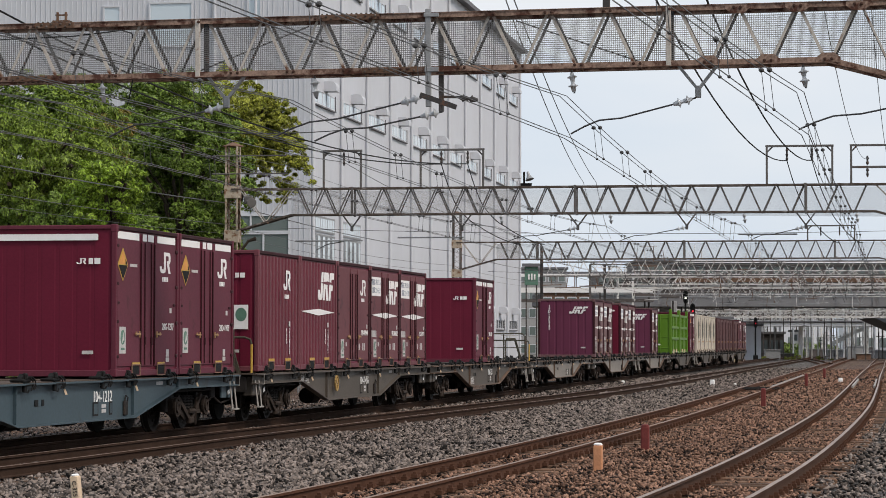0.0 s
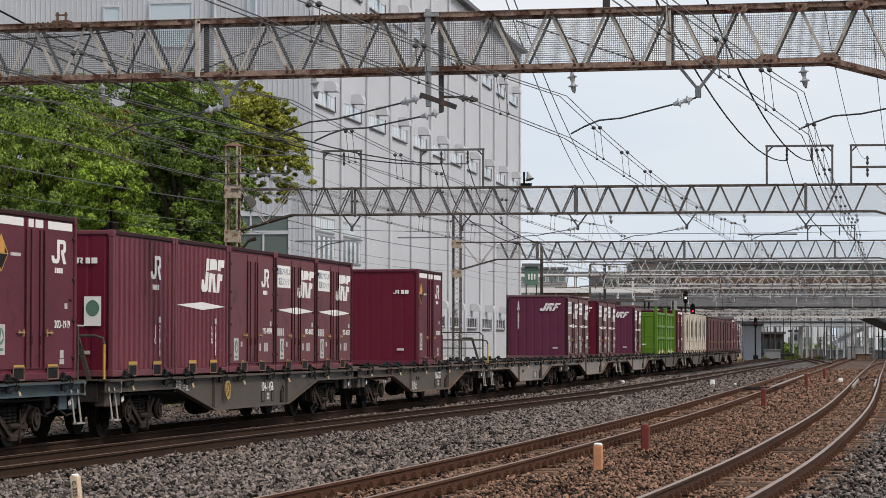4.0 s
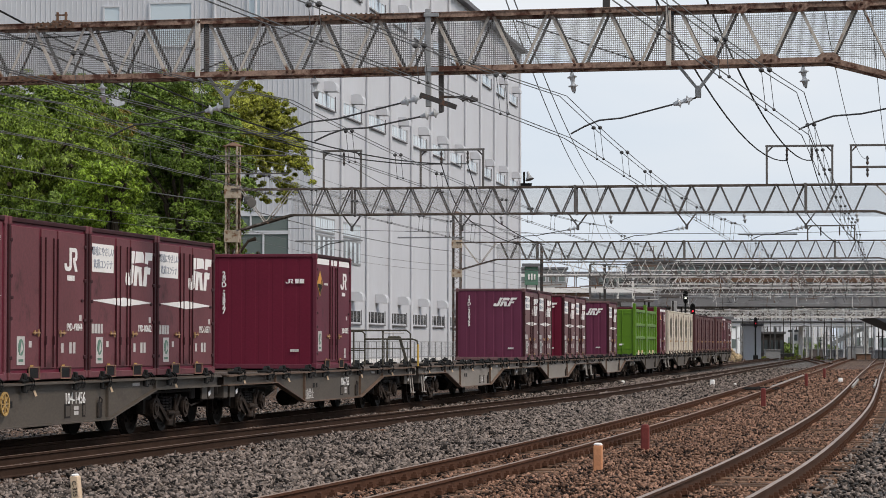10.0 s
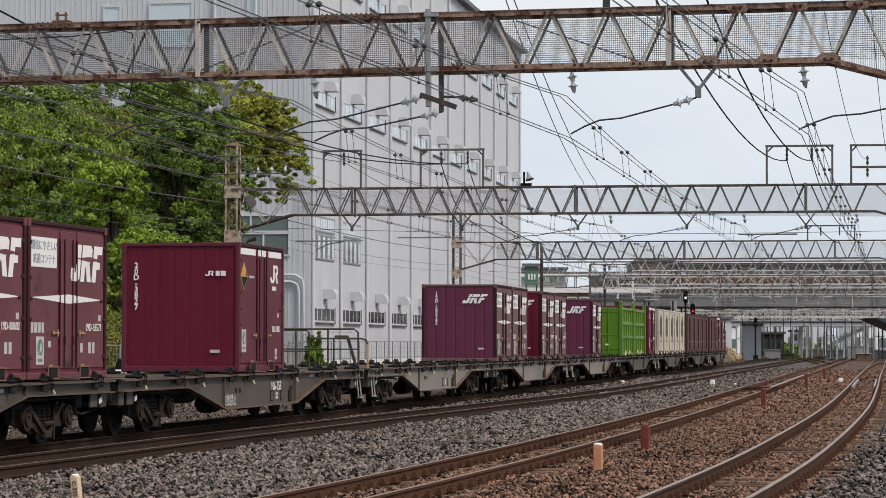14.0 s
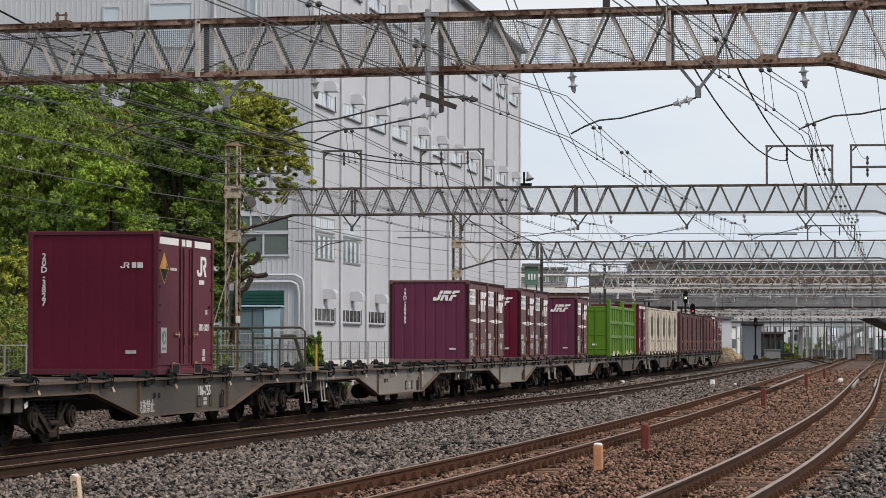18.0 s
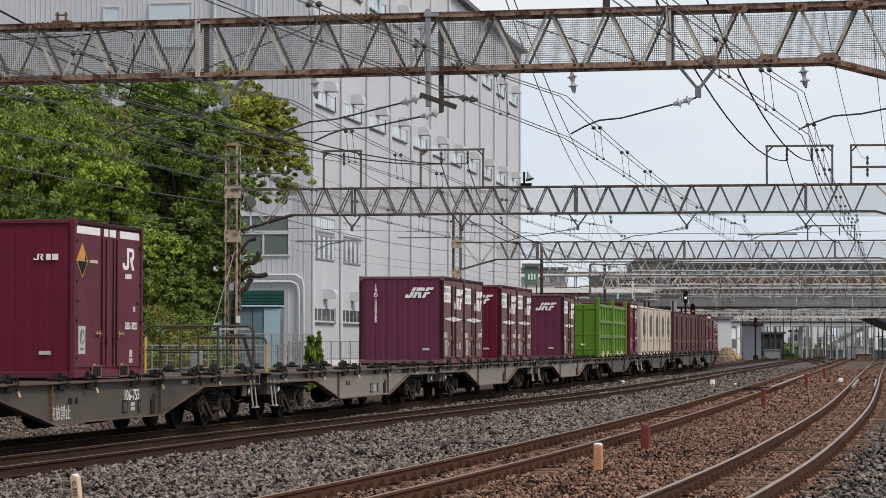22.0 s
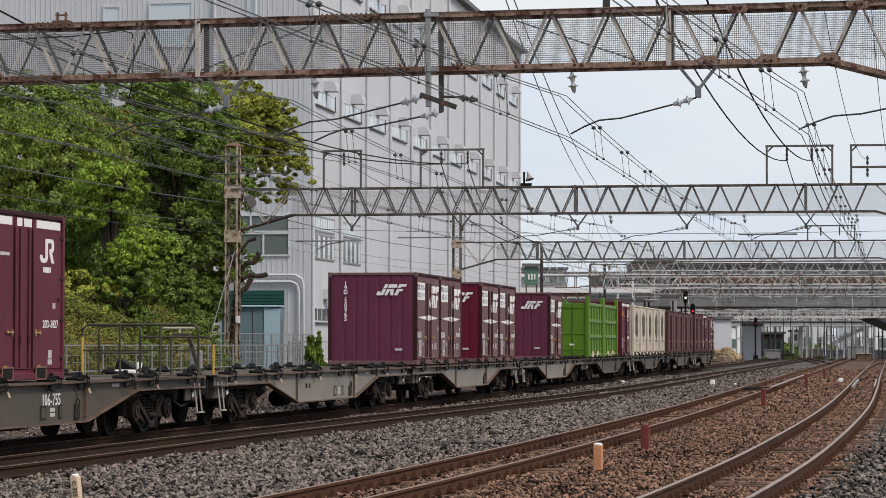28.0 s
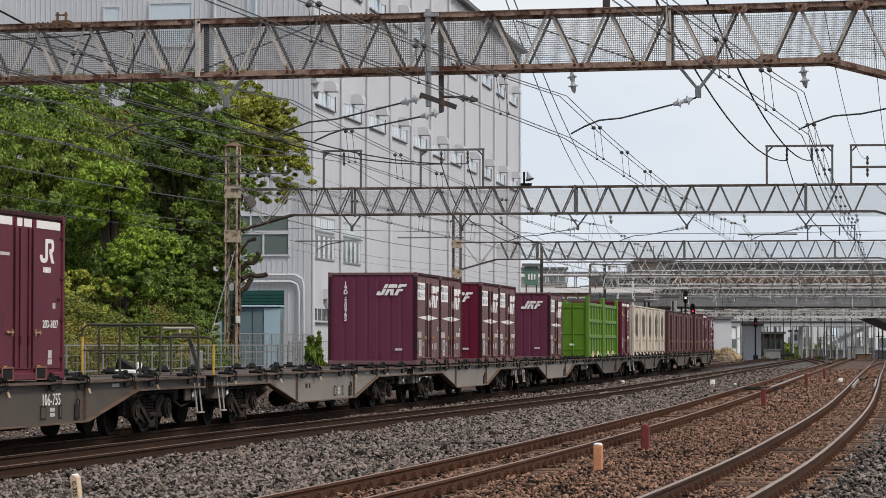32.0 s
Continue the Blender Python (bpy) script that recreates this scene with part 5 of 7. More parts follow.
    if net:
        # bird netting stretched along both faces
        for y in (-d + 0.03, d - 0.03):
            bm = B()
            if not rust:
                vs = [bm.verts.new(p) for p in ((in0, y, lo + 0.05), (right - 0.3, y, lo - 0.2), (right - 0.3, y, hi - 0.08), (in0, y, hi - 0.08))]
                bm.faces.new(vs)
                part("netting", bm, M_NET_FAR, ob, "fine grey mesh sheet")
                continue
            cell = 0.036
            x = in0
            while x < right - 0.3:
                low = lo + 0.05 - max(0.0, 0.7 * (x - in1) / (right - 0.2 - in1))
                beam(bm, (x, y, low), (x, y, hi - 0.08), 0.005)
                x += cell
            z = lo + 0.05
            while z < hi - 0.08:
                beam(bm, (in0, y, z), (right - 0.3, y, z), 0.005)
                z += cell
            tagged(part("netting", bm, M_NET, ob, "fine grey bird netting"), kind="stuff")
    for x in hangers:
        # Farther hangers are darker: standing against bright sky is put into their colour.
        bm = B()
        beam(bm, (x - 0.34, 0, lo), (x - 0.02, 0, 5.82), 0.055, 0.05)
        part("hanger_arm", bm, M_GALV if rust else M_STEEL_GREY, ob)
        bm = B()
        beam(bm, (x + 0.34, 0, lo), (x + 0.02, 0, 5.82), 0.055, 0.05)
        part("hanger_arm", bm, M_GALV if rust else M_STEEL_GREY, ob)
        bm = B()
        cbox(bm, (x, 0, 5.76), (0.095, 0.1, 0.2), 0.01)
        part("hanger_foot", bm, M_GALV if rust else M_STEEL_GREY, ob, "bolted foot of the V hanger")
    return ob


def arm(ob, x0, z0, x1, z1):
    """A pull-off: an insulator at the hanger, then a bowed rod down to the wires."""
    bm = B()
    d = Vector((x1 - x0, 0, z1 - z0)).normalized()
    insulator(bm, Vector((x0, 0, z0)) + d * 0.06, d, 2, 0.085)
    part("arm_insulator", bm, M_PORC, ob, "white porcelain insulator", True)
    bm = B()
    a = Vector((x0, 0, z0)) + d * 0.4
    e = Vector((x1, 0, z1))
    tube(bm, (Vector((x0, 0, z0)), a, a.lerp(e, 0.5) + Vector((0, 0, 0.02)), a.lerp(e, 0.72) + Vector((0, 0, 0.09)), a.lerp(e, 0.86) + Vector((0, 0, 0.06)), e), 0.016, 6)
    part("pull_off_rod", bm, M_CABLE, ob)


def dropper_insulator(ob, x, z0, z1):
    bm = B()
    insulator(bm, (x, 0, z0 - 0.04), (0.12, 0, -1), 2, 0.085)
    part("hanging_insulator", bm, M_PORC, ob, "white hanging insulator", True)
    bm = B()
    tube(bm, ((x, 0, z0), (x + 0.02, 0, z0 - 0.08)), 0.02, 6)
    tube(bm, ((x + 0.03, 0, z0 - 0.3), (x + 0.05, 0, z1)), 0.018, 6)
    part("insulator_pin", bm, M_CABLE, ob)


def goalpost(ob, x0, x1, top, pins=()):
    """A light frame on top of the beam that carries feeder cables."""
    for x in (x0, x1):
        bm = B()
        cbox(bm, (x, 0, (BEAM_HI + top) / 2), (0.075, 0.06, top - BEAM_HI), 0.01)
        part("frame_post", bm, M_STEEL_GREY, ob)
        bm = B()
        beam(bm, (x, 0, top - 0.22), (x + (0.2 if x == x0 else -0.2), 0, top - 0.02), 0.05)
        part("frame_brace", bm, M_STEEL_DARK, ob)
    bm = B()
    cbox(bm, ((x0 + x1) / 2, 0, top), (x1 - x0 + 0.1, 0.07, 0.075), 0.01)
    part("frame_bar", bm, M_STEEL_GREY, ob)
    for x in pins:
        bm = B()
        insulator(bm, (x, 0, top - 0.05), (0, 0, -1), 3, 0.045)
        part("frame_insulator", bm, M_STEEL_DARK, ob)


def wire(name, pts, r, label, group="overhead wires", sides=5, extra=None):
    bm = B()
    tube(bm, pts, r, sides)
    ob = part(name, bm, M_CABLE)
    return tagged(ob, label, "wire", group)


def span_point(a, b, f, off, lat, z):
    """A point on the straight span between two gantries."""
    p = at(a, off(a) + lat).lerp(at(b, off(b) + lat), f)
    p.z = z
    return p


def catenary(off, s0, s1, stops, messenger=5.79, contact=5.08, stagger=0.16, end=420):
    """Twin messenger and twin contact wires over one track, hung from the gantries, with droppers."""
    ob = thing("overhead_line", "dark twin overhead contact and messenger wires over a track", "overhead line", group="overhead wires")
    bounds = [s0] + list(stops) + [s1]
    for side in (-0.06, 0.06):
        for kind in (0, 1):
            bm = B()
            pts = []
            for i in range(len(bounds) - 1):
                a, b = bounds[i], bounds[i + 1]
                n = 14
                for k in range(n + (i == len(bounds) - 2)):
                    f = k / n
                    s = a + (b - a) * f
                    st = stagger * (1 - 2 * f) * (1 if i % 2 else -1)
                    sag = 4 * f * (1 - f) * (0.38 if kind == 0 else 0.03)
                    pts.append(span_point(a, b, f, off, (st if kind else st * 0.5) + side, (messenger if kind == 0 else contact) - sag))
            tube(bm, pts, 0.0078, 5)
            part("messenger_wire" if kind == 0 else "contact_wire", bm, M_CABLE, ob)
    for i in range(len(bounds) - 1):
        a, b = bounds[i], bounds[i + 1]
        if a > 70:
            break
        for k in range(1, 10):
            f = k / 10
            s = a + (b - a) * f
            st = stagger * (1 - 2 * f) * (1 if i % 2 else -1)
            sag = 4 * f * (1 - f)
            for side in (-0.06, 0.06):
                top = span_point(a, b, f, off, st * 0.5 + side, messenger - sag * 0.38)
                bot = span_point(a, b, f, off, st + side, contact - sag * 0.03)
                bm = B()
                tube(bm, (top, bot), 0.005, 4)
                lathe(bm, top - Vector((0, 0, 0.035)), (0, 0, 1), ((0, 0.015), (0.02, 0.04), (0.05, 0.04), (0.07, 0.015)), 8)
                lathe(bm, bot - Vector((0, 0, 0.02)), (0, 0, 1), ((0, 0.012), (0.012, 0.024), (0.03, 0.024), (0.04, 0.012)), 6)
                part("dropper", bm, M_CABLE, ob, "thin dropper with round clamps")
    return ob


def feeder(pts, r=0.014, label="dark feeder cable", sag=0.0, material=None):
    bm = B()
    path = []
    for (sa, la, za), (sb, lb, zb) in zip(pts, pts[1:]):
        for k in range(12):
            f = k / 12
            p = at(sa, la, za).lerp(at(sb, lb, zb), f)
            p.z -= 4 * f * (1 - f) * sag
            path.append(p)
    s, l, z = pts[-1]
    path.append(at(s, l, z))
    tube(bm, path, r, 5)
    tagged(part("feeder_cable", bm, material or M_CABLE), label, "cable", "overhead wires")


GANTRIES = (-38.5, 11.0, 62.0, 98.0, 139.0, 180.0, 221.0, 262.0, 303.0)


def build_overhead():
    g = gantry(GANTRIES[0], hangers=(3.0, 11.1), posts=(2.57, 10.64), splice=2.57, rust=True)
    arm(g, 3.0, 5.7, 0.9, 5.2)
    arm(g, 11.06, 5.66, 8.96, 5.1)
    arm(g, 6.44, 5.77, 3.85, 5.15)
    arm(g, 6.78, 5.52, 4.55, 5.06)
    arm(g, 15.2, 5.62, 12.75, 5.1)
    for x in (0.77, 4.55, 8.98, 12.83):
        dropper_insulator(g, x, 6.17, 5.78)
    # the drop post hung from the beam, with a sloping channel across it
    bm = B()
    cbox(bm, (6.6, -0.34, 6.4), (0.095, 0.05, 1.66), 0.01)
    part("drop_post", bm, M_GALV, g, "grey drop post bolted to the beam")
    bm = B()
    cbox(bm, (6.66, -0.37, 6.2), (0.24, 0.03, 0.08), 0.008)
    cbox(bm, (6.66, -0.37, 7.12), (0.26, 0.03, 0.07), 0.008)
    part("post_clamp", bm, M_GALV, g)
    bm = B()
    cbox(bm, (6.7, 0.3, 6.3), (0.085, 0.08, 1.52), 0.01)
    part("drop_post", bm, M_STEEL_GREY, g, "darker grey drop post behind the beam")
    bm = B()
    beam(bm, (6.46, -0.36, 5.78), (7.07, -0.3, 5.56), 0.06, 0.085)
    part("cross_bar", bm, M_STEEL_DARK, g, "dark channel across the drop post")
    bm = B()
    beam(bm, (6.7, 0.3, 5.8), (7.15, 0.3, 5.78), 0.04)
    insulator(bm, (7.0, 0.3, 5.78), (1, 0, -0.15), 2, 0.07)
    part("side_insulator", bm, M_STEEL_GREY, g, "grey insulator beside the drop post")
    # riveted splice plates on the chords, and wind bracing behind the netting
    for x0, x1, z in ((-0.35, 0.36, 7.125), (4.7, 5.75, 7.125), (-0.78, -0.06, 6.218), (5.45, 6.42, 6.218)):
        bm = B()
        cbox(bm, ((x0 + x1) / 2, -0.305, z), (x1 - x0, 0.012, 0.095), 0.003)
        part("splice_plate", bm, M_RUSTY, g, "rust-red riveted splice plate")
        bm = B()
        n = int((x1 - x0) / 0.085)
        for k in range(n):
            lathe(bm, (x0 + 0.05 + 0.085 * k, -0.311, z + (0.02 if k % 2 else -0.02)), (0, -1, 0), ((0, 0.02), (0.012, 0.02), (0.02, 0.01)), 7)
            lathe(bm, (x0 + 0.05 + 0.085 * k, -0.25, z + (0.058 if z > 7 else -0.058)), (0, 0, 1 if z > 7 else -1), ((0, 0.02), (0.012, 0.02), (0.02, 0.01)), 7)
        part("rivets", bm, M_CHORD, g, "row of rivet heads")
    for a, b in (((-0.2, 0.26, 7.06), (2.0, 0.26, 6.28)), ((2.3, 0.26, 6.28), (4.4, 0.26, 7.06)), ((8.0, 0.26, 7.06), (10.2, 0.26, 6.28))):
        bm = B()
        beam(bm, a, b, 0.035, 0.02)
        part("wind_brace", bm, M_STEEL_DARK, g)
    bm = B()
    tube(bm, ((-1.2, 0.1, 6.95), (0.2, 0.1, 6.98), (1.1, 0.1, 7.06), (1.28, 0.1, 7.0), (1.32, 0.1, 6.75), (1.28, 0.1, 6.1), (1.2, 0.1, 5.75)), 0.012, 5)
    part("lead_wire", bm, M_BLACK, g, "black lead wire inside the beam")
    bm = B()
    for x in (-0.3, -0.15):
        cbox(bm, (x + 0.3, -0.1, 7.29), (0.035, 0.06, 0.18), 0.008)
    box(bm, (0.07, -0.1, 7.22), (0.3, 0.08, 0.03))
    box(bm, (0.07, -0.1, 7.33), (0.22, 0.03, 0.025))
    part("bracket", bm, M_RUSTY, g, "small rusty bracket on the top chord")
    bm = B()
    cbox(bm, (9.55, 0.2, 7.5), (0.12, 0.08, 0.6), 0.01)
    part("frame_post", bm, M_STEEL_DARK, g)

    g = gantry(GANTRIES[1], hangers=(-5.3, -1.3, 2.85, 6.7, 10.85), posts=(-5.25, 2.78, 10.85), splice=2.78)
    for x0, x1, pins in ((-6.34, -4.98, (-5.6,)), (-2.8, -0.54, (-2.05, -1.1)), (9.5, 11.77, (10.2, 11.07)), (12.42, 15.2, ())):
        goalpost(g, x0, x1, 8.56, pins)
    bm = B()
    cbox(bm, (13.8, 0, 7.8), (2.75, 0.06, 0.08), 0.01)
    part("frame_bar", bm, M_STEEL_GREY, g)
    for z in (7.86, 7.45):
        bm = B()
        insulator(bm, (12.98, 0, z), (0, 0, 1), 2, 0.055)
        part("frame_insulator", bm, M_STEEL_DARK, g)
    # a bell-mouthed loudspeaker on a short post
    bm = B()
    cbox(bm, (0.93, 0, 7.47), (0.07, 0.06, 0.55), 0.01)
    cbox(bm, (1.0, 0, 7.28), (0.4, 0.1, 0.12), 0.01)
    part("speaker_post", bm, M_BLACK, g, "short black speaker post")
    bm = B()
    lathe(bm, (1.06, -0.05, 7.74), (0.3, -0.2, -1), ((0, 0.04), (0.08, 0.05), (0.2, 0.09), (0.3, 0.16), (0.31, 0.13)), 14)
    part("speaker_horn", bm, M_GALV, g, "grey bell-mouthed loudspeaker")
    for x0, x1 in ((6.7, 4.3), (10.85, 8.9), (2.85, 0.3)):
        arm(g, x0, 5.74, x1, 5.25)
    for x in (0.1, 4.0, 8.7, 12.6):
        dropper_insulator(g, x, BEAM_LO, 5.87)
    bm = B()
    tube(bm, ((-6.6, 0, 5.0), (-6.2, 0, 5.2), (-5.6, 0, 5.3)), 0.02, 6)
    part("pull_off_rod", bm, M_CABLE, g)
    for z, a, b in ((5.33, -7.4, -4.93), (5.43, -3.65, -1.26), (5.48, 8.5, 10.55)):
        bm = B()
        tube(bm, ((a, 0.1, z), (b, 0.1, z)), 0.03, 6)
        part("cross_tube", bm, M_GALV, g, "pale steel cross tube")
    # crossarms and insulators high on the left mast
    for z, w in ((8.4, 1.5), (7.75, 1.6)):
        bm = B()
        cbox(bm, (-9.0, -0.28, z), (w + 1.2, 0.05, 0.045), 0.01)
        part("crossarm", bm, M_STEEL_GREY, g, "steel crossarm on the mast")
    for x in (-8.7, -8.2, -7.7):
        bm = B()
        insulator(bm, (x, -0.28, 7.8), (0, 0, 1), 1, 0.07)
        part("pin_insulator", bm, M_PORC, g)
    # the twin horn loudspeaker and lamp on the mast side
    bm = B()
    lathe(bm, (-9.1, -0.3, 6.75), (0.6, -0.6, -0.15), ((0, 0.05), (0.15, 0.07), (0.3, 0.17), (0.33, 0.19), (0.34, 0.15)), 14)
    cbox(bm, (-9.05, -0.25, 6.8), (0.3, 0.2, 0.3), 0.03)
    part("horn", bm, M_STEEL_GREY, g, "grey horn loudspeaker")
    bm = B()
    cbox(bm, (-9.42, -0.28, 2.5), (0.16, 0.03, 0.26), 0.008)
    part("mast_plate", bm, M_WHITE, g, "small white plate")

    g = gantry(GANTRIES[2], hangers=(-1.3, 2.85, 6.7, 10.85), posts=(-5.25, 2.78, 10.85), splice=2.78)
    for x0, x1 in ((6.7, 4.3), (10.85, 8.9)):
        arm(g, x0, 5.74, x1, 5.25)
    goalpost(g, 9.4, 11.9, 8.0, (10.1, 11.1))
    for s in GANTRIES[3:] + (345.0, 386.0, 428.0, 470.0, 515.0, 560.0):
        far_gantry(s)
    stops = list(GANTRIES)
    for key in ("line", "siding", "second", "third"):
        off = TRACKS[key] if key != "siding" else (lambda s: max(TRACKS["siding"](s), 4.0))
        catenary(off, -88, 375, stops)
    # feeder cables: on the masts to the left, on the frames, and a few slung across
    for lat, z, r in ((-9.95, 6.72, 0.018), (-10.0, 5.95, 0.01), (-10.1, 5.62, 0.008), (-10.5, 8.35, 0.008), (-8.7, 8.05, 0.008), (-7.7, 8.05, 0.008)):
        feeder([(-88, lat, z), (-38.5, lat, z), (11, lat, z), (62, lat, z), (108, lat, z + 0.1), (240, lat, z + 0.1)], r, "dark cable strung along the masts", 0.25, M_GALV if r > 0.02 else None)
    for lat, z in ((-5.6, 8.15),):
        feeder([(-88, lat - 0.4, 8.9), (-38.5, lat - 0.2, 8.4), (11, lat, z), (62, lat, 7.7), (108, lat, 7.7), (240, lat, 7.7)], 0.014, "dark feeder cable over the gantries", 0.55)
    # thick cables that sag from high ahead to the frames, and drop through the beam
    for lat, up in ((10.2, 10.05), (11.07, 10.95), (-2.05, -2.9), (-1.1, -2.2)):
        feeder([(-38.5, up, 8.0), (11, lat, 8.05)], 0.02, "thick dark jumper cable", 0.9, M_BLACK)
        feeder([(11, lat, 8.05), (11.2, lat + 0.5, 6.6), (14, lat + 0.9, 5.95), (20, lat + 1.6, 5.5)], 0.018, "thick dark jumper cable", 0.1, M_BLACK)
    for d, e in ((0.0, -0.15), (0.14, 0.3)):
        feeder([(-88, 12.0 + d, 8.1), (-38.5, 7.82 + d, 7.45), (11, 3.2 + e, 7.35), (62, -1.5 + e, 7.35)], 0.011, "dark feeder cable crossing over the tracks", 0.3)
    for a, b in ((13.1, 12.98), (13.9, 13.75)):
        feeder([(-38.5, a, 7.4), (11, b, 8.1)], 0.008, "thin cable sagging to the frame on the gantry", 0.8)
    # cross spans between tracks
    for s, a, b, z in ((11, -8, 14, 5.8), (-37.6, 0.5, 4.8, 5.6), (62, -8, 14, 5.6)):
        feeder([(s, a, z), (s + 0.6, b, z - 0.2)], 0.009, "thin cross wire between tracks", 0.15)


def far_gantry(s, left=-9.7, right=16.0):
    """A distant gantry: two trussed faces, masts and hangers."""
    ob = thing("catenary_gantry", "distant grey lattice gantry across the tracks", "gantry", frame_at(s), group="gantries over the tracks")
    lo, hi = BEAM_LO, BEAM_HI
    for nm, z in (("top_chord", hi), ("bottom_chord", lo)):
        bm = B()
        box(bm, ((left + right) / 2, -0.2, z), (right - left, 0.06, 0.075))
        box(bm, ((left + right) / 2, 0.2, z), (right - left, 0.06, 0.075))
        # Beyond 130 m the chords take the steel paled for haze.
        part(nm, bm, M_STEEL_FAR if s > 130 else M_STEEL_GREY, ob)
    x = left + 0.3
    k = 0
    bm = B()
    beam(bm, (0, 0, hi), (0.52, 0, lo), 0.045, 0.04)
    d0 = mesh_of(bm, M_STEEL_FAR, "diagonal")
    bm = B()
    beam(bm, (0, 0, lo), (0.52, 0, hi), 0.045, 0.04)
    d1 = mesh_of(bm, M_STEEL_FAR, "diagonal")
    if s > 250:
        # beyond the road bridge the lattice is too small to tell apart
        bm = B()
        while x < right - 0.5:
            beam(bm, (x, -0.2, lo if k % 2 else hi), (x + 0.52, -0.2, hi if k % 2 else lo), 0.055, 0.05)
            beam(bm, (x, 0.2, hi if k % 2 else lo), (x + 0.52, 0.2, lo if k % 2 else hi), 0.04)
            x += 0.52
            k += 1
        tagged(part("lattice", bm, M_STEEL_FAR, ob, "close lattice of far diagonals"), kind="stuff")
    while x < right - 0.5:
        shared("diagonal", d0 if k % 2 else d1, ob, pose(x, -0.22, 0))
        if k % 3 == 0:
            shared("diagonal", d1 if k % 2 else d0, ob, pose(x, 0.22, 0))
        x += 0.52
        k += 1
    # insulators, struts and jumpers hung about the beam
    rng = random.Random(int(s))
    for material in (M_STEEL_FAR, M_STEEL_DARK, M_RUSTY):
        bm = B()
        for n in range(12):
            u = rng.uniform(left + 0.5, right - 0.5)
            z = rng.choice((lo, lo, hi))
            h = rng.uniform(0.3, 1.1) * (1 if z == hi else -1)
            beam(bm, (u, -0.3, z), (u + rng.uniform(-0.25, 0.25), -0.3, z + h), 0.045)
            if n % 3 == 0:
                beam(bm, (u - rng.uniform(0.3, 1.2), -0.3, z + h), (u + rng.uniform(0.2, 0.9), -0.3, z + h * 0.95), 0.05)
            if n % 4 == 0:
                insulator(bm, (u, -0.3, z + h), (0, 0, -1 if h < 0 else 1), 1, 0.09)
        tagged(part("hanging_gear", bm, material, ob, "struts and insulators about the far beam"), kind="stuff")
    for x in (left, right):
        bm = B()
        cbox(bm, (x, 0, 4.0), (0.2, 0.2, 8.6), 0.02)
        part("mast", bm, M_STEEL_DARK, ob)
    for x in (-5.3, -1.3, 2.85, 6.7, 10.85):
        bm = B()
        beam(bm, (x - 0.4, 0, lo), (x, 0, 5.6), 0.08)
        beam(bm, (x + 0.4, 0, lo), (x, 0, 5.6), 0.08)
        part("hanger", bm, M_GALV, ob)
        bm = B()
        tube(bm, ((x - 1.8, 0, 5.55), (x + 0.3, 0, 5.55)), 0.05, 5)
        part("cross_tube", bm, M_GALV, ob)
    for x0 in (-8.3, -3.2, 1.2, 5.1, 9.2):
        bm = B()
        beam(bm, (x0, -0.2, hi), (x0, -0.2, 7.7), 0.07)
        insulator(bm, (x0, -0.2, 7.7), (0, 0, 1), 1, 0.09)
        part("feeder_pin", bm, M_STEEL_FAR, ob)


build_overhead()


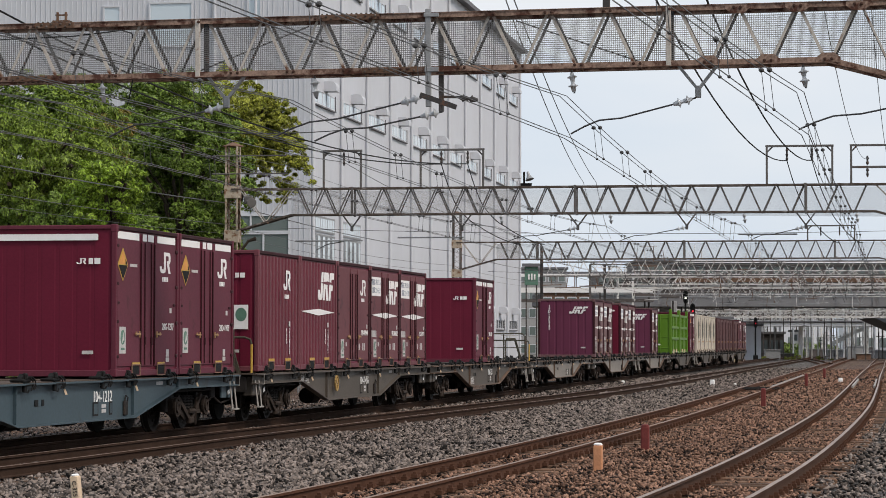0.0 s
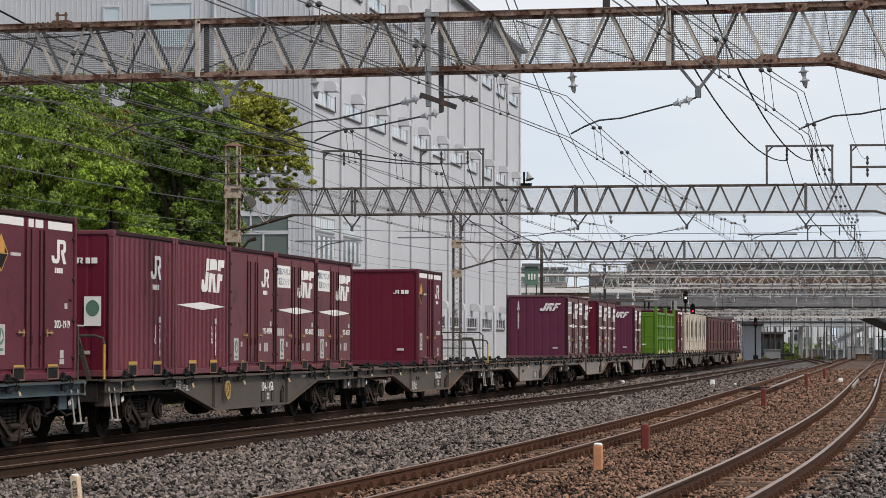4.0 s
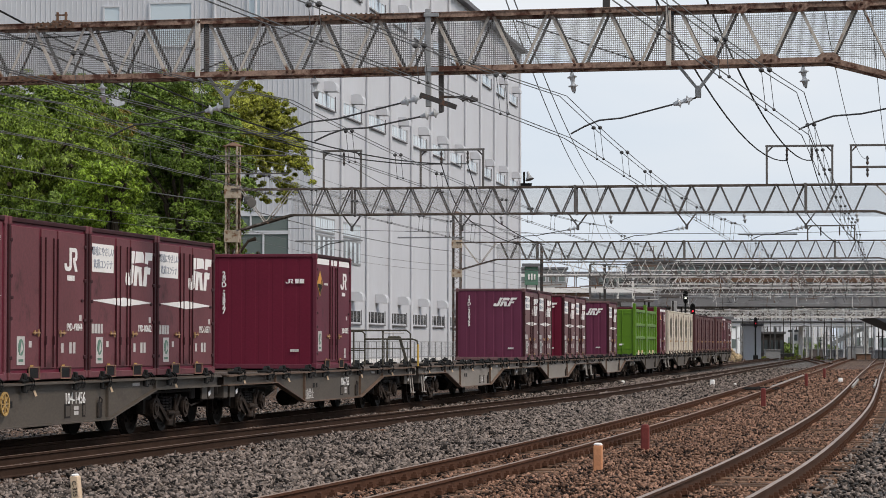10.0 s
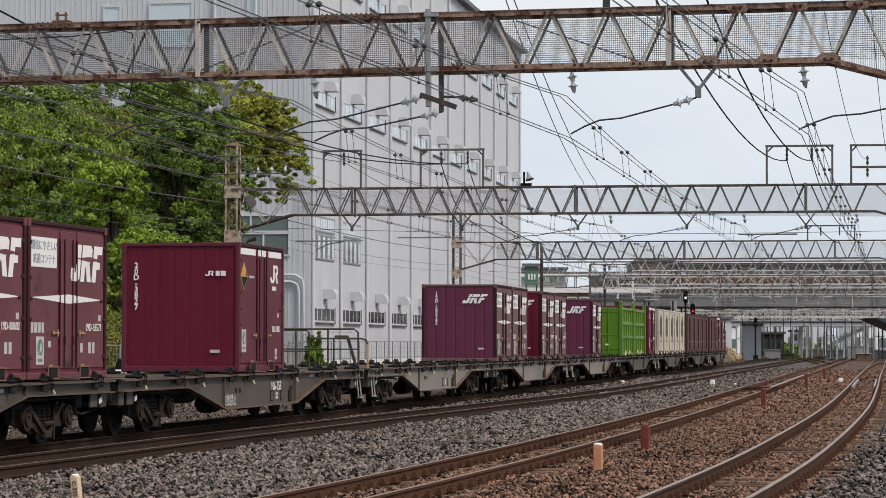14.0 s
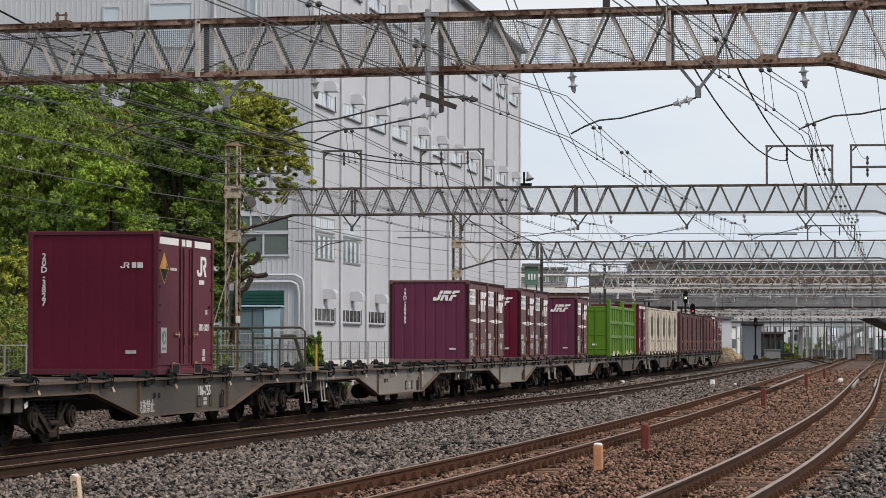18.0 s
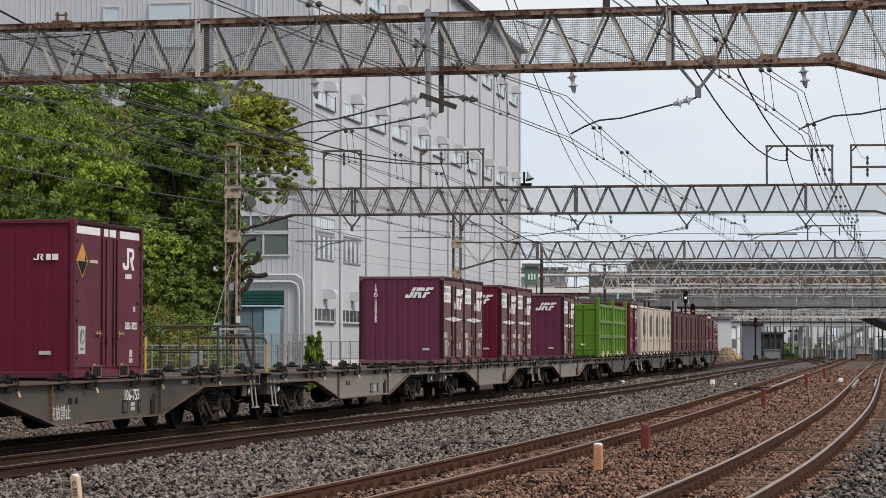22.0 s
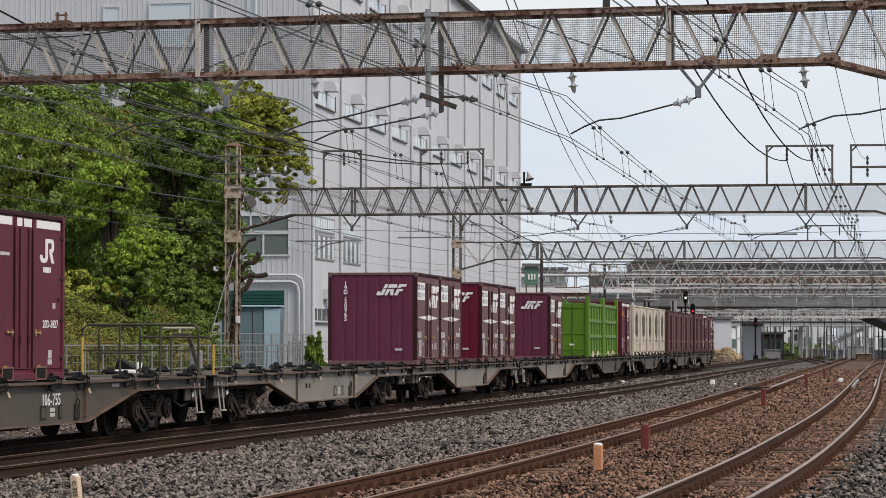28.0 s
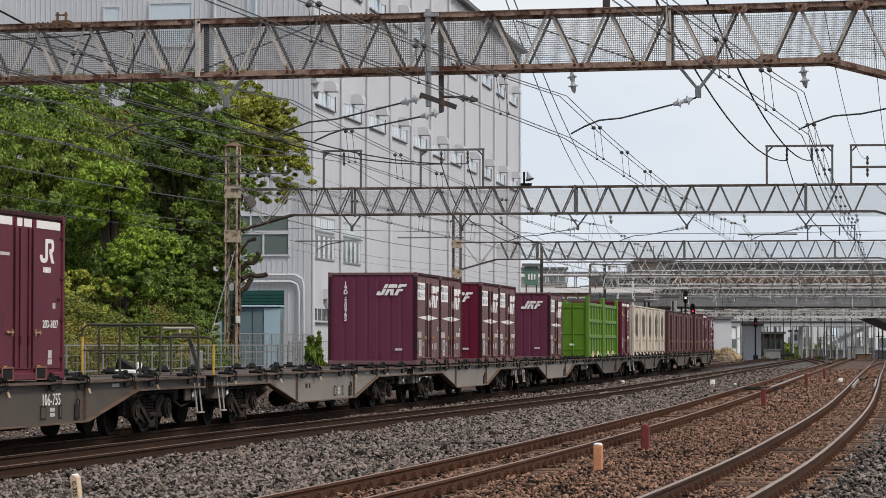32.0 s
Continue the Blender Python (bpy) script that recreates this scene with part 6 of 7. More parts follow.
# ---- the warehouse behind the trees ----
def warehouse():
    ob = thing("warehouse", "tall pale grey clad warehouse with small windows and hooded vents", "building", pose(-6.92, 139.31, -0.5, 0, 0, -math.degrees(0.1581)), kind="")
    LEN, HGT, DEP = 85.3, 26.4, 42.0
    # x: away from the track is negative, y: along
    for nm, c, s in (("side_wall", (-0.2, LEN / 2, HGT / 2), (0.4, LEN, HGT)), ("end_wall", (-DEP / 2 - 0.2, 0.2, HGT / 2), (DEP - 0.4, 0.4, HGT)), ("far_wall", (-DEP / 2 - 0.2, LEN - 0.2, HGT / 2), (DEP - 0.4, 0.4, HGT)), ("back_wall", (-DEP - 0.2, LEN / 2, HGT / 2), (0.4, LEN, HGT)), ("roof", (-DEP / 2 - 0.1, LEN / 2, HGT + 0.15), (DEP + 1.2, LEN + 0.8, 0.3))):
        bm = B()
        box(bm, c, s)
        part(nm, bm, M_ROOF if nm == "roof" else M_WALL, ob)
    # cladding ribs on the two visible walls
    bm = B()
    x = -0.3
    while x > -36:
        box(bm, (x, -0.012, HGT / 2), (0.045, 0.03, HGT - 0.1))
        x -= 0.28
    tagged(part("cladding_ribs", bm, M_WALL_TRIM, ob, "fine upright ribs of the wall cladding"), kind="stuff")
    bays = [7.6 * k for k in range(12)]
    pipe_bm = B()
    tube(pipe_bm, ((0.12, 0, 0), (0.12, 0, HGT - 0.3)), 0.09, 8)
    pipe = mesh_of(pipe_bm, M_WALL_TRIM, "downpipe")
    # Flat dark strips stand in for the shadow line beside each downpipe.
    pn = B()
    box(pn, (0.02, 0, HGT / 2), (0.03, 0.22, HGT - 0.3))
    seam = mesh_of(pn, M_PIPE_SHADE, "pipe_shade_strip")
    for y in bays:
        shared("pipe_shade_strip", seam, ob, pose(0, y + 0.62, 0), "dark strip painting the shade beside a downpipe")
        shared("downpipe", pipe, ob, pose(0, y + 0.25, 0), "pale downpipe")
    # windows: frame, panes and a hood beside each
    fr = B()
    for z in (-0.36, 0.36):
        box(fr, (0, 0, z), (0.04, 5.6, 0.09))
    for k in range(6):
        box(fr, (0, -2.8 + 1.12 * k, 0), (0.04, 0.12, 0.72))
    frame_me = mesh_of(fr, M_WALL_TRIM, "window_frame")
    pn = B()
    box(pn, (0, 0, 0), (0.03, 1.0, 0.62))
    dark = mesh_of(pn, M_GLASS, "pane")
    pn = B()
    box(pn, (0, 0, 0), (0.03, 1.0, 0.62))
    pale = mesh_of(pn, M_GLASS_PALE, "pane")
    pn = B()
    box(pn, (0.04, 0, -0.44), (0.1, 5.7, 0.07))
    box(pn, (0.03, 2.86, 0), (0.06, 0.09, 0.8))
    ledge = mesh_of(pn, M_ROOF, "window_ledge")
    hd = B()
    side_line = [(0.0, 0.0), (0.68, 0.0), (0.68, 0.18)] + [(0.36 + 0.32 * math.cos(a), 0.18 + 0.34 * math.sin(a)) for a in [math.pi * k / 16 for k in range(1, 9)]] + [(0.0, 0.52)]
    slab(hd, side_line, lambda u, v, d: (u, d - 0.45, v), 0.9)
    hood = mesh_of(hd, M_WALL, "vent_hood")
    for z, first, glass_me, dz in ((15.15, 0, pale, 0.46), (3.67, 0, dark, 0.85), (22.1, 0, pale, 0.46)):
        for k, y in enumerate(bays[first:], first):
            if k > 10:
                break
            w = new("window")
            w.parent = ob
            w.matrix_basis = pose(0.03, y + 3.45, z)
            shared("window_frame", frame_me, w)
            for j in range(5):
                shared("pane", glass_me, w, pose(-0.01, -2.24 + 1.12 * j, 0))
            shared("window_ledge", ledge, w)
            shared("vent_hood", hood, ob, pose(0.01, y + 3.9, z + dz), "round-topped vent hood")
    # the two tall strips of windows near the corner
    for y, zz, h in ((3.4, 8.45, 0.75), (10.9, 8.45, 0.75), (3.4, 7.25, 1.25), (10.9, 7.25, 1.25)):
        w = new("window")
        w.parent = ob
        w.matrix_basis = pose(0.03, y, zz)
        bm = B()
        for z in (-h / 2, h / 2):
            box(bm, (0, 0, z), (0.04, 5.8, 0.1))
        for k in range(10):
            box(bm, (0, -2.85 + 0.633 * k, 0), (0.04, 0.1, h))
        part("window_frame", bm, M_GALV, w)
        for k in range(9):
            bm = B()
            box(bm, (0, -2.53 + 0.633 * k, 0), (0.03, 0.55, h - 0.08))
            part("pane", bm, (M_GLASS if k % 2 else M_GLASS_PALE) if h > 1 else M_GLASS_PALE, w)
    # end wall: windows, shutter, pipes and two tall light panels high up
    for x, z, w_, h_, g_, n_ in ((-3.15, 7.3, 4.1, 1.15, M_GLASS_GREY, 3), (-3.15, 8.4, 4.1, 0.85, M_GLASS_GREY, 2), (-7.5, 18.9, 2.3, 2.3, M_GLASS_PALE, 1), (-10.7, 19.4, 0.9, 1.0, M_GLASS_PALE, 1), (-3.0, 19.9, 0.7, 1.6, M_GLASS_PALE, 1)):
        w = new("window")
        w.parent = ob
        w.matrix_basis = pose(x, -0.03, z)
        bm = B()
        for q in (-h_ / 2, h_ / 2):
            box(bm, (0, 0, q), (w_ + 0.1, 0.12, 0.09))
        for k in range(n_ + 1):
            box(bm, (-w_ / 2 + w_ * k / n_, 0, 0), (0.09, 0.12, h_))
        part("window_frame", bm, M_WALL_TRIM, w)
        for k in range(n_):
            bm = B()
            box(bm, (-w_ / 2 + w_ * (k + 0.5) / n_, 0.01, 0), (w_ / n_ - 0.08, 0.03, h_ - 0.06))
            part("pane", bm, g_, w)
    sh = new("roller_shutter")
    sh.parent = ob
    sh.matrix_basis = pose(-3.0, -0.06, 0)
    bm = B()
    box(bm, (0, 0, 2.45), (3.3, 0.06, 4.9))
    part("curtain", bm, M_SHUTTER, sh, "dark green shutter")
    for k in range(30):
        if k < 20:
            continue
        bm = B()
        cbox(bm, (0, -0.045, 0.16 * k + 0.08), (3.3, 0.04, 0.14), 0.015)
        part("slat", bm, M_SHUTTER, sh)
    for pts in (((-4.0, -0.15, 5.7), (-0.75, -0.15, 5.7), (-0.4, -0.15, 5.5), (-0.3, -0.15, 5.1), (-0.3, -0.15, 0.3)), ((-4.0, -0.15, 5.35), (-0.95, -0.15, 5.35), (-0.65, -0.15, 5.2), (-0.55, -0.15, 4.8), (-0.55, -0.15, 0.3)), ((-5.1, -0.15, 0.3), (-5.1, -0.15, 26.0)), ((-2.9, -0.15, 9.2), (-2.9, -0.15, 26.0))):
        bm = B()
        tube(bm, pts, 0.07, 8)
        part("pipe", bm, M_WALL_TRIM, ob, "pale grey wall pipe")
    return ob


warehouse()


def blue_shed():
    ob = thing("storage_shed", "blue sheet-metal storage shed with a pale blue door side", "shed", pose(-8.95, 131.0, -0.5, 0, 0, -2))
    bm = B()
    cbox(bm, (0, 1.0, 1.95), (2.0, 2.0, 3.9), 0.03)
    part("body", bm, M_BLUE_DK, ob, "blue-grey sheet walls")
    bm = B()
    cbox(bm, (0.6, -0.03, 1.95), (0.8, 0.05, 3.85), 0.015)
    part("door", bm, M_BLUE, ob, "pale blue door panel")
    bm = B()
    cbox(bm, (-0.1, 1.0, 3.96), (2.3, 2.3, 0.1), 0.02)
    part("roof", bm, M_BLUE, ob, "pale blue roof sheet")
    bm = B()
    box(bm, (-0.35, -0.012, 1.95), (0.03, 0.02, 3.8))
    part("seam", bm, M_STEEL_DARK, ob)
    bm = B()
    tube(bm, ((1.15, -0.1, 0.1), (1.15, -0.1, 3.3)), 0.06, 8)
    part("standpipe", bm, M_GALV, ob)


blue_shed()


# ---- trees, hedge and fences beside the goods track ----
def leaf_mesh(name, lobes, count, size, material, seed, droop=0.0, spray=130):
    """Small leaf blades clustered in clumps over a set of rounded lobes (centre, radii)."""
    rng = np.random.default_rng(seed)
    vol = np.array([r[0] * r[1] + r[0] * r[2] + r[1] * r[2] for _, r in lobes])
    share = (vol / vol.sum() * count).astype(int)
    allp, alln = [], []
    for (c, r), n in zip(lobes, share):
        clumps = max(10, int(n / spray))
        d = rng.normal(size=(clumps, 3))
        d[:, 2] += 0.25
        d /= np.linalg.norm(d, axis=1, keepdims=True)
        rad = 0.66 + 0.34 * rng.random((clumps, 1)) ** 0.6
        cc = d * rad * np.array(r)
        cs = (0.15 + 0.2 * rng.random(clumps) ** 1.4) * min(r) * (1.0 if spray > 60 else 1.5)
        pick = rng.integers(0, clumps, n)
        # leaves gather on the upper and outer side of each spray, a few fill its shade
        e = rng.normal(size=(n, 3)) + d[pick] * 0.55 + np.array([0, 0, 0.5])
        e /= np.linalg.norm(e, axis=1, keepdims=True)
        fill = rng.random((n, 1)) < 0.2
        e *= np.where(fill, rng.random((n, 1)), 0.72 + 0.38 * rng.random((n, 1)))
        e[:, 2] *= 0.62
        p = np.array(c) + cc[pick] + e * cs[pick][:, None]
        p[:, 2] -= droop * 0.35 * cs[pick] * (e[:, 0] ** 2 + e[:, 1] ** 2)
        nrm = e * 0.8 + d[pick] * 0.3 + rng.normal(size=(n, 3)) * 0.42 + np.array([0, 0, 0.35])
        allp.append(p)
        alln.append(nrm)
    p, nrm = np.concatenate(allp), np.concatenate(alln)
    nrm /= np.linalg.norm(nrm, axis=1, keepdims=True)
    n = len(p)
    t = np.cross(nrm, rng.normal(size=(n, 3)))
    t /= np.linalg.norm(t, axis=1, keepdims=True)
    t[:, 2] -= droop
    b = np.cross(nrm, t)
    s = size * (0.6 + 0.8 * rng.random((n, 1)))
    v = np.stack([p - t * s * 0.45 - b * s * 0.3, p - t * s * 0.25 + b * s * 0.3, p + t * s * 0.65], 1)
    me = bpy.data.meshes.new(name)
    me.vertices.add(n * 3)
    me.vertices.foreach_set("co", v.reshape(-1))
    me.loops.add(n * 3)
    me.loops.foreach_set("vertex_index", np.arange(n * 3, dtype=np.int32))
    me.polygons.add(n)
    me.polygons.foreach_set("loop_start", np.arange(0, n * 3, 3, dtype=np.int32))
    me.polygons.foreach_set("loop_total", np.full(n, 3, dtype=np.int32))
    me.update(calc_edges=True)
    me.materials.append(material)
    return me


def tree(x, y, crown_z, rx, rz, material, label, seed, leaves=15000, size=0.17, lobes=9, ground=-0.55, droop=0.0, lean=0.0, extra=()):
    rng = random.Random(seed)
    ob = thing("tree", label, "tree", pose(x, y, ground), group="trees by the track")
    base = crown_z - ground
    bm = B()
    r0 = 0.05 + rx * 0.07
    tube(bm, [(0, 0, 0), (0.1, 0.05, base * 0.3), (-0.08, 0.1, base * 0.65), (0, 0, base)], r0, 8)
    for v in bm.verts:
        k = 1 - 0.65 * min(1, v.co.z / base)
        v.co.x, v.co.y = v.co.x * k + lean * (1 - v.co.z / base), v.co.y * k
    part("trunk", bm, M_BARK, ob, smooth=True)
    balls = [((0, 0, base), (rx * 0.62, rx * 0.62, rz * 0.7))]
    for k in range(lobes):
        a = 2 * math.pi * k / lobes + rng.uniform(-0.4, 0.4)
        up = rng.uniform(-0.75, 0.8)
        q = math.sqrt(1 - up * up)
        c = (rx * 0.66 * q * math.cos(a), rx * 0.66 * q * math.sin(a), base + rz * 0.68 * up)
        f = rng.uniform(0.3, 0.52)
        balls.append((c, (rx * f, rx * f, min(rx, rz) * f * rng.uniform(0.7, 1.0))))
        bm = B()
        tube(bm, [(0, 0, base * rng.uniform(0.35, 0.7)), (c[0] * 0.4, c[1] * 0.4, base * 0.5 + c[2] * 0.45), c] if not lean else [(0, 0, base * 0.9), (c[0] * 0.5, c[1] * 0.5, (base + c[2]) / 2), c], 0.035 + 0.012 * rx, 5)
        part("limb", bm, M_BARK, ob)
    balls += [((a, b, base + c), (r, r, r * 0.85)) for a, b, c, r in extra]
    crown = new("crown", leaf_mesh("crown", balls, int(leaves * 1.12), size * 0.92, material, seed, droop))
    crown.parent = ob
    tagged(crown, kind="stuff")
    return ob


def build_green():
    tree(-14.7, 92, 7.3, 3.9, 3.6, M_LEAF_MID, "leafy mid-green tree with drooping twigs", 1, 98000, 0.084, 20, droop=0.7)
    tree(-10.65, 86, 6.3, 1.45, 1.5, M_LEAF_LIGHT, "rounded fresh-green tree beside the track", 2, 34000, 0.085, 10, droop=0.3)
    tree(-9.8, 85.5, 4.2, 1.35, 1.7, M_LEAF_LIGHT, "low rounded fresh-green tree", 14, 30000, 0.085, 9, droop=0.3)
    tree(-13.2, 89, 4.2, 2.6, 2.9, M_LEAF, "mid-green broadleaf tree beside the track", 3, 52000, 0.105, 12, droop=0.6)
    tree(-12.7, 100, 9.3, 1.3, 1.2, M_LEAF_BROWN, "small tree crown with brownish tips", 15, 16000, 0.09, 8, droop=0.3)
    tree(-10.4, 106, 7.0, 3.0, 5.5, M_LEAF, "tall dark-green broadleaf tree", 4, 69600, 0.140, 20)
    tree(-13.2, 110, 10.4, 3.9, 3.2, M_LEAF, "mid-green tree with brownish tips", 5, 68000, 0.12, 13)
    tree(-15.4, 108, 10.0, 3.0, 3.0, M_LEAF_MID, "mid-green tree rising behind a nearer crown", 17, 26000, 0.12, 11)
    tree(-11.6, 113, 11.0, 2.5, 2.6, M_LEAF_MID, "mid-green tree behind the others", 16, 36000, 0.11, 11)
    tree(-8.15, 119, 11.1, 1.75, 2.5, M_LEAF_OLIVE, "yellow-green tree with rounded clumps", 6, 78000, 0.1, 20, lean=-3.0, extra=((1.4, 0, -2.0, 1.0), (0.7, 0, -2.7, 0.8), (1.2, 0.3, -0.9, 1.0), (0.2, -0.3, -1.6, 0.9)))
    tree(-10.6, 117, 11.3, 2.8, 3.1, M_LEAF_OLIVE, "yellow-green tree in front of the warehouse", 7, 66000, 0.108, 14)
    tree(-17.5, 104, 8.4, 4.2, 3.7, M_LEAF, "large dark-green broadleaf tree", 8, 26000, 0.19, 12)
    tree(-10.1, 102, 3.6, 1.8, 3.2, M_LEAF, "dark shrubby tree close to the mast", 9, 40600, 0.125, 12)
    tree(-12.4, 99, 3.4, 2.9, 3.6, M_LEAF, "dark undergrowth tree below the tall crowns", 10, 49300, 0.14, 12)
    tree(-16.5, 97, 4.4, 3.6, 4.0, M_LEAF, "shaded dark broadleaf tree", 11, 22000, 0.18, 11)
    tree(-13.5, 124, 7.2, 4.6, 5.6, M_LEAF, "dark broadleaf tree against the warehouse", 12, 34000, 0.2, 14)
    tree(-10.9, 112, 5.0, 1.8, 4.4, M_LEAF, "dark ivy-grown tree behind the mast", 13, 44000, 0.13, 12)
    for i, (x, y, z, rx, rz, m) in enumerate(((-10.4, 93, 2.6, 1.9, 2.4, M_LEAF), (-12.6, 91, 2.4, 1.8, 2.3, M_LEAF), (-9.0, 97, 2.4, 1.2, 2.2, M_LEAF), (-14.5, 88, 2.2, 1.8, 2.2, M_LEAF_LIGHT), (-10.5, 108, 2.6, 1.6, 3.0, M_LEAF), (-10.2, 84.5, 3.1, 1.3, 1.6, M_LEAF), (-13.4, 84, 3.2, 1.5, 1.7, M_LEAF_OLIVE), (-11.5, 84, 2.9, 1.2, 1.5, M_LEAF_OLIVE))):
        tree(x, y, z, rx, rz, m, "leafy undergrowth shrub below the trees", 20 + i, 17000, 0.125, 9)
    # a pollarded tree behind the mast, its bare gnarled limbs reaching out
    ob = thing("pollarded_tree", "dark gnarled pollarded tree with stubby bare limbs", "tree", pose(-7.55, 97.4, -0.55))
    bm = B()
    tube(bm, ((0, 0, 0), (-0.05, 0.05, 2.0), (0.08, 0, 3.9), (0.02, 0.0, 5.6)), 0.17, 8)
    part("trunk", bm, M_BARK, ob, smooth=True)
    for pts, r in ((((0.05, 0, 4.6), (0.3, -0.1, 4.95), (0.42, -0.15, 5.1), (0.66, -0.2, 5.1), (0.8, -0.2, 5.3), (0.87, -0.2, 5.42)), 0.09), (((0.05, 0, 4.3), (0.3, -0.2, 4.55), (0.55, -0.2, 4.68), (0.8, -0.2, 4.62), (1.15, -0.25, 4.68)), 0.08), (((0.0, 0, 3.8), (0.25, -0.2, 4.1), (0.44, -0.2, 4.2), (0.52, -0.2, 4.4), (0.6, -0.2, 4.5)), 0.09), (((0.02, 0, 5.3), (0.25, -0.2, 5.6), (0.48, -0.2, 5.9), (0.75, -0.2, 6.0)), 0.06), (((0, 0, 5.0), (-0.3, 0.1, 5.5), (-0.4, 0.1, 6.1)), 0.07)):
        bm = B()
        tube(bm, pts, r, 7)
        for i, v in enumerate(bm.verts):
            v.co += Vector((noise.noise(v.co * 9.0), 0, noise.noise(v.co * 9.0 + Vector((7, 3, 1))))) * 0.05
        for k in (1, -1):
            p = Vector(pts[k])
            lathe(bm, p - Vector((0.06, 0, 0.02)), (0.7, 0, 0.5), ((0, r * 0.6), (r * 0.7, r * 1.25), (r * 1.4, r * 0.7)), 7)
        part("limb", bm, M_BARK, ob)
    # low yellowish hedge on the bank
    kinds = (M_LEAF_HEDGE, M_LEAF_BROWN, M_LEAF_HEDGE, M_LEAF_HEDGE, M_LEAF)
    for i in range(15):
        s, lat = -24 + 2.6 * i, -10.2 - 0.05 * i + 0.25 * math.sin(i * 2.1)
        m = kinds[i % 5] if i < 12 else M_LEAF
        rx, rz, z = 1.75 + 0.2 * math.sin(i * 1.3), 2.1 + 0.3 * math.cos(i * 2.7), 1.85 + 0.2 * math.sin(i * 0.9)
        if i > 12:
            rx, rz, z = 1.2, 1.3, 1.15
        p = at(s, lat)
        b = thing("hedge_bush", "yellowish-green bush of the trackside hedge" if m is not M_LEAF else "green bush of the trackside hedge", "bush", pose(p.x, p.y, -0.5), group="trackside hedge")
        bm = B()
        for k in range(5):
            a = k * 1.26
            tube(bm, [(0, 0, 0), (0.3 * rx * math.cos(a), 0.3 * rx * math.sin(a), rz * 0.5), (0.6 * rx * math.cos(a), 0.6 * rx * math.sin(a), rz * 0.9)], 0.03, 5)
        part("stems", bm, M_BARK, b)
        lobes = [((0, 0, z), (rx * 0.8, rx * 0.8, rz * 0.75))] + [((rx * 0.6 * math.cos(a), rx * 0.6 * math.sin(a), z * (0.7 + 0.25 * math.sin(3 * a))), (rx * 0.5, rx * 0.5, rz * 0.5)) for a in (0.4, 1.6, 2.9, 4.1, 5.3)]
        c = new("foliage", leaf_mesh("foliage", lobes, 11000, 0.085, m, 40 + i, 0.0, 50))
        c.parent = b
        tagged(c, kind="stuff")
    # tall creeper-grown stalks and grass by the fence
    for i, (s, lat, h, w) in enumerate(((19.0, -8.55, 2.3, 0.22), (20.2, -8.5, 2.25, 0.2), (22.0, -8.6, 1.1, 0.5), (24.5, -8.8, 0.8, 0.6), (-5.0, -8.2, 0.9, 0.7), (-9.0, -8.0, 0.9, 0.8), (-1.0, -8.2, 0.8, 0.8))):
        p = at(s, lat)
        b = thing("weed_clump", "tall green weeds by the fence", "weeds", pose(p.x, p.y, -0.5), group="weeds by the fence")
        c = new("blades", leaf_mesh("blades", [((0, 0, h * 0.5 * f), (w * g, w * g, h * 0.45)) for f, g in ((1.0, 1.0), (1.4, 0.6))], 2200, 0.07 if i < 4 else 0.1, M_LEAF if i < 4 else M_LEAF_OLIVE, 70 + i, 3.0, 40))
        c.parent = b
        tagged(c, kind="stuff")


def fence(s0, s1, lat, pitch, top, label, bars=5):
    ob = thing("fence", label, "fence", group="trackside fences")
    bm = B()
    cbox(bm, (0, 0, 0.5 * (top + 0.5)), (0.05, 0.05, top + 0.5), 0.01)
    post = mesh_of(bm, M_GALV, "post")
    s = s0
    while s <= s1 + 0.01:
        shared("post", post, ob, frame_at(s, lat, -0.5))
        if s + pitch <= s1 + 0.01:
            for z in (top - 0.02, top - 0.75, 0.15):
                bm = B()
                beam(bm, at(s, lat, z), at(s + pitch, lat, z), 0.035)
                part("rail", bm, M_GALV, ob)
            bm = B()
            for k in range(1, bars):
                p = s + pitch * k / bars
                beam(bm, at(p, lat, 0.15), at(p, lat, top - 0.02), 0.009)
            for z in (top - 0.3, top - 0.5, top - 1.0, top - 1.2):
                beam(bm, at(s, lat, z), at(s + pitch, lat, z), 0.009)
            part("mesh_panel", bm, M_GALV, ob, "wire mesh panel")
        s += pitch


def build_fences():
    fence(-26, 18, -8.5, 1.7, 1.6, "pale galvanised mesh fence along the track")
    fence(18, 62, -9.2, 2.0, 1.75, "grey galvanised fence before the warehouse")
    fence(15, 34, -11.5, 2.0, 2.05, "grey railing by the blue shed", 9)
    ob = thing("guard_rail", "white steel guard rail along the yard road", "guard rail")
    for k in range(10):
        bm = B()
        beam(bm, at(30 + 4 * k, -10.6, 0.75), at(34 + 4 * k, -10.6, 0.75), 0.1, 0.3)
        part("rail", bm, M_WHITE, ob)
    for k in range(11):
        bm = B()
        beam(bm, at(30 + 4 * k, -10.7, -0.55), at(30 + 4 * k, -10.7, 0.8), 0.1)
        part("post", bm, M_WHITE, ob)
    # grey cabinet, and a white box standing in for a parked car, seen past the wagons' railing
    ob = thing("cable_case", "grey trackside cabinet by the fence", "cabinet", frame_at(-2.0, -7.6, -0.5))
    bm = B()
    cbox(bm, (0, 0, 0.95), (0.35, 0.35, 1.9), 0.03)
    part("body", bm, M_GALV, ob)
    bm = B()
    cbox(bm, (0, -0.18, 1.0), (0.28, 0.02, 1.4), 0.006)
    part("door", bm, M_GALV, ob)
    ob = thing("track_machine", "small white stand-in for a parked car with a black sloping cover", "machine", frame_at(-9.6, -7.6, -0.5))
    bm = B()
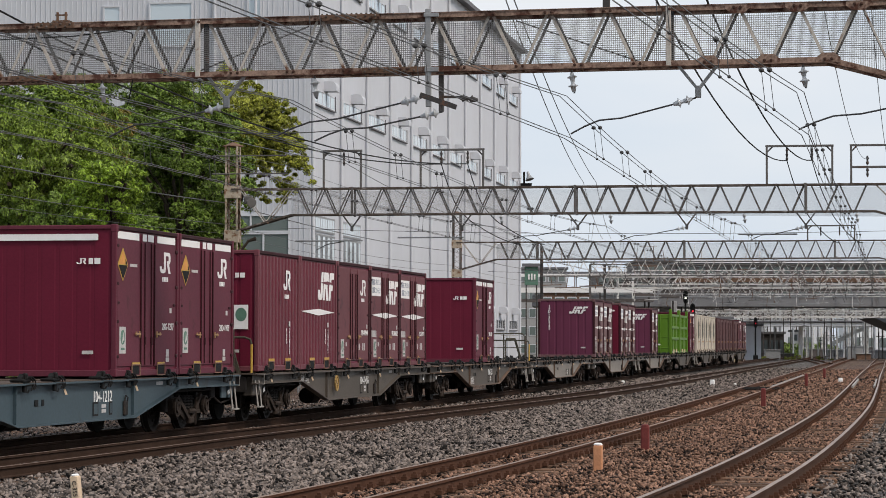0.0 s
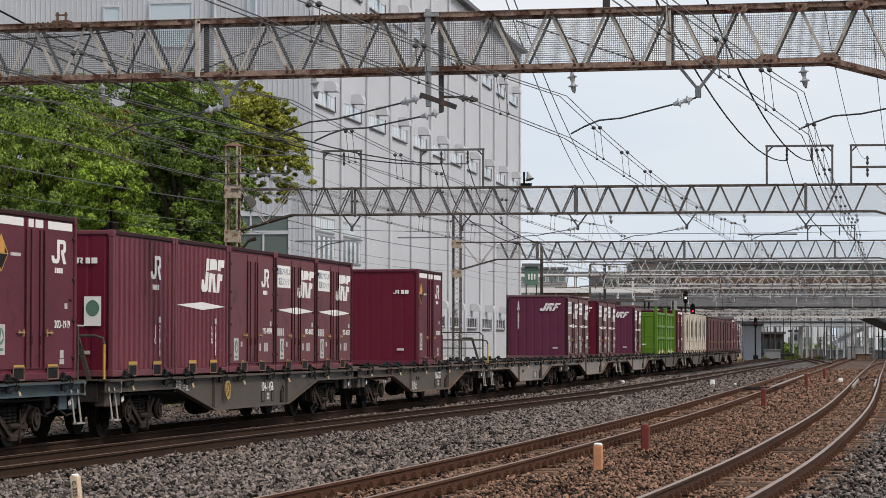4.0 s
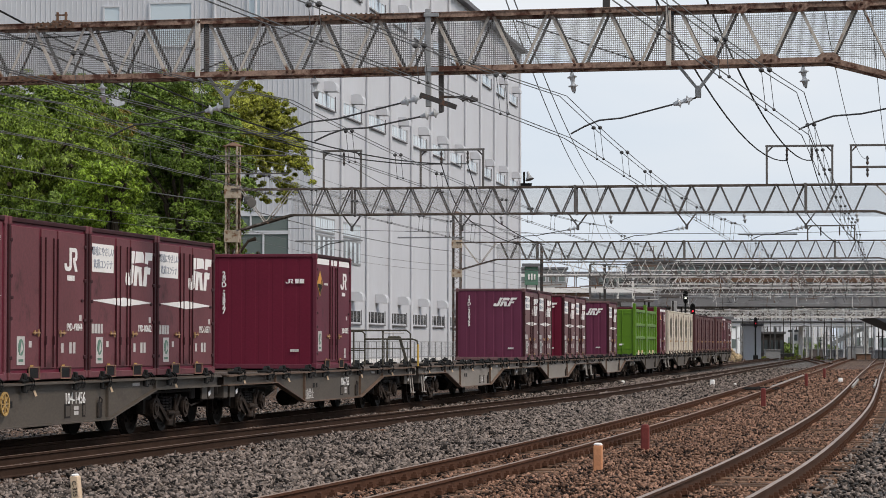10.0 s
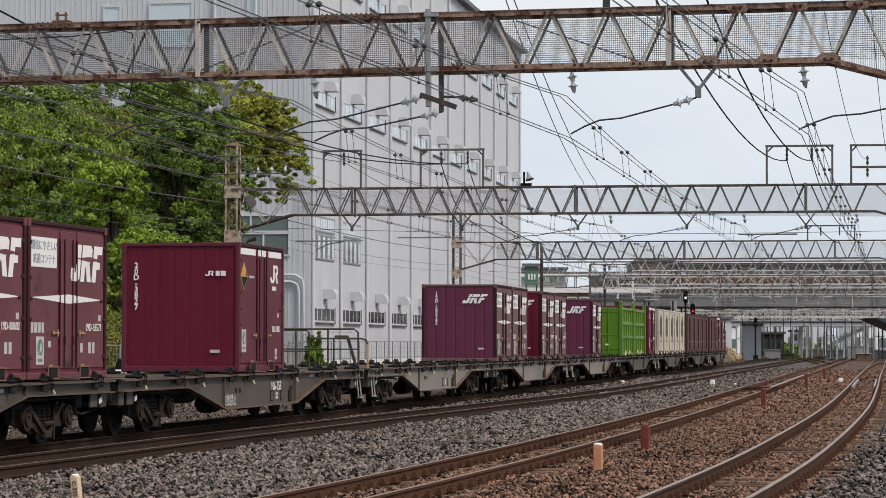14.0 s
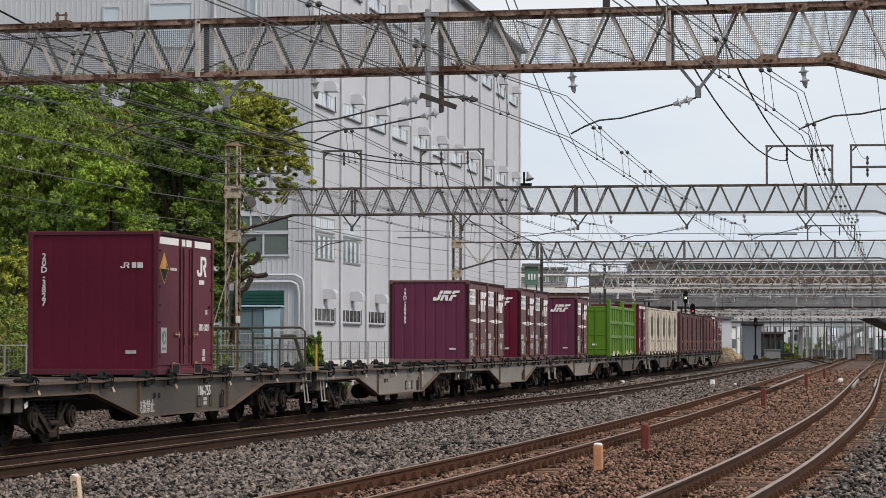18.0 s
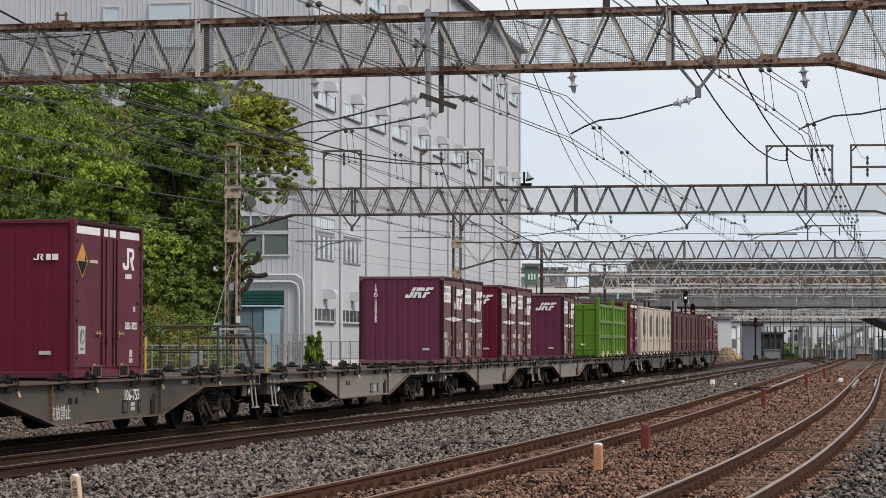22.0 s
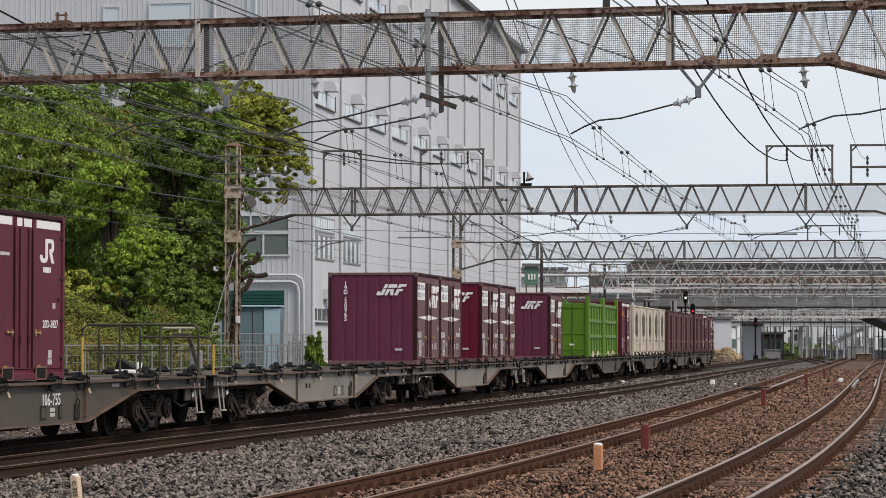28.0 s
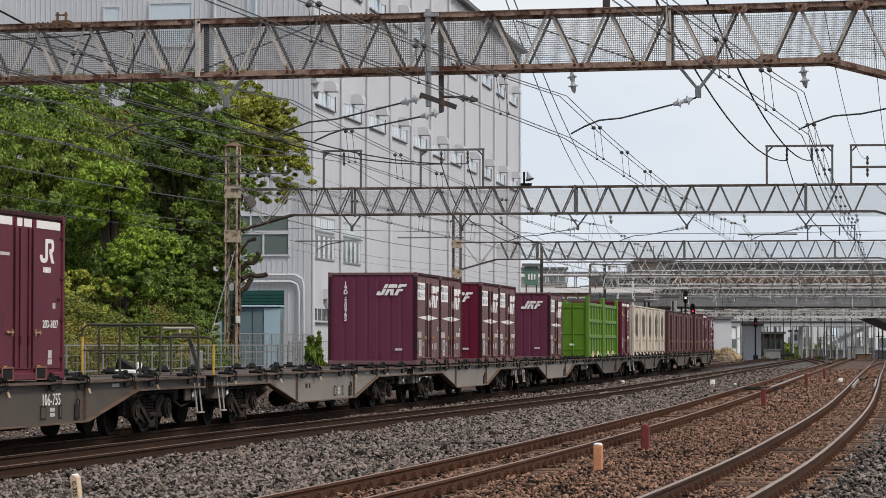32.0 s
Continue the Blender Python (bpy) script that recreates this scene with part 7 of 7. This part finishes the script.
    cbox(bm, (0, 0, 1.25), (0.62, 0.5, 0.28), 0.04)
    part("body", bm, M_WHITE, ob)
    bm = B()
    slab(bm, [(-0.3, 1.4), (0.3, 1.4), (-0.22, 1.72)], lambda u, v, d: (u, d - 0.2, v), 0.4)
    part("cover", bm, M_BLACK, ob, "black sloping cover")
    bm = B()
    cbox(bm, (0.36, 0.0, 1.4), (0.1, 0.3, 0.4), 0.03)
    part("end_plate", bm, M_WHITE, ob)
    bm = B()
    cbox(bm, (0, 0, 0.56), (0.4, 0.35, 1.12), 0.02)
    part("pedestal", bm, M_GALV, ob)
    # guy wire of the mast
    feeder([(11.0, -9.5, 5.4), (8.5, -10.6, -0.6)], 0.016, "pale guy wire of the mast", 0.0, M_GALV)


build_green()
build_fences()


# ---- marker posts, signals and small things on the ballast ----
short_post("marker_post", -57.3, 7.03, 0.088, 0.55, M_CREAM, "cream marker post with dark lettering in the ballast", M_WHITE, -6, "C-355")
short_post("marker_post", -44.69, 10.23, 0.13, 0.41, M_ORANGEPOST, "faded orange marker post with a white top", M_WHITE)
for s, lat in ((-37.93, 10.11), (-4.81, 10.12), (34.33, 10.13), (61.69, 10.27)):
    tagged(short_post("marker_post", s, lat, 0.14, 0.47 if s < -20 else 0.54, M_REDPOST, "dark red stubby marker post in the ballast"), group="red marker posts")
for s, lat, w, h in ((35.3, 6.0, 0.2, 0.24), (46.0, 11.4, 0.2, 0.2), (39.9, 1.6, 0.16, 0.14), (37.0, 6.9, 0.12, 0.08)):
    tagged(short_post("marker_stone", s, lat, w, h, M_WHITE, "white painted marker stone"), group="white marker stones")


def signal(x, y, top, lamp, label):
    ob = thing("railway_signal", label, "signal", pose(x, y, -0.3), group="railway signals")
    bm = B()
    tube(bm, ((0, 0, 0), (0, 0, top + 0.3)), 0.09, 8)
    part("post", bm, M_BLACK, ob)
    bm = B()
    cbox(bm, (0, 0, 0.35), (0.5, 0.5, 0.7), 0.05)
    part("base", bm, M_BLACK, ob)
    bm = B()
    slab(bm, [(0.22 * math.cos(a), 0.32 * math.sin(a) + (0.28 if math.sin(a) > 0 else -0.28)) for a in [2 * math.pi * k / 16 for k in range(16)]], lambda u, v, d: (u, -0.12 + d, top + v), 0.05)
    part("backboard", bm, M_BLACK, ob, "black rounded backboard")
    for k, z in enumerate((-0.34, 0.0, 0.34)):
        bm = B()
        lathe(bm, (0, -0.12, top + z), (0, -1, 0), ((0, 0.11), (0.2, 0.12), (0.2, 0.1), (0.02, 0.09)), 12)
        part("visor", bm, M_BLACK, ob)
    bm = B()
    disc(bm, (0, -0.16, top - 0.1), (0, 1, 0), 0.085, 0.03, 14)
    part("lamp", bm, lamp, ob, "lit signal lamp")


signal(34.98, 300, 4.35, M_LAMP_RED, "black railway signal showing red")
signal(21.72, 240, 6.15, M_LAMP_WHITE, "black railway signal showing a white light")
signal(22.17, 238, 4.95, M_LAMP_RED, "black railway signal showing red beside the goods track")
ballast_stones("ballast_stones", M_STONE_G, 2.0, 7.95, -54, 2, 62000, "loose grey crushed stones", 5, ("siding", "second"), 1.15)
ballast_stones("ballast_stones", M_STONE_B, 8.0, 13.5, -54, -6, 48000, "loose rust-stained crushed stones", 6, ("second", "third"), 0.85)
ballast_stones("ballast_stones", M_STONE_G, 13.5, 17.0, -58, -22, 9000, "loose grey crushed stones beside the track", 7, ("third",))
ballast_stones("ballast_stones", M_STONE_G, 0.75, 1.75, -56, -5, 6000, "loose grey-brown stones beside the goods track", 8, ("line", "siding"))
ballast_stones("ballast_stones", M_STONE_G, -7.5, -1.8, -50, 2, 7000, "loose grey-brown stones beyond the goods track", 9)
ballast_stones("ballast_stones", M_STONE_G, 2.9, 7.9, 0, 45, 10000, "grey stones farther along", 10, ("siding", "second"), 1.35)
ballast_stones("ballast_stones", M_STONE_B, 8.0, 13.5, -6, 40, 10000, "rusty stones farther along", 11, ("second", "third"), 1.3)
ballast_stones("ballast_stones", M_STONE_G, 2.0, 7.9, 40, 120, 5000, "grey stones far along", 12, ("second",), 1.8)
ballast_stones("ballast_stones", M_STONE_B, 8.0, 13.5, 36, 110, 5000, "rusty stones far along", 13, ("second", "third"), 1.7)
ballast_stones("ballast_stones", M_STONE_G, 0.8, 2.6, -20, 70, 6000, "grey stones beside the far goods track", 14, ("siding",), 1.3)
ob = thing("joint_plates", "dark steel plates between the rails at a joint", "track fitting", frame_at(19.5, 8.72, -0.12))
bm = B()
cbox(bm, (0, 0, 0.05), (1.5, 0.25, 0.06), 0.01)
part("plate", bm, M_DARK, ob)
bm = B()
cbox(bm, (-0.2, 1.1, 0.06), (0.9, 0.5, 0.1), 0.02)
part("plate", bm, M_DARK, ob)
bm = B()
cbox(bm, (0.1, 2.6, 0.05), (1.3, 0.2, 0.06), 0.01)
part("plate", bm, M_DARK, ob)


# ---- far end: station, road bridge, buildings ----
def block(name, label, category, x0, x1, z0, z1, y, depth, material, windows=None, wm=None, kind="", group="", legs=0):
    """A plain distant building or slab, with recessed window bands where it has them."""
    ob = thing(name, label, category, pose((x0 + x1) / 2, y, 0), kind=kind, group=group)
    w = x1 - x0
    bm = B()
    cbox(bm, (0, depth / 2, (z0 + z1) / 2), (w, depth, z1 - z0), 0.05)
    part("wall", bm, material, ob)
    bm = B()
    box(bm, (0, depth / 2, z1 + 0.15), (w + 0.5, depth + 0.5, 0.3))
    part("roof", bm, M_ROOF, ob)
    for k in range(legs):
        bm = B()
        box(bm, (-w / 2 + w * (k + 0.5) / legs, 0.4, (z0 - 0.6) / 2), (0.25, 0.25, z0 + 0.6))
        part("column", bm, M_STEEL_FAR, ob)
    if windows:
        cols, rows = windows
        for i in range(cols):
            for j in range(rows):
                cx, cz = -w / 2 + w * (i + 0.5) / cols, z0 + (z1 - z0) * (j + 0.55) / rows
                ww, hh = w / cols * 0.62, (z1 - z0) / rows * 0.45
                bm = B()
                box(bm, (0, -0.03, 0), (ww + 0.2, 0.1, hh + 0.2))
                win = part("window", bm, M_STEEL_GREY if material is M_FAR_DARK else M_WALL_TRIM, ob)
                win.matrix_basis = pose(cx, 0, cz)
                bm = B()
                box(bm, (0, -0.09, 0), (ww, 0.04, hh))
                part("pane", bm, wm or M_GLASS_GREY, win)
    return ob


def post_row(name, label, x0, x1, z0, z1, y, n, w, material):
    for k in range(n):
        x = x0 + (x1 - x0) * k / max(1, n - 1)
        ob = thing(name, label, "column", pose(x, y + 3 * (k % 2), z0), group=name + "s at the station")
        bm = B()
        cbox(bm, (0, 0, (z1 - z0) / 2), (w, w, z1 - z0), 0.03)
        part("shaft", bm, material, ob)
        bm = B()
        cbox(bm, (0, 0, z1 - z0 - 0.1), (w * 1.6, w * 1.6, 0.2), 0.03)
        part("head", bm, material, ob)


def truss_bridge(x0, x1, z0, z1, y, material, label, pitch):
    ob = thing("truss_walkway", label, "bridge", pose(0, y, 0), group="steel walkways at the station")
    for z in (z0, z1):
        bm = B()
        box(bm, ((x0 + x1) / 2, 0, z), (x1 - x0, 0.3, 0.1))
        part("chord", bm, material, ob)
    n = int((x1 - x0) / pitch)
    bm = B()
    for k in range(n):
        a, b = x0 + k * pitch, x0 + (k + 1) * pitch
        beam(bm, (a, 0, z0 if k % 2 else z1), (b, 0, z1 if k % 2 else z0), 0.06)
    for x in (x0, x1):
        leg = B()
        box(leg, (x, 0.0, z1 / 2 - 0.3), (0.2, 0.2, z1 + 0.6))
        part("leg", leg, material, ob)
    tagged(part("lattice", bm, material, ob, "close lattice of far diagonals"), kind="stuff")


def build_far():
    # road bridge across the tracks: girder, parapet, piers
    ob = thing("road_bridge", "dark grey girder road bridge across the tracks", "bridge", pose(36, 300, 0, 0, 0, -3))
    bm = B()
    cbox(bm, (6, 4, 6.45), (64, 9, 1.3), 0.05)
    part("girder", bm, M_CONC_DARK, ob)
    bm = B()
    box(bm, (6, -0.6, 7.25), (64, 0.25, 0.12))
    part("parapet_rail", bm, M_GALV, ob)
    for k in range(24):
        bm = B()
        box(bm, (-25 + 2.7 * k, -0.6, 7.1), (0.1, 0.12, 0.5))
        part("parapet_post", bm, M_GALV, ob)
    for k in range(16):
        bm = B()
        box(bm, (-24 + 4 * k, -0.55, 6.45), (0.12, 0.1, 1.2))
        part("stiffener", bm, M_CONC_DARK, ob)
    for x in (-11, 33):
        bm = B()
        cbox(bm, (x, 4, 2.7), (1.2, 2.0, 6.4), 0.1)
        part("pier", bm, M_CONC, ob)
    # footbridge with white fascia and its stairs, left of the line
    ob = thing("footbridge", "station footbridge with white fascia and grey roof", "bridge", pose(11.5, 262, 0, 0, 0, -6))
    for nm, c, s, m in (("deck", (-2, 2, 5.9), (22, 3, 0.3), M_FAR_DARK), ("fascia", (-2, 0.3, 6.9), (22, 0.15, 0.5), M_WHITE), ("roof", (-2, 2, 8.6), (23, 3.6, 0.2), M_ROOF), ("fascia", (-2, 0.2, 8.35), (23, 0.15, 0.3), M_WHITE)):
        bm = B()
        box(bm, c, s)
        part(nm, bm, m, ob)
    for k in range(12):
        bm = B()
        box(bm, (-12.5 + 2 * k, 0.5, 7.4), (0.12, 0.12, 2.0))
        part("post", bm, M_GALV, ob)
    for k in range(5):
        bm = B()
        cbox(bm, (-11 + 5.5 * k, 2, 2.7), (0.6, 0.6, 6.3), 0.05)
        part("pier", bm, M_CONC, ob)
    ob = thing("covered_stair", "dark sheeted stair roof by the tracks", "stair", pose(19.5, 246, 0, 0, 0, -6))
    bm = B()
    slab(bm, [(-2.0, 6.3), (2.2, 6.05), (2.2, 5.85), (-2.0, 6.05)], lambda u, v, d: (u, d - 1.3, v), 2.6)
    part("roof_sheet", bm, M_FAR_DARK, ob)
    for k in (0, 2):
        bm = B()
        cbox(bm, (-1 + 1.3 * k, 0.5, 2.6), (0.16, 0.16, 6.0), 0.03)
        part("post", bm, M_STEEL_DARK, ob)
    # big dark station buildings over the line
    block("station_building", "long grey-brown station building above the tracks", "building", 24.0, 96.0, 6.0, 12.4, 420, 20, M_FAR_DARK, (30, 3), legs=10)
    block("station_building", "dark office block behind the station", "building", 27.5, 43.5, 6.0, 13.3, 380, 20, M_FAR_DARK, (12, 3), legs=3)
    block("office_block", "pale block behind the station", "building", 9.5, 18.0, -0.5, 12.5, 390, 15, M_CONC, (6, 5))
    block("house", "small brick-coloured building by the tracks", "building", 11.0, 16.5, -0.5, 7.4, 300, 10, M_RUSTY, (4, 3))
    block("kiosk", "low pale building beside the tracks", "building", 14.0, 22.5, -0.5, 5.2, 290, 8, M_CONC, (5, 2))
    block("signboard", "teal signboard on a rooftop", "sign", 7.9, 9.2, 7.3, 9.1, 259, 0.3, M_TEAL)
    mk = bpy.data.objects["signboard"]
    bm = B()
    for k in range(3):
        box(bm, (-0.25 + 0.28 * k, -0.03, 8.1), (0.16, 0.03, 0.5 + 0.15 * (k % 2)))
    part("bars", bm, M_WHITE, mk, "pale unreadable bars")
    bm = B()
    for x in (-0.5, 0.5):
        beam(bm, (x, 0.15, -0.5), (x, 0.15, 7.4), 0.12)
    part("legs", bm, M_STEEL_DARK, mk)
    # glazed concourse over the tracks, on columns, with a rusty service beam below its sill
    block("concourse", "long grey glazed station concourse over the tracks", "building", 29.0, 74.0, 9.9, 11.6, 334, 14, M_FAR_DARK, (34, 1), M_GLASS_GREY)
    cc = bpy.data.objects["concourse"]
    for k in range(12):
        bm = B()
        cbox(bm, (-21 + 3.8 * k, 3.0, 4.7), (0.2, 0.2, 10.6), 0.03)
        part("column", bm, M_STEEL_FAR, cc)
    for z, h, mm, y in ((11.9, 0.3, M_WHITE, -0.5), (9.6, 0.6, M_RUSTY, -0.4), (9.25, 0.12, M_WHITE, -0.3), (8.7, 0.9, M_FAR_DARK, 0.2), (8.25, 0.1, M_WHITE, -0.3), (7.6, 0.15, M_GALV, -0.2)):
        bm = B()
        box(bm, (0, y, z), (45, 0.3, h))
        part("service_beam", bm, mm, cc)
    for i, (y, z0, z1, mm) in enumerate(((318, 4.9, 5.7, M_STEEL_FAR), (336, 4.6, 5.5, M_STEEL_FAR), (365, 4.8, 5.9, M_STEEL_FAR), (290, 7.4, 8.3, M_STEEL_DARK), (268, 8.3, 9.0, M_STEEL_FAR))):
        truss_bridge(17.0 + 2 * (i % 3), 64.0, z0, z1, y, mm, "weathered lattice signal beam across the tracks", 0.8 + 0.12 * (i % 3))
    # sheds and columns under the bridge
    block("wall_panel", "grey sheet wall beside the tracks", "wall", 34.2, 36.2, -0.5, 3.7, 305, 0.6, M_WALL)
    block("sheet_fence", "white sheet fence by the tracks", "fence", 28.2, 31.0, -0.5, 4.3, 288, 0.4, M_WALL_TRIM)
    block("shed", "low dark shed by the tracks", "shed", 39.4, 42.6, -0.5, 2.9, 335, 6, M_FAR_DARK, (5, 1))
    block("white_hut", "small white hut by the far tracks", "hut", 55.5, 57.1, -0.5, 3.6, 425, 4, M_WHITE, (2, 2))
    ob = thing("station_canopy", "long white platform canopy beam on columns", "canopy", pose(44, 330, 0))
    bm = B()
    cbox(bm, (2, 0, 4.05), (24, 5, 0.45), 0.05)
    part("beam", bm, M_WHITE, ob)
    bm = B()
    box(bm, (2, 0.5, 4.4), (24, 6.5, 0.15))
    part("roof", bm, M_ROOF, ob)
    for k in range(8):
        bm = B()
        cbox(bm, (-9.4 + 3.2 * k, 1, 1.7), (0.42, 0.42, 4.6) if k == 3 else (0.14, 0.14, 4.6), 0.04)
        part("column", bm, M_WHITE if k % 2 else M_CONC, ob)
    ob = thing("station_canopy", "dark upswept platform canopy", "canopy", pose(51.5, 300, 0))
    bm = B()
    slab(bm, [(-3.2, 4.6), (1.4, 4.3), (1.4, 3.2), (0.6, 2.9)], lambda u, v, d: (u, d, v), 12.0)
    part("roof", bm, M_ROOF, ob)
    for x in (0.9, 1.6):
        bm = B()
        cbox(bm, (x, 1, 1.9), (0.35, 0.35, 4.8), 0.03)
        part("column", bm, M_CONC, ob)
    block("platform", "long grey concrete station platform", "platform", 57.0, 68.0, -0.5, 0.55, 320, 120, M_CONC)
    ob = thing("ramp", "pale sloping walkway with railings", "ramp", pose(47.5, 345, 0))
    bm = B()
    slab(bm, [(2.4, 1.3), (7.0, 3.6), (7.0, 4.2), (2.4, 1.9)], lambda u, v, d: (u, d, v), 0.4)
    part("parapet", bm, M_WHITE, ob)
    bm = B()
    for k in range(12):
        box(bm, (2.5 + 0.4 * k, 0.1, 1.0 + 0.19 * k), (0.08, 0.08, 2.6))
    part("rail_posts", bm, M_GALV, ob)
    post_row("station_column", "slim grey station column", 36.0, 52.0, -0.5, 5.4, 322, 14, 0.1, M_STEEL_DARK)
    # Haze is put into the pale colours of these posts and poles.
    post_row("station_post", "slim pale station post", 37.0, 56.0, -0.5, 4.4, 338, 17, 0.16, M_WHITE)
    post_row("station_pole", "pale far pole by the tracks", 38.0, 60.0, -0.5, 6.8, 372, 11, 0.22, M_WALL)
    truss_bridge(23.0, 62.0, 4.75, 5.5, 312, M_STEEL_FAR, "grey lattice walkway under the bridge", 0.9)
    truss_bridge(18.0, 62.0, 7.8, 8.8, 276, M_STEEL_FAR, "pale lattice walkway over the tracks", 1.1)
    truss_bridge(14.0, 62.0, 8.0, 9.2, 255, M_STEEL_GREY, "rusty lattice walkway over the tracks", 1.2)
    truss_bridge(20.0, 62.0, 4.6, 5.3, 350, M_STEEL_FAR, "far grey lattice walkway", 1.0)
    # tracks that fan out beyond the junction
    for label, offs in (("far rusty crossover track", ((110, 8.72), (150, 8.4), (220, 4.5), (270, 4.2))), ("far rusty turnout track", ((130, 0.0), (170, -0.5), (230, -3.6), (400, -4.0))), ("far rusty outer track", ((100, 12.67), (150, 13.0), (230, 16.4), (400, 16.8)))):
        tr = tagged(thing("railway_track", label, "railway track", kind="structure"), group="parallel tracks")
        ss, ls = [a for a, _ in offs], [b for _, b in offs]
        for side in (-0.5665, 0.5665):
            rail(tr, lambda s, d=side, ss=ss, ls=ls: float(np.interp(s, ss, ls)) + d, ss[0], ss[-1], 4.0)
    # dark bushes and poles in the yard beyond the bridge
    for i, (px_, py, r) in enumerate(((50.5, 400, 1.6), (53.0, 412, 2.0), (56.0, 430, 1.7), (46.0, 372, 1.2), (64.0, 470, 2.2), (68.5, 480, 2.0), (60.0, 455, 1.4))):
        b = thing("yard_bush", "dark green bush in the far yard", "bush", pose(px_, py, -0.5), group="far yard bushes")
        c = new("foliage", leaf_mesh("foliage", [((0, 0, r * 0.6), (r, r, r * 0.6)), ((r * 0.6, 0, r * 0.45), (r * 0.7, r * 0.7, r * 0.45))], 1800, 0.26, M_LEAF, 130 + i, 0.2, 30))
        c.parent = b
        tagged(c, kind="stuff")
    # slim masts, a cable trough and low cabinets standing about the yard
    rng = random.Random(11)
    for i in range(34):
        y = rng.uniform(325, 520)
        x = y * rng.uniform(0.108, 0.165)
        ob = thing("yard_mast", "slim weathered mast in the far yard", "mast", pose(x, y, -0.5), group="far yard masts")
        h, m = rng.uniform(3.0, 8.5), rng.choice((M_STEEL_FAR, M_STEEL_GREY, M_CONC, M_STEEL_DARK))
        bm = B()
        tube(bm, ((0, 0, 0), (0, 0, h)), rng.uniform(0.06, 0.14), 6)
        part("pole", bm, m, ob)
        bm = B()
        beam(bm, (-rng.uniform(0.3, 1.6), 0, h * 0.86), (rng.uniform(0.3, 1.6), 0, h * 0.86), 0.09)
        beam(bm, (0, 0, h * 0.6), (rng.uniform(-1.2, 1.2), 0, h * 0.86), 0.06)
        part("arm", bm, m, ob)
    for i in range(14):
        y = rng.uniform(315, 430)
        x = y * rng.uniform(0.112, 0.16)
        ob = thing("yard_cabinet", "low trackside cabinet in the far yard", "cabinet", pose(x, y, -0.5), group="far yard cabinets")
        w, h, m = rng.uniform(0.5, 2.2), rng.uniform(0.8, 1.9), rng.choice((M_CONC, M_FAR_DARK, M_WHITE, M_RUSTY, M_GALV))
        bm = B()
        cbox(bm, (0, 0, h / 2), (w, 0.8, h), 0.04)
        part("body", bm, m, ob)
        bm = B()
        cbox(bm, (0, 0, h + 0.05), (w + 0.2, 1.0, 0.1), 0.02)
        part("lid", bm, M_CONC, ob)
    # far town that closes the view
    rng = random.Random(3)
    x = -140.0
    while x < 190:
        w = rng.uniform(9, 20)
        h = rng.uniform(5, 13)
        if x < 25 or x > 30:
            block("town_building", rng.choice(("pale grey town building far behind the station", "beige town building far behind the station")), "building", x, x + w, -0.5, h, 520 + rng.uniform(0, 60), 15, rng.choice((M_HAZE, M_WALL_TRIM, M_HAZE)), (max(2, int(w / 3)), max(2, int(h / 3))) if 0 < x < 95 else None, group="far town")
        x += w + rng.uniform(0.5, 5)
    for i, (px, py, r) in enumerate(((29.6, 280, 0.8), (28.6, 281, 0.7), (30.9, 283, 0.5))):
        b = thing("dry_bush", "straw-coloured dry bush by the tracks", "bush", pose(px, py, -0.5), group="dry bushes")
        c = new("twigs", leaf_mesh("twigs", [((0, 0, r * 1.1), (r, r, r * 1.1)), ((0.3, 0, r * 1.5), (r * 0.7, r * 0.7, r * 0.6))], 6000, 0.1, M_STRAW, 90 + i, 0.2, 40))
        c.parent = b
        tagged(c, kind="stuff")
    for i in range(7):
        p = (36.5 + 1.3 * i, 312 + 6 * (i % 3))
        b = thing("weed_clump", "yellow-green weeds beside the far tracks", "weeds", pose(p[0], p[1], -0.5), group="far weeds")
        c = new("blades", leaf_mesh("blades", [((0, 0, 0.35), (1.1, 0.9, 0.4))], 700, 0.2, M_LEAF_HEDGE, 110 + i, 0.4))
        c.parent = b
        tagged(c, kind="stuff")


build_far()


# ---- what moves: the slowing goods train ----
def motions():
    for w, ob, a, z in ROLLING:
        walk(ob, [(t, wagon_pose(w, run) @ pose(0, a, z)) for t, run in RUN])
    for ob, m in WHEELS:
        walk(ob, [(t, m @ pose(0, 0, 0, math.degrees(run_at(t) / 0.43))) for t in WHEEL_TIMES])


motions()
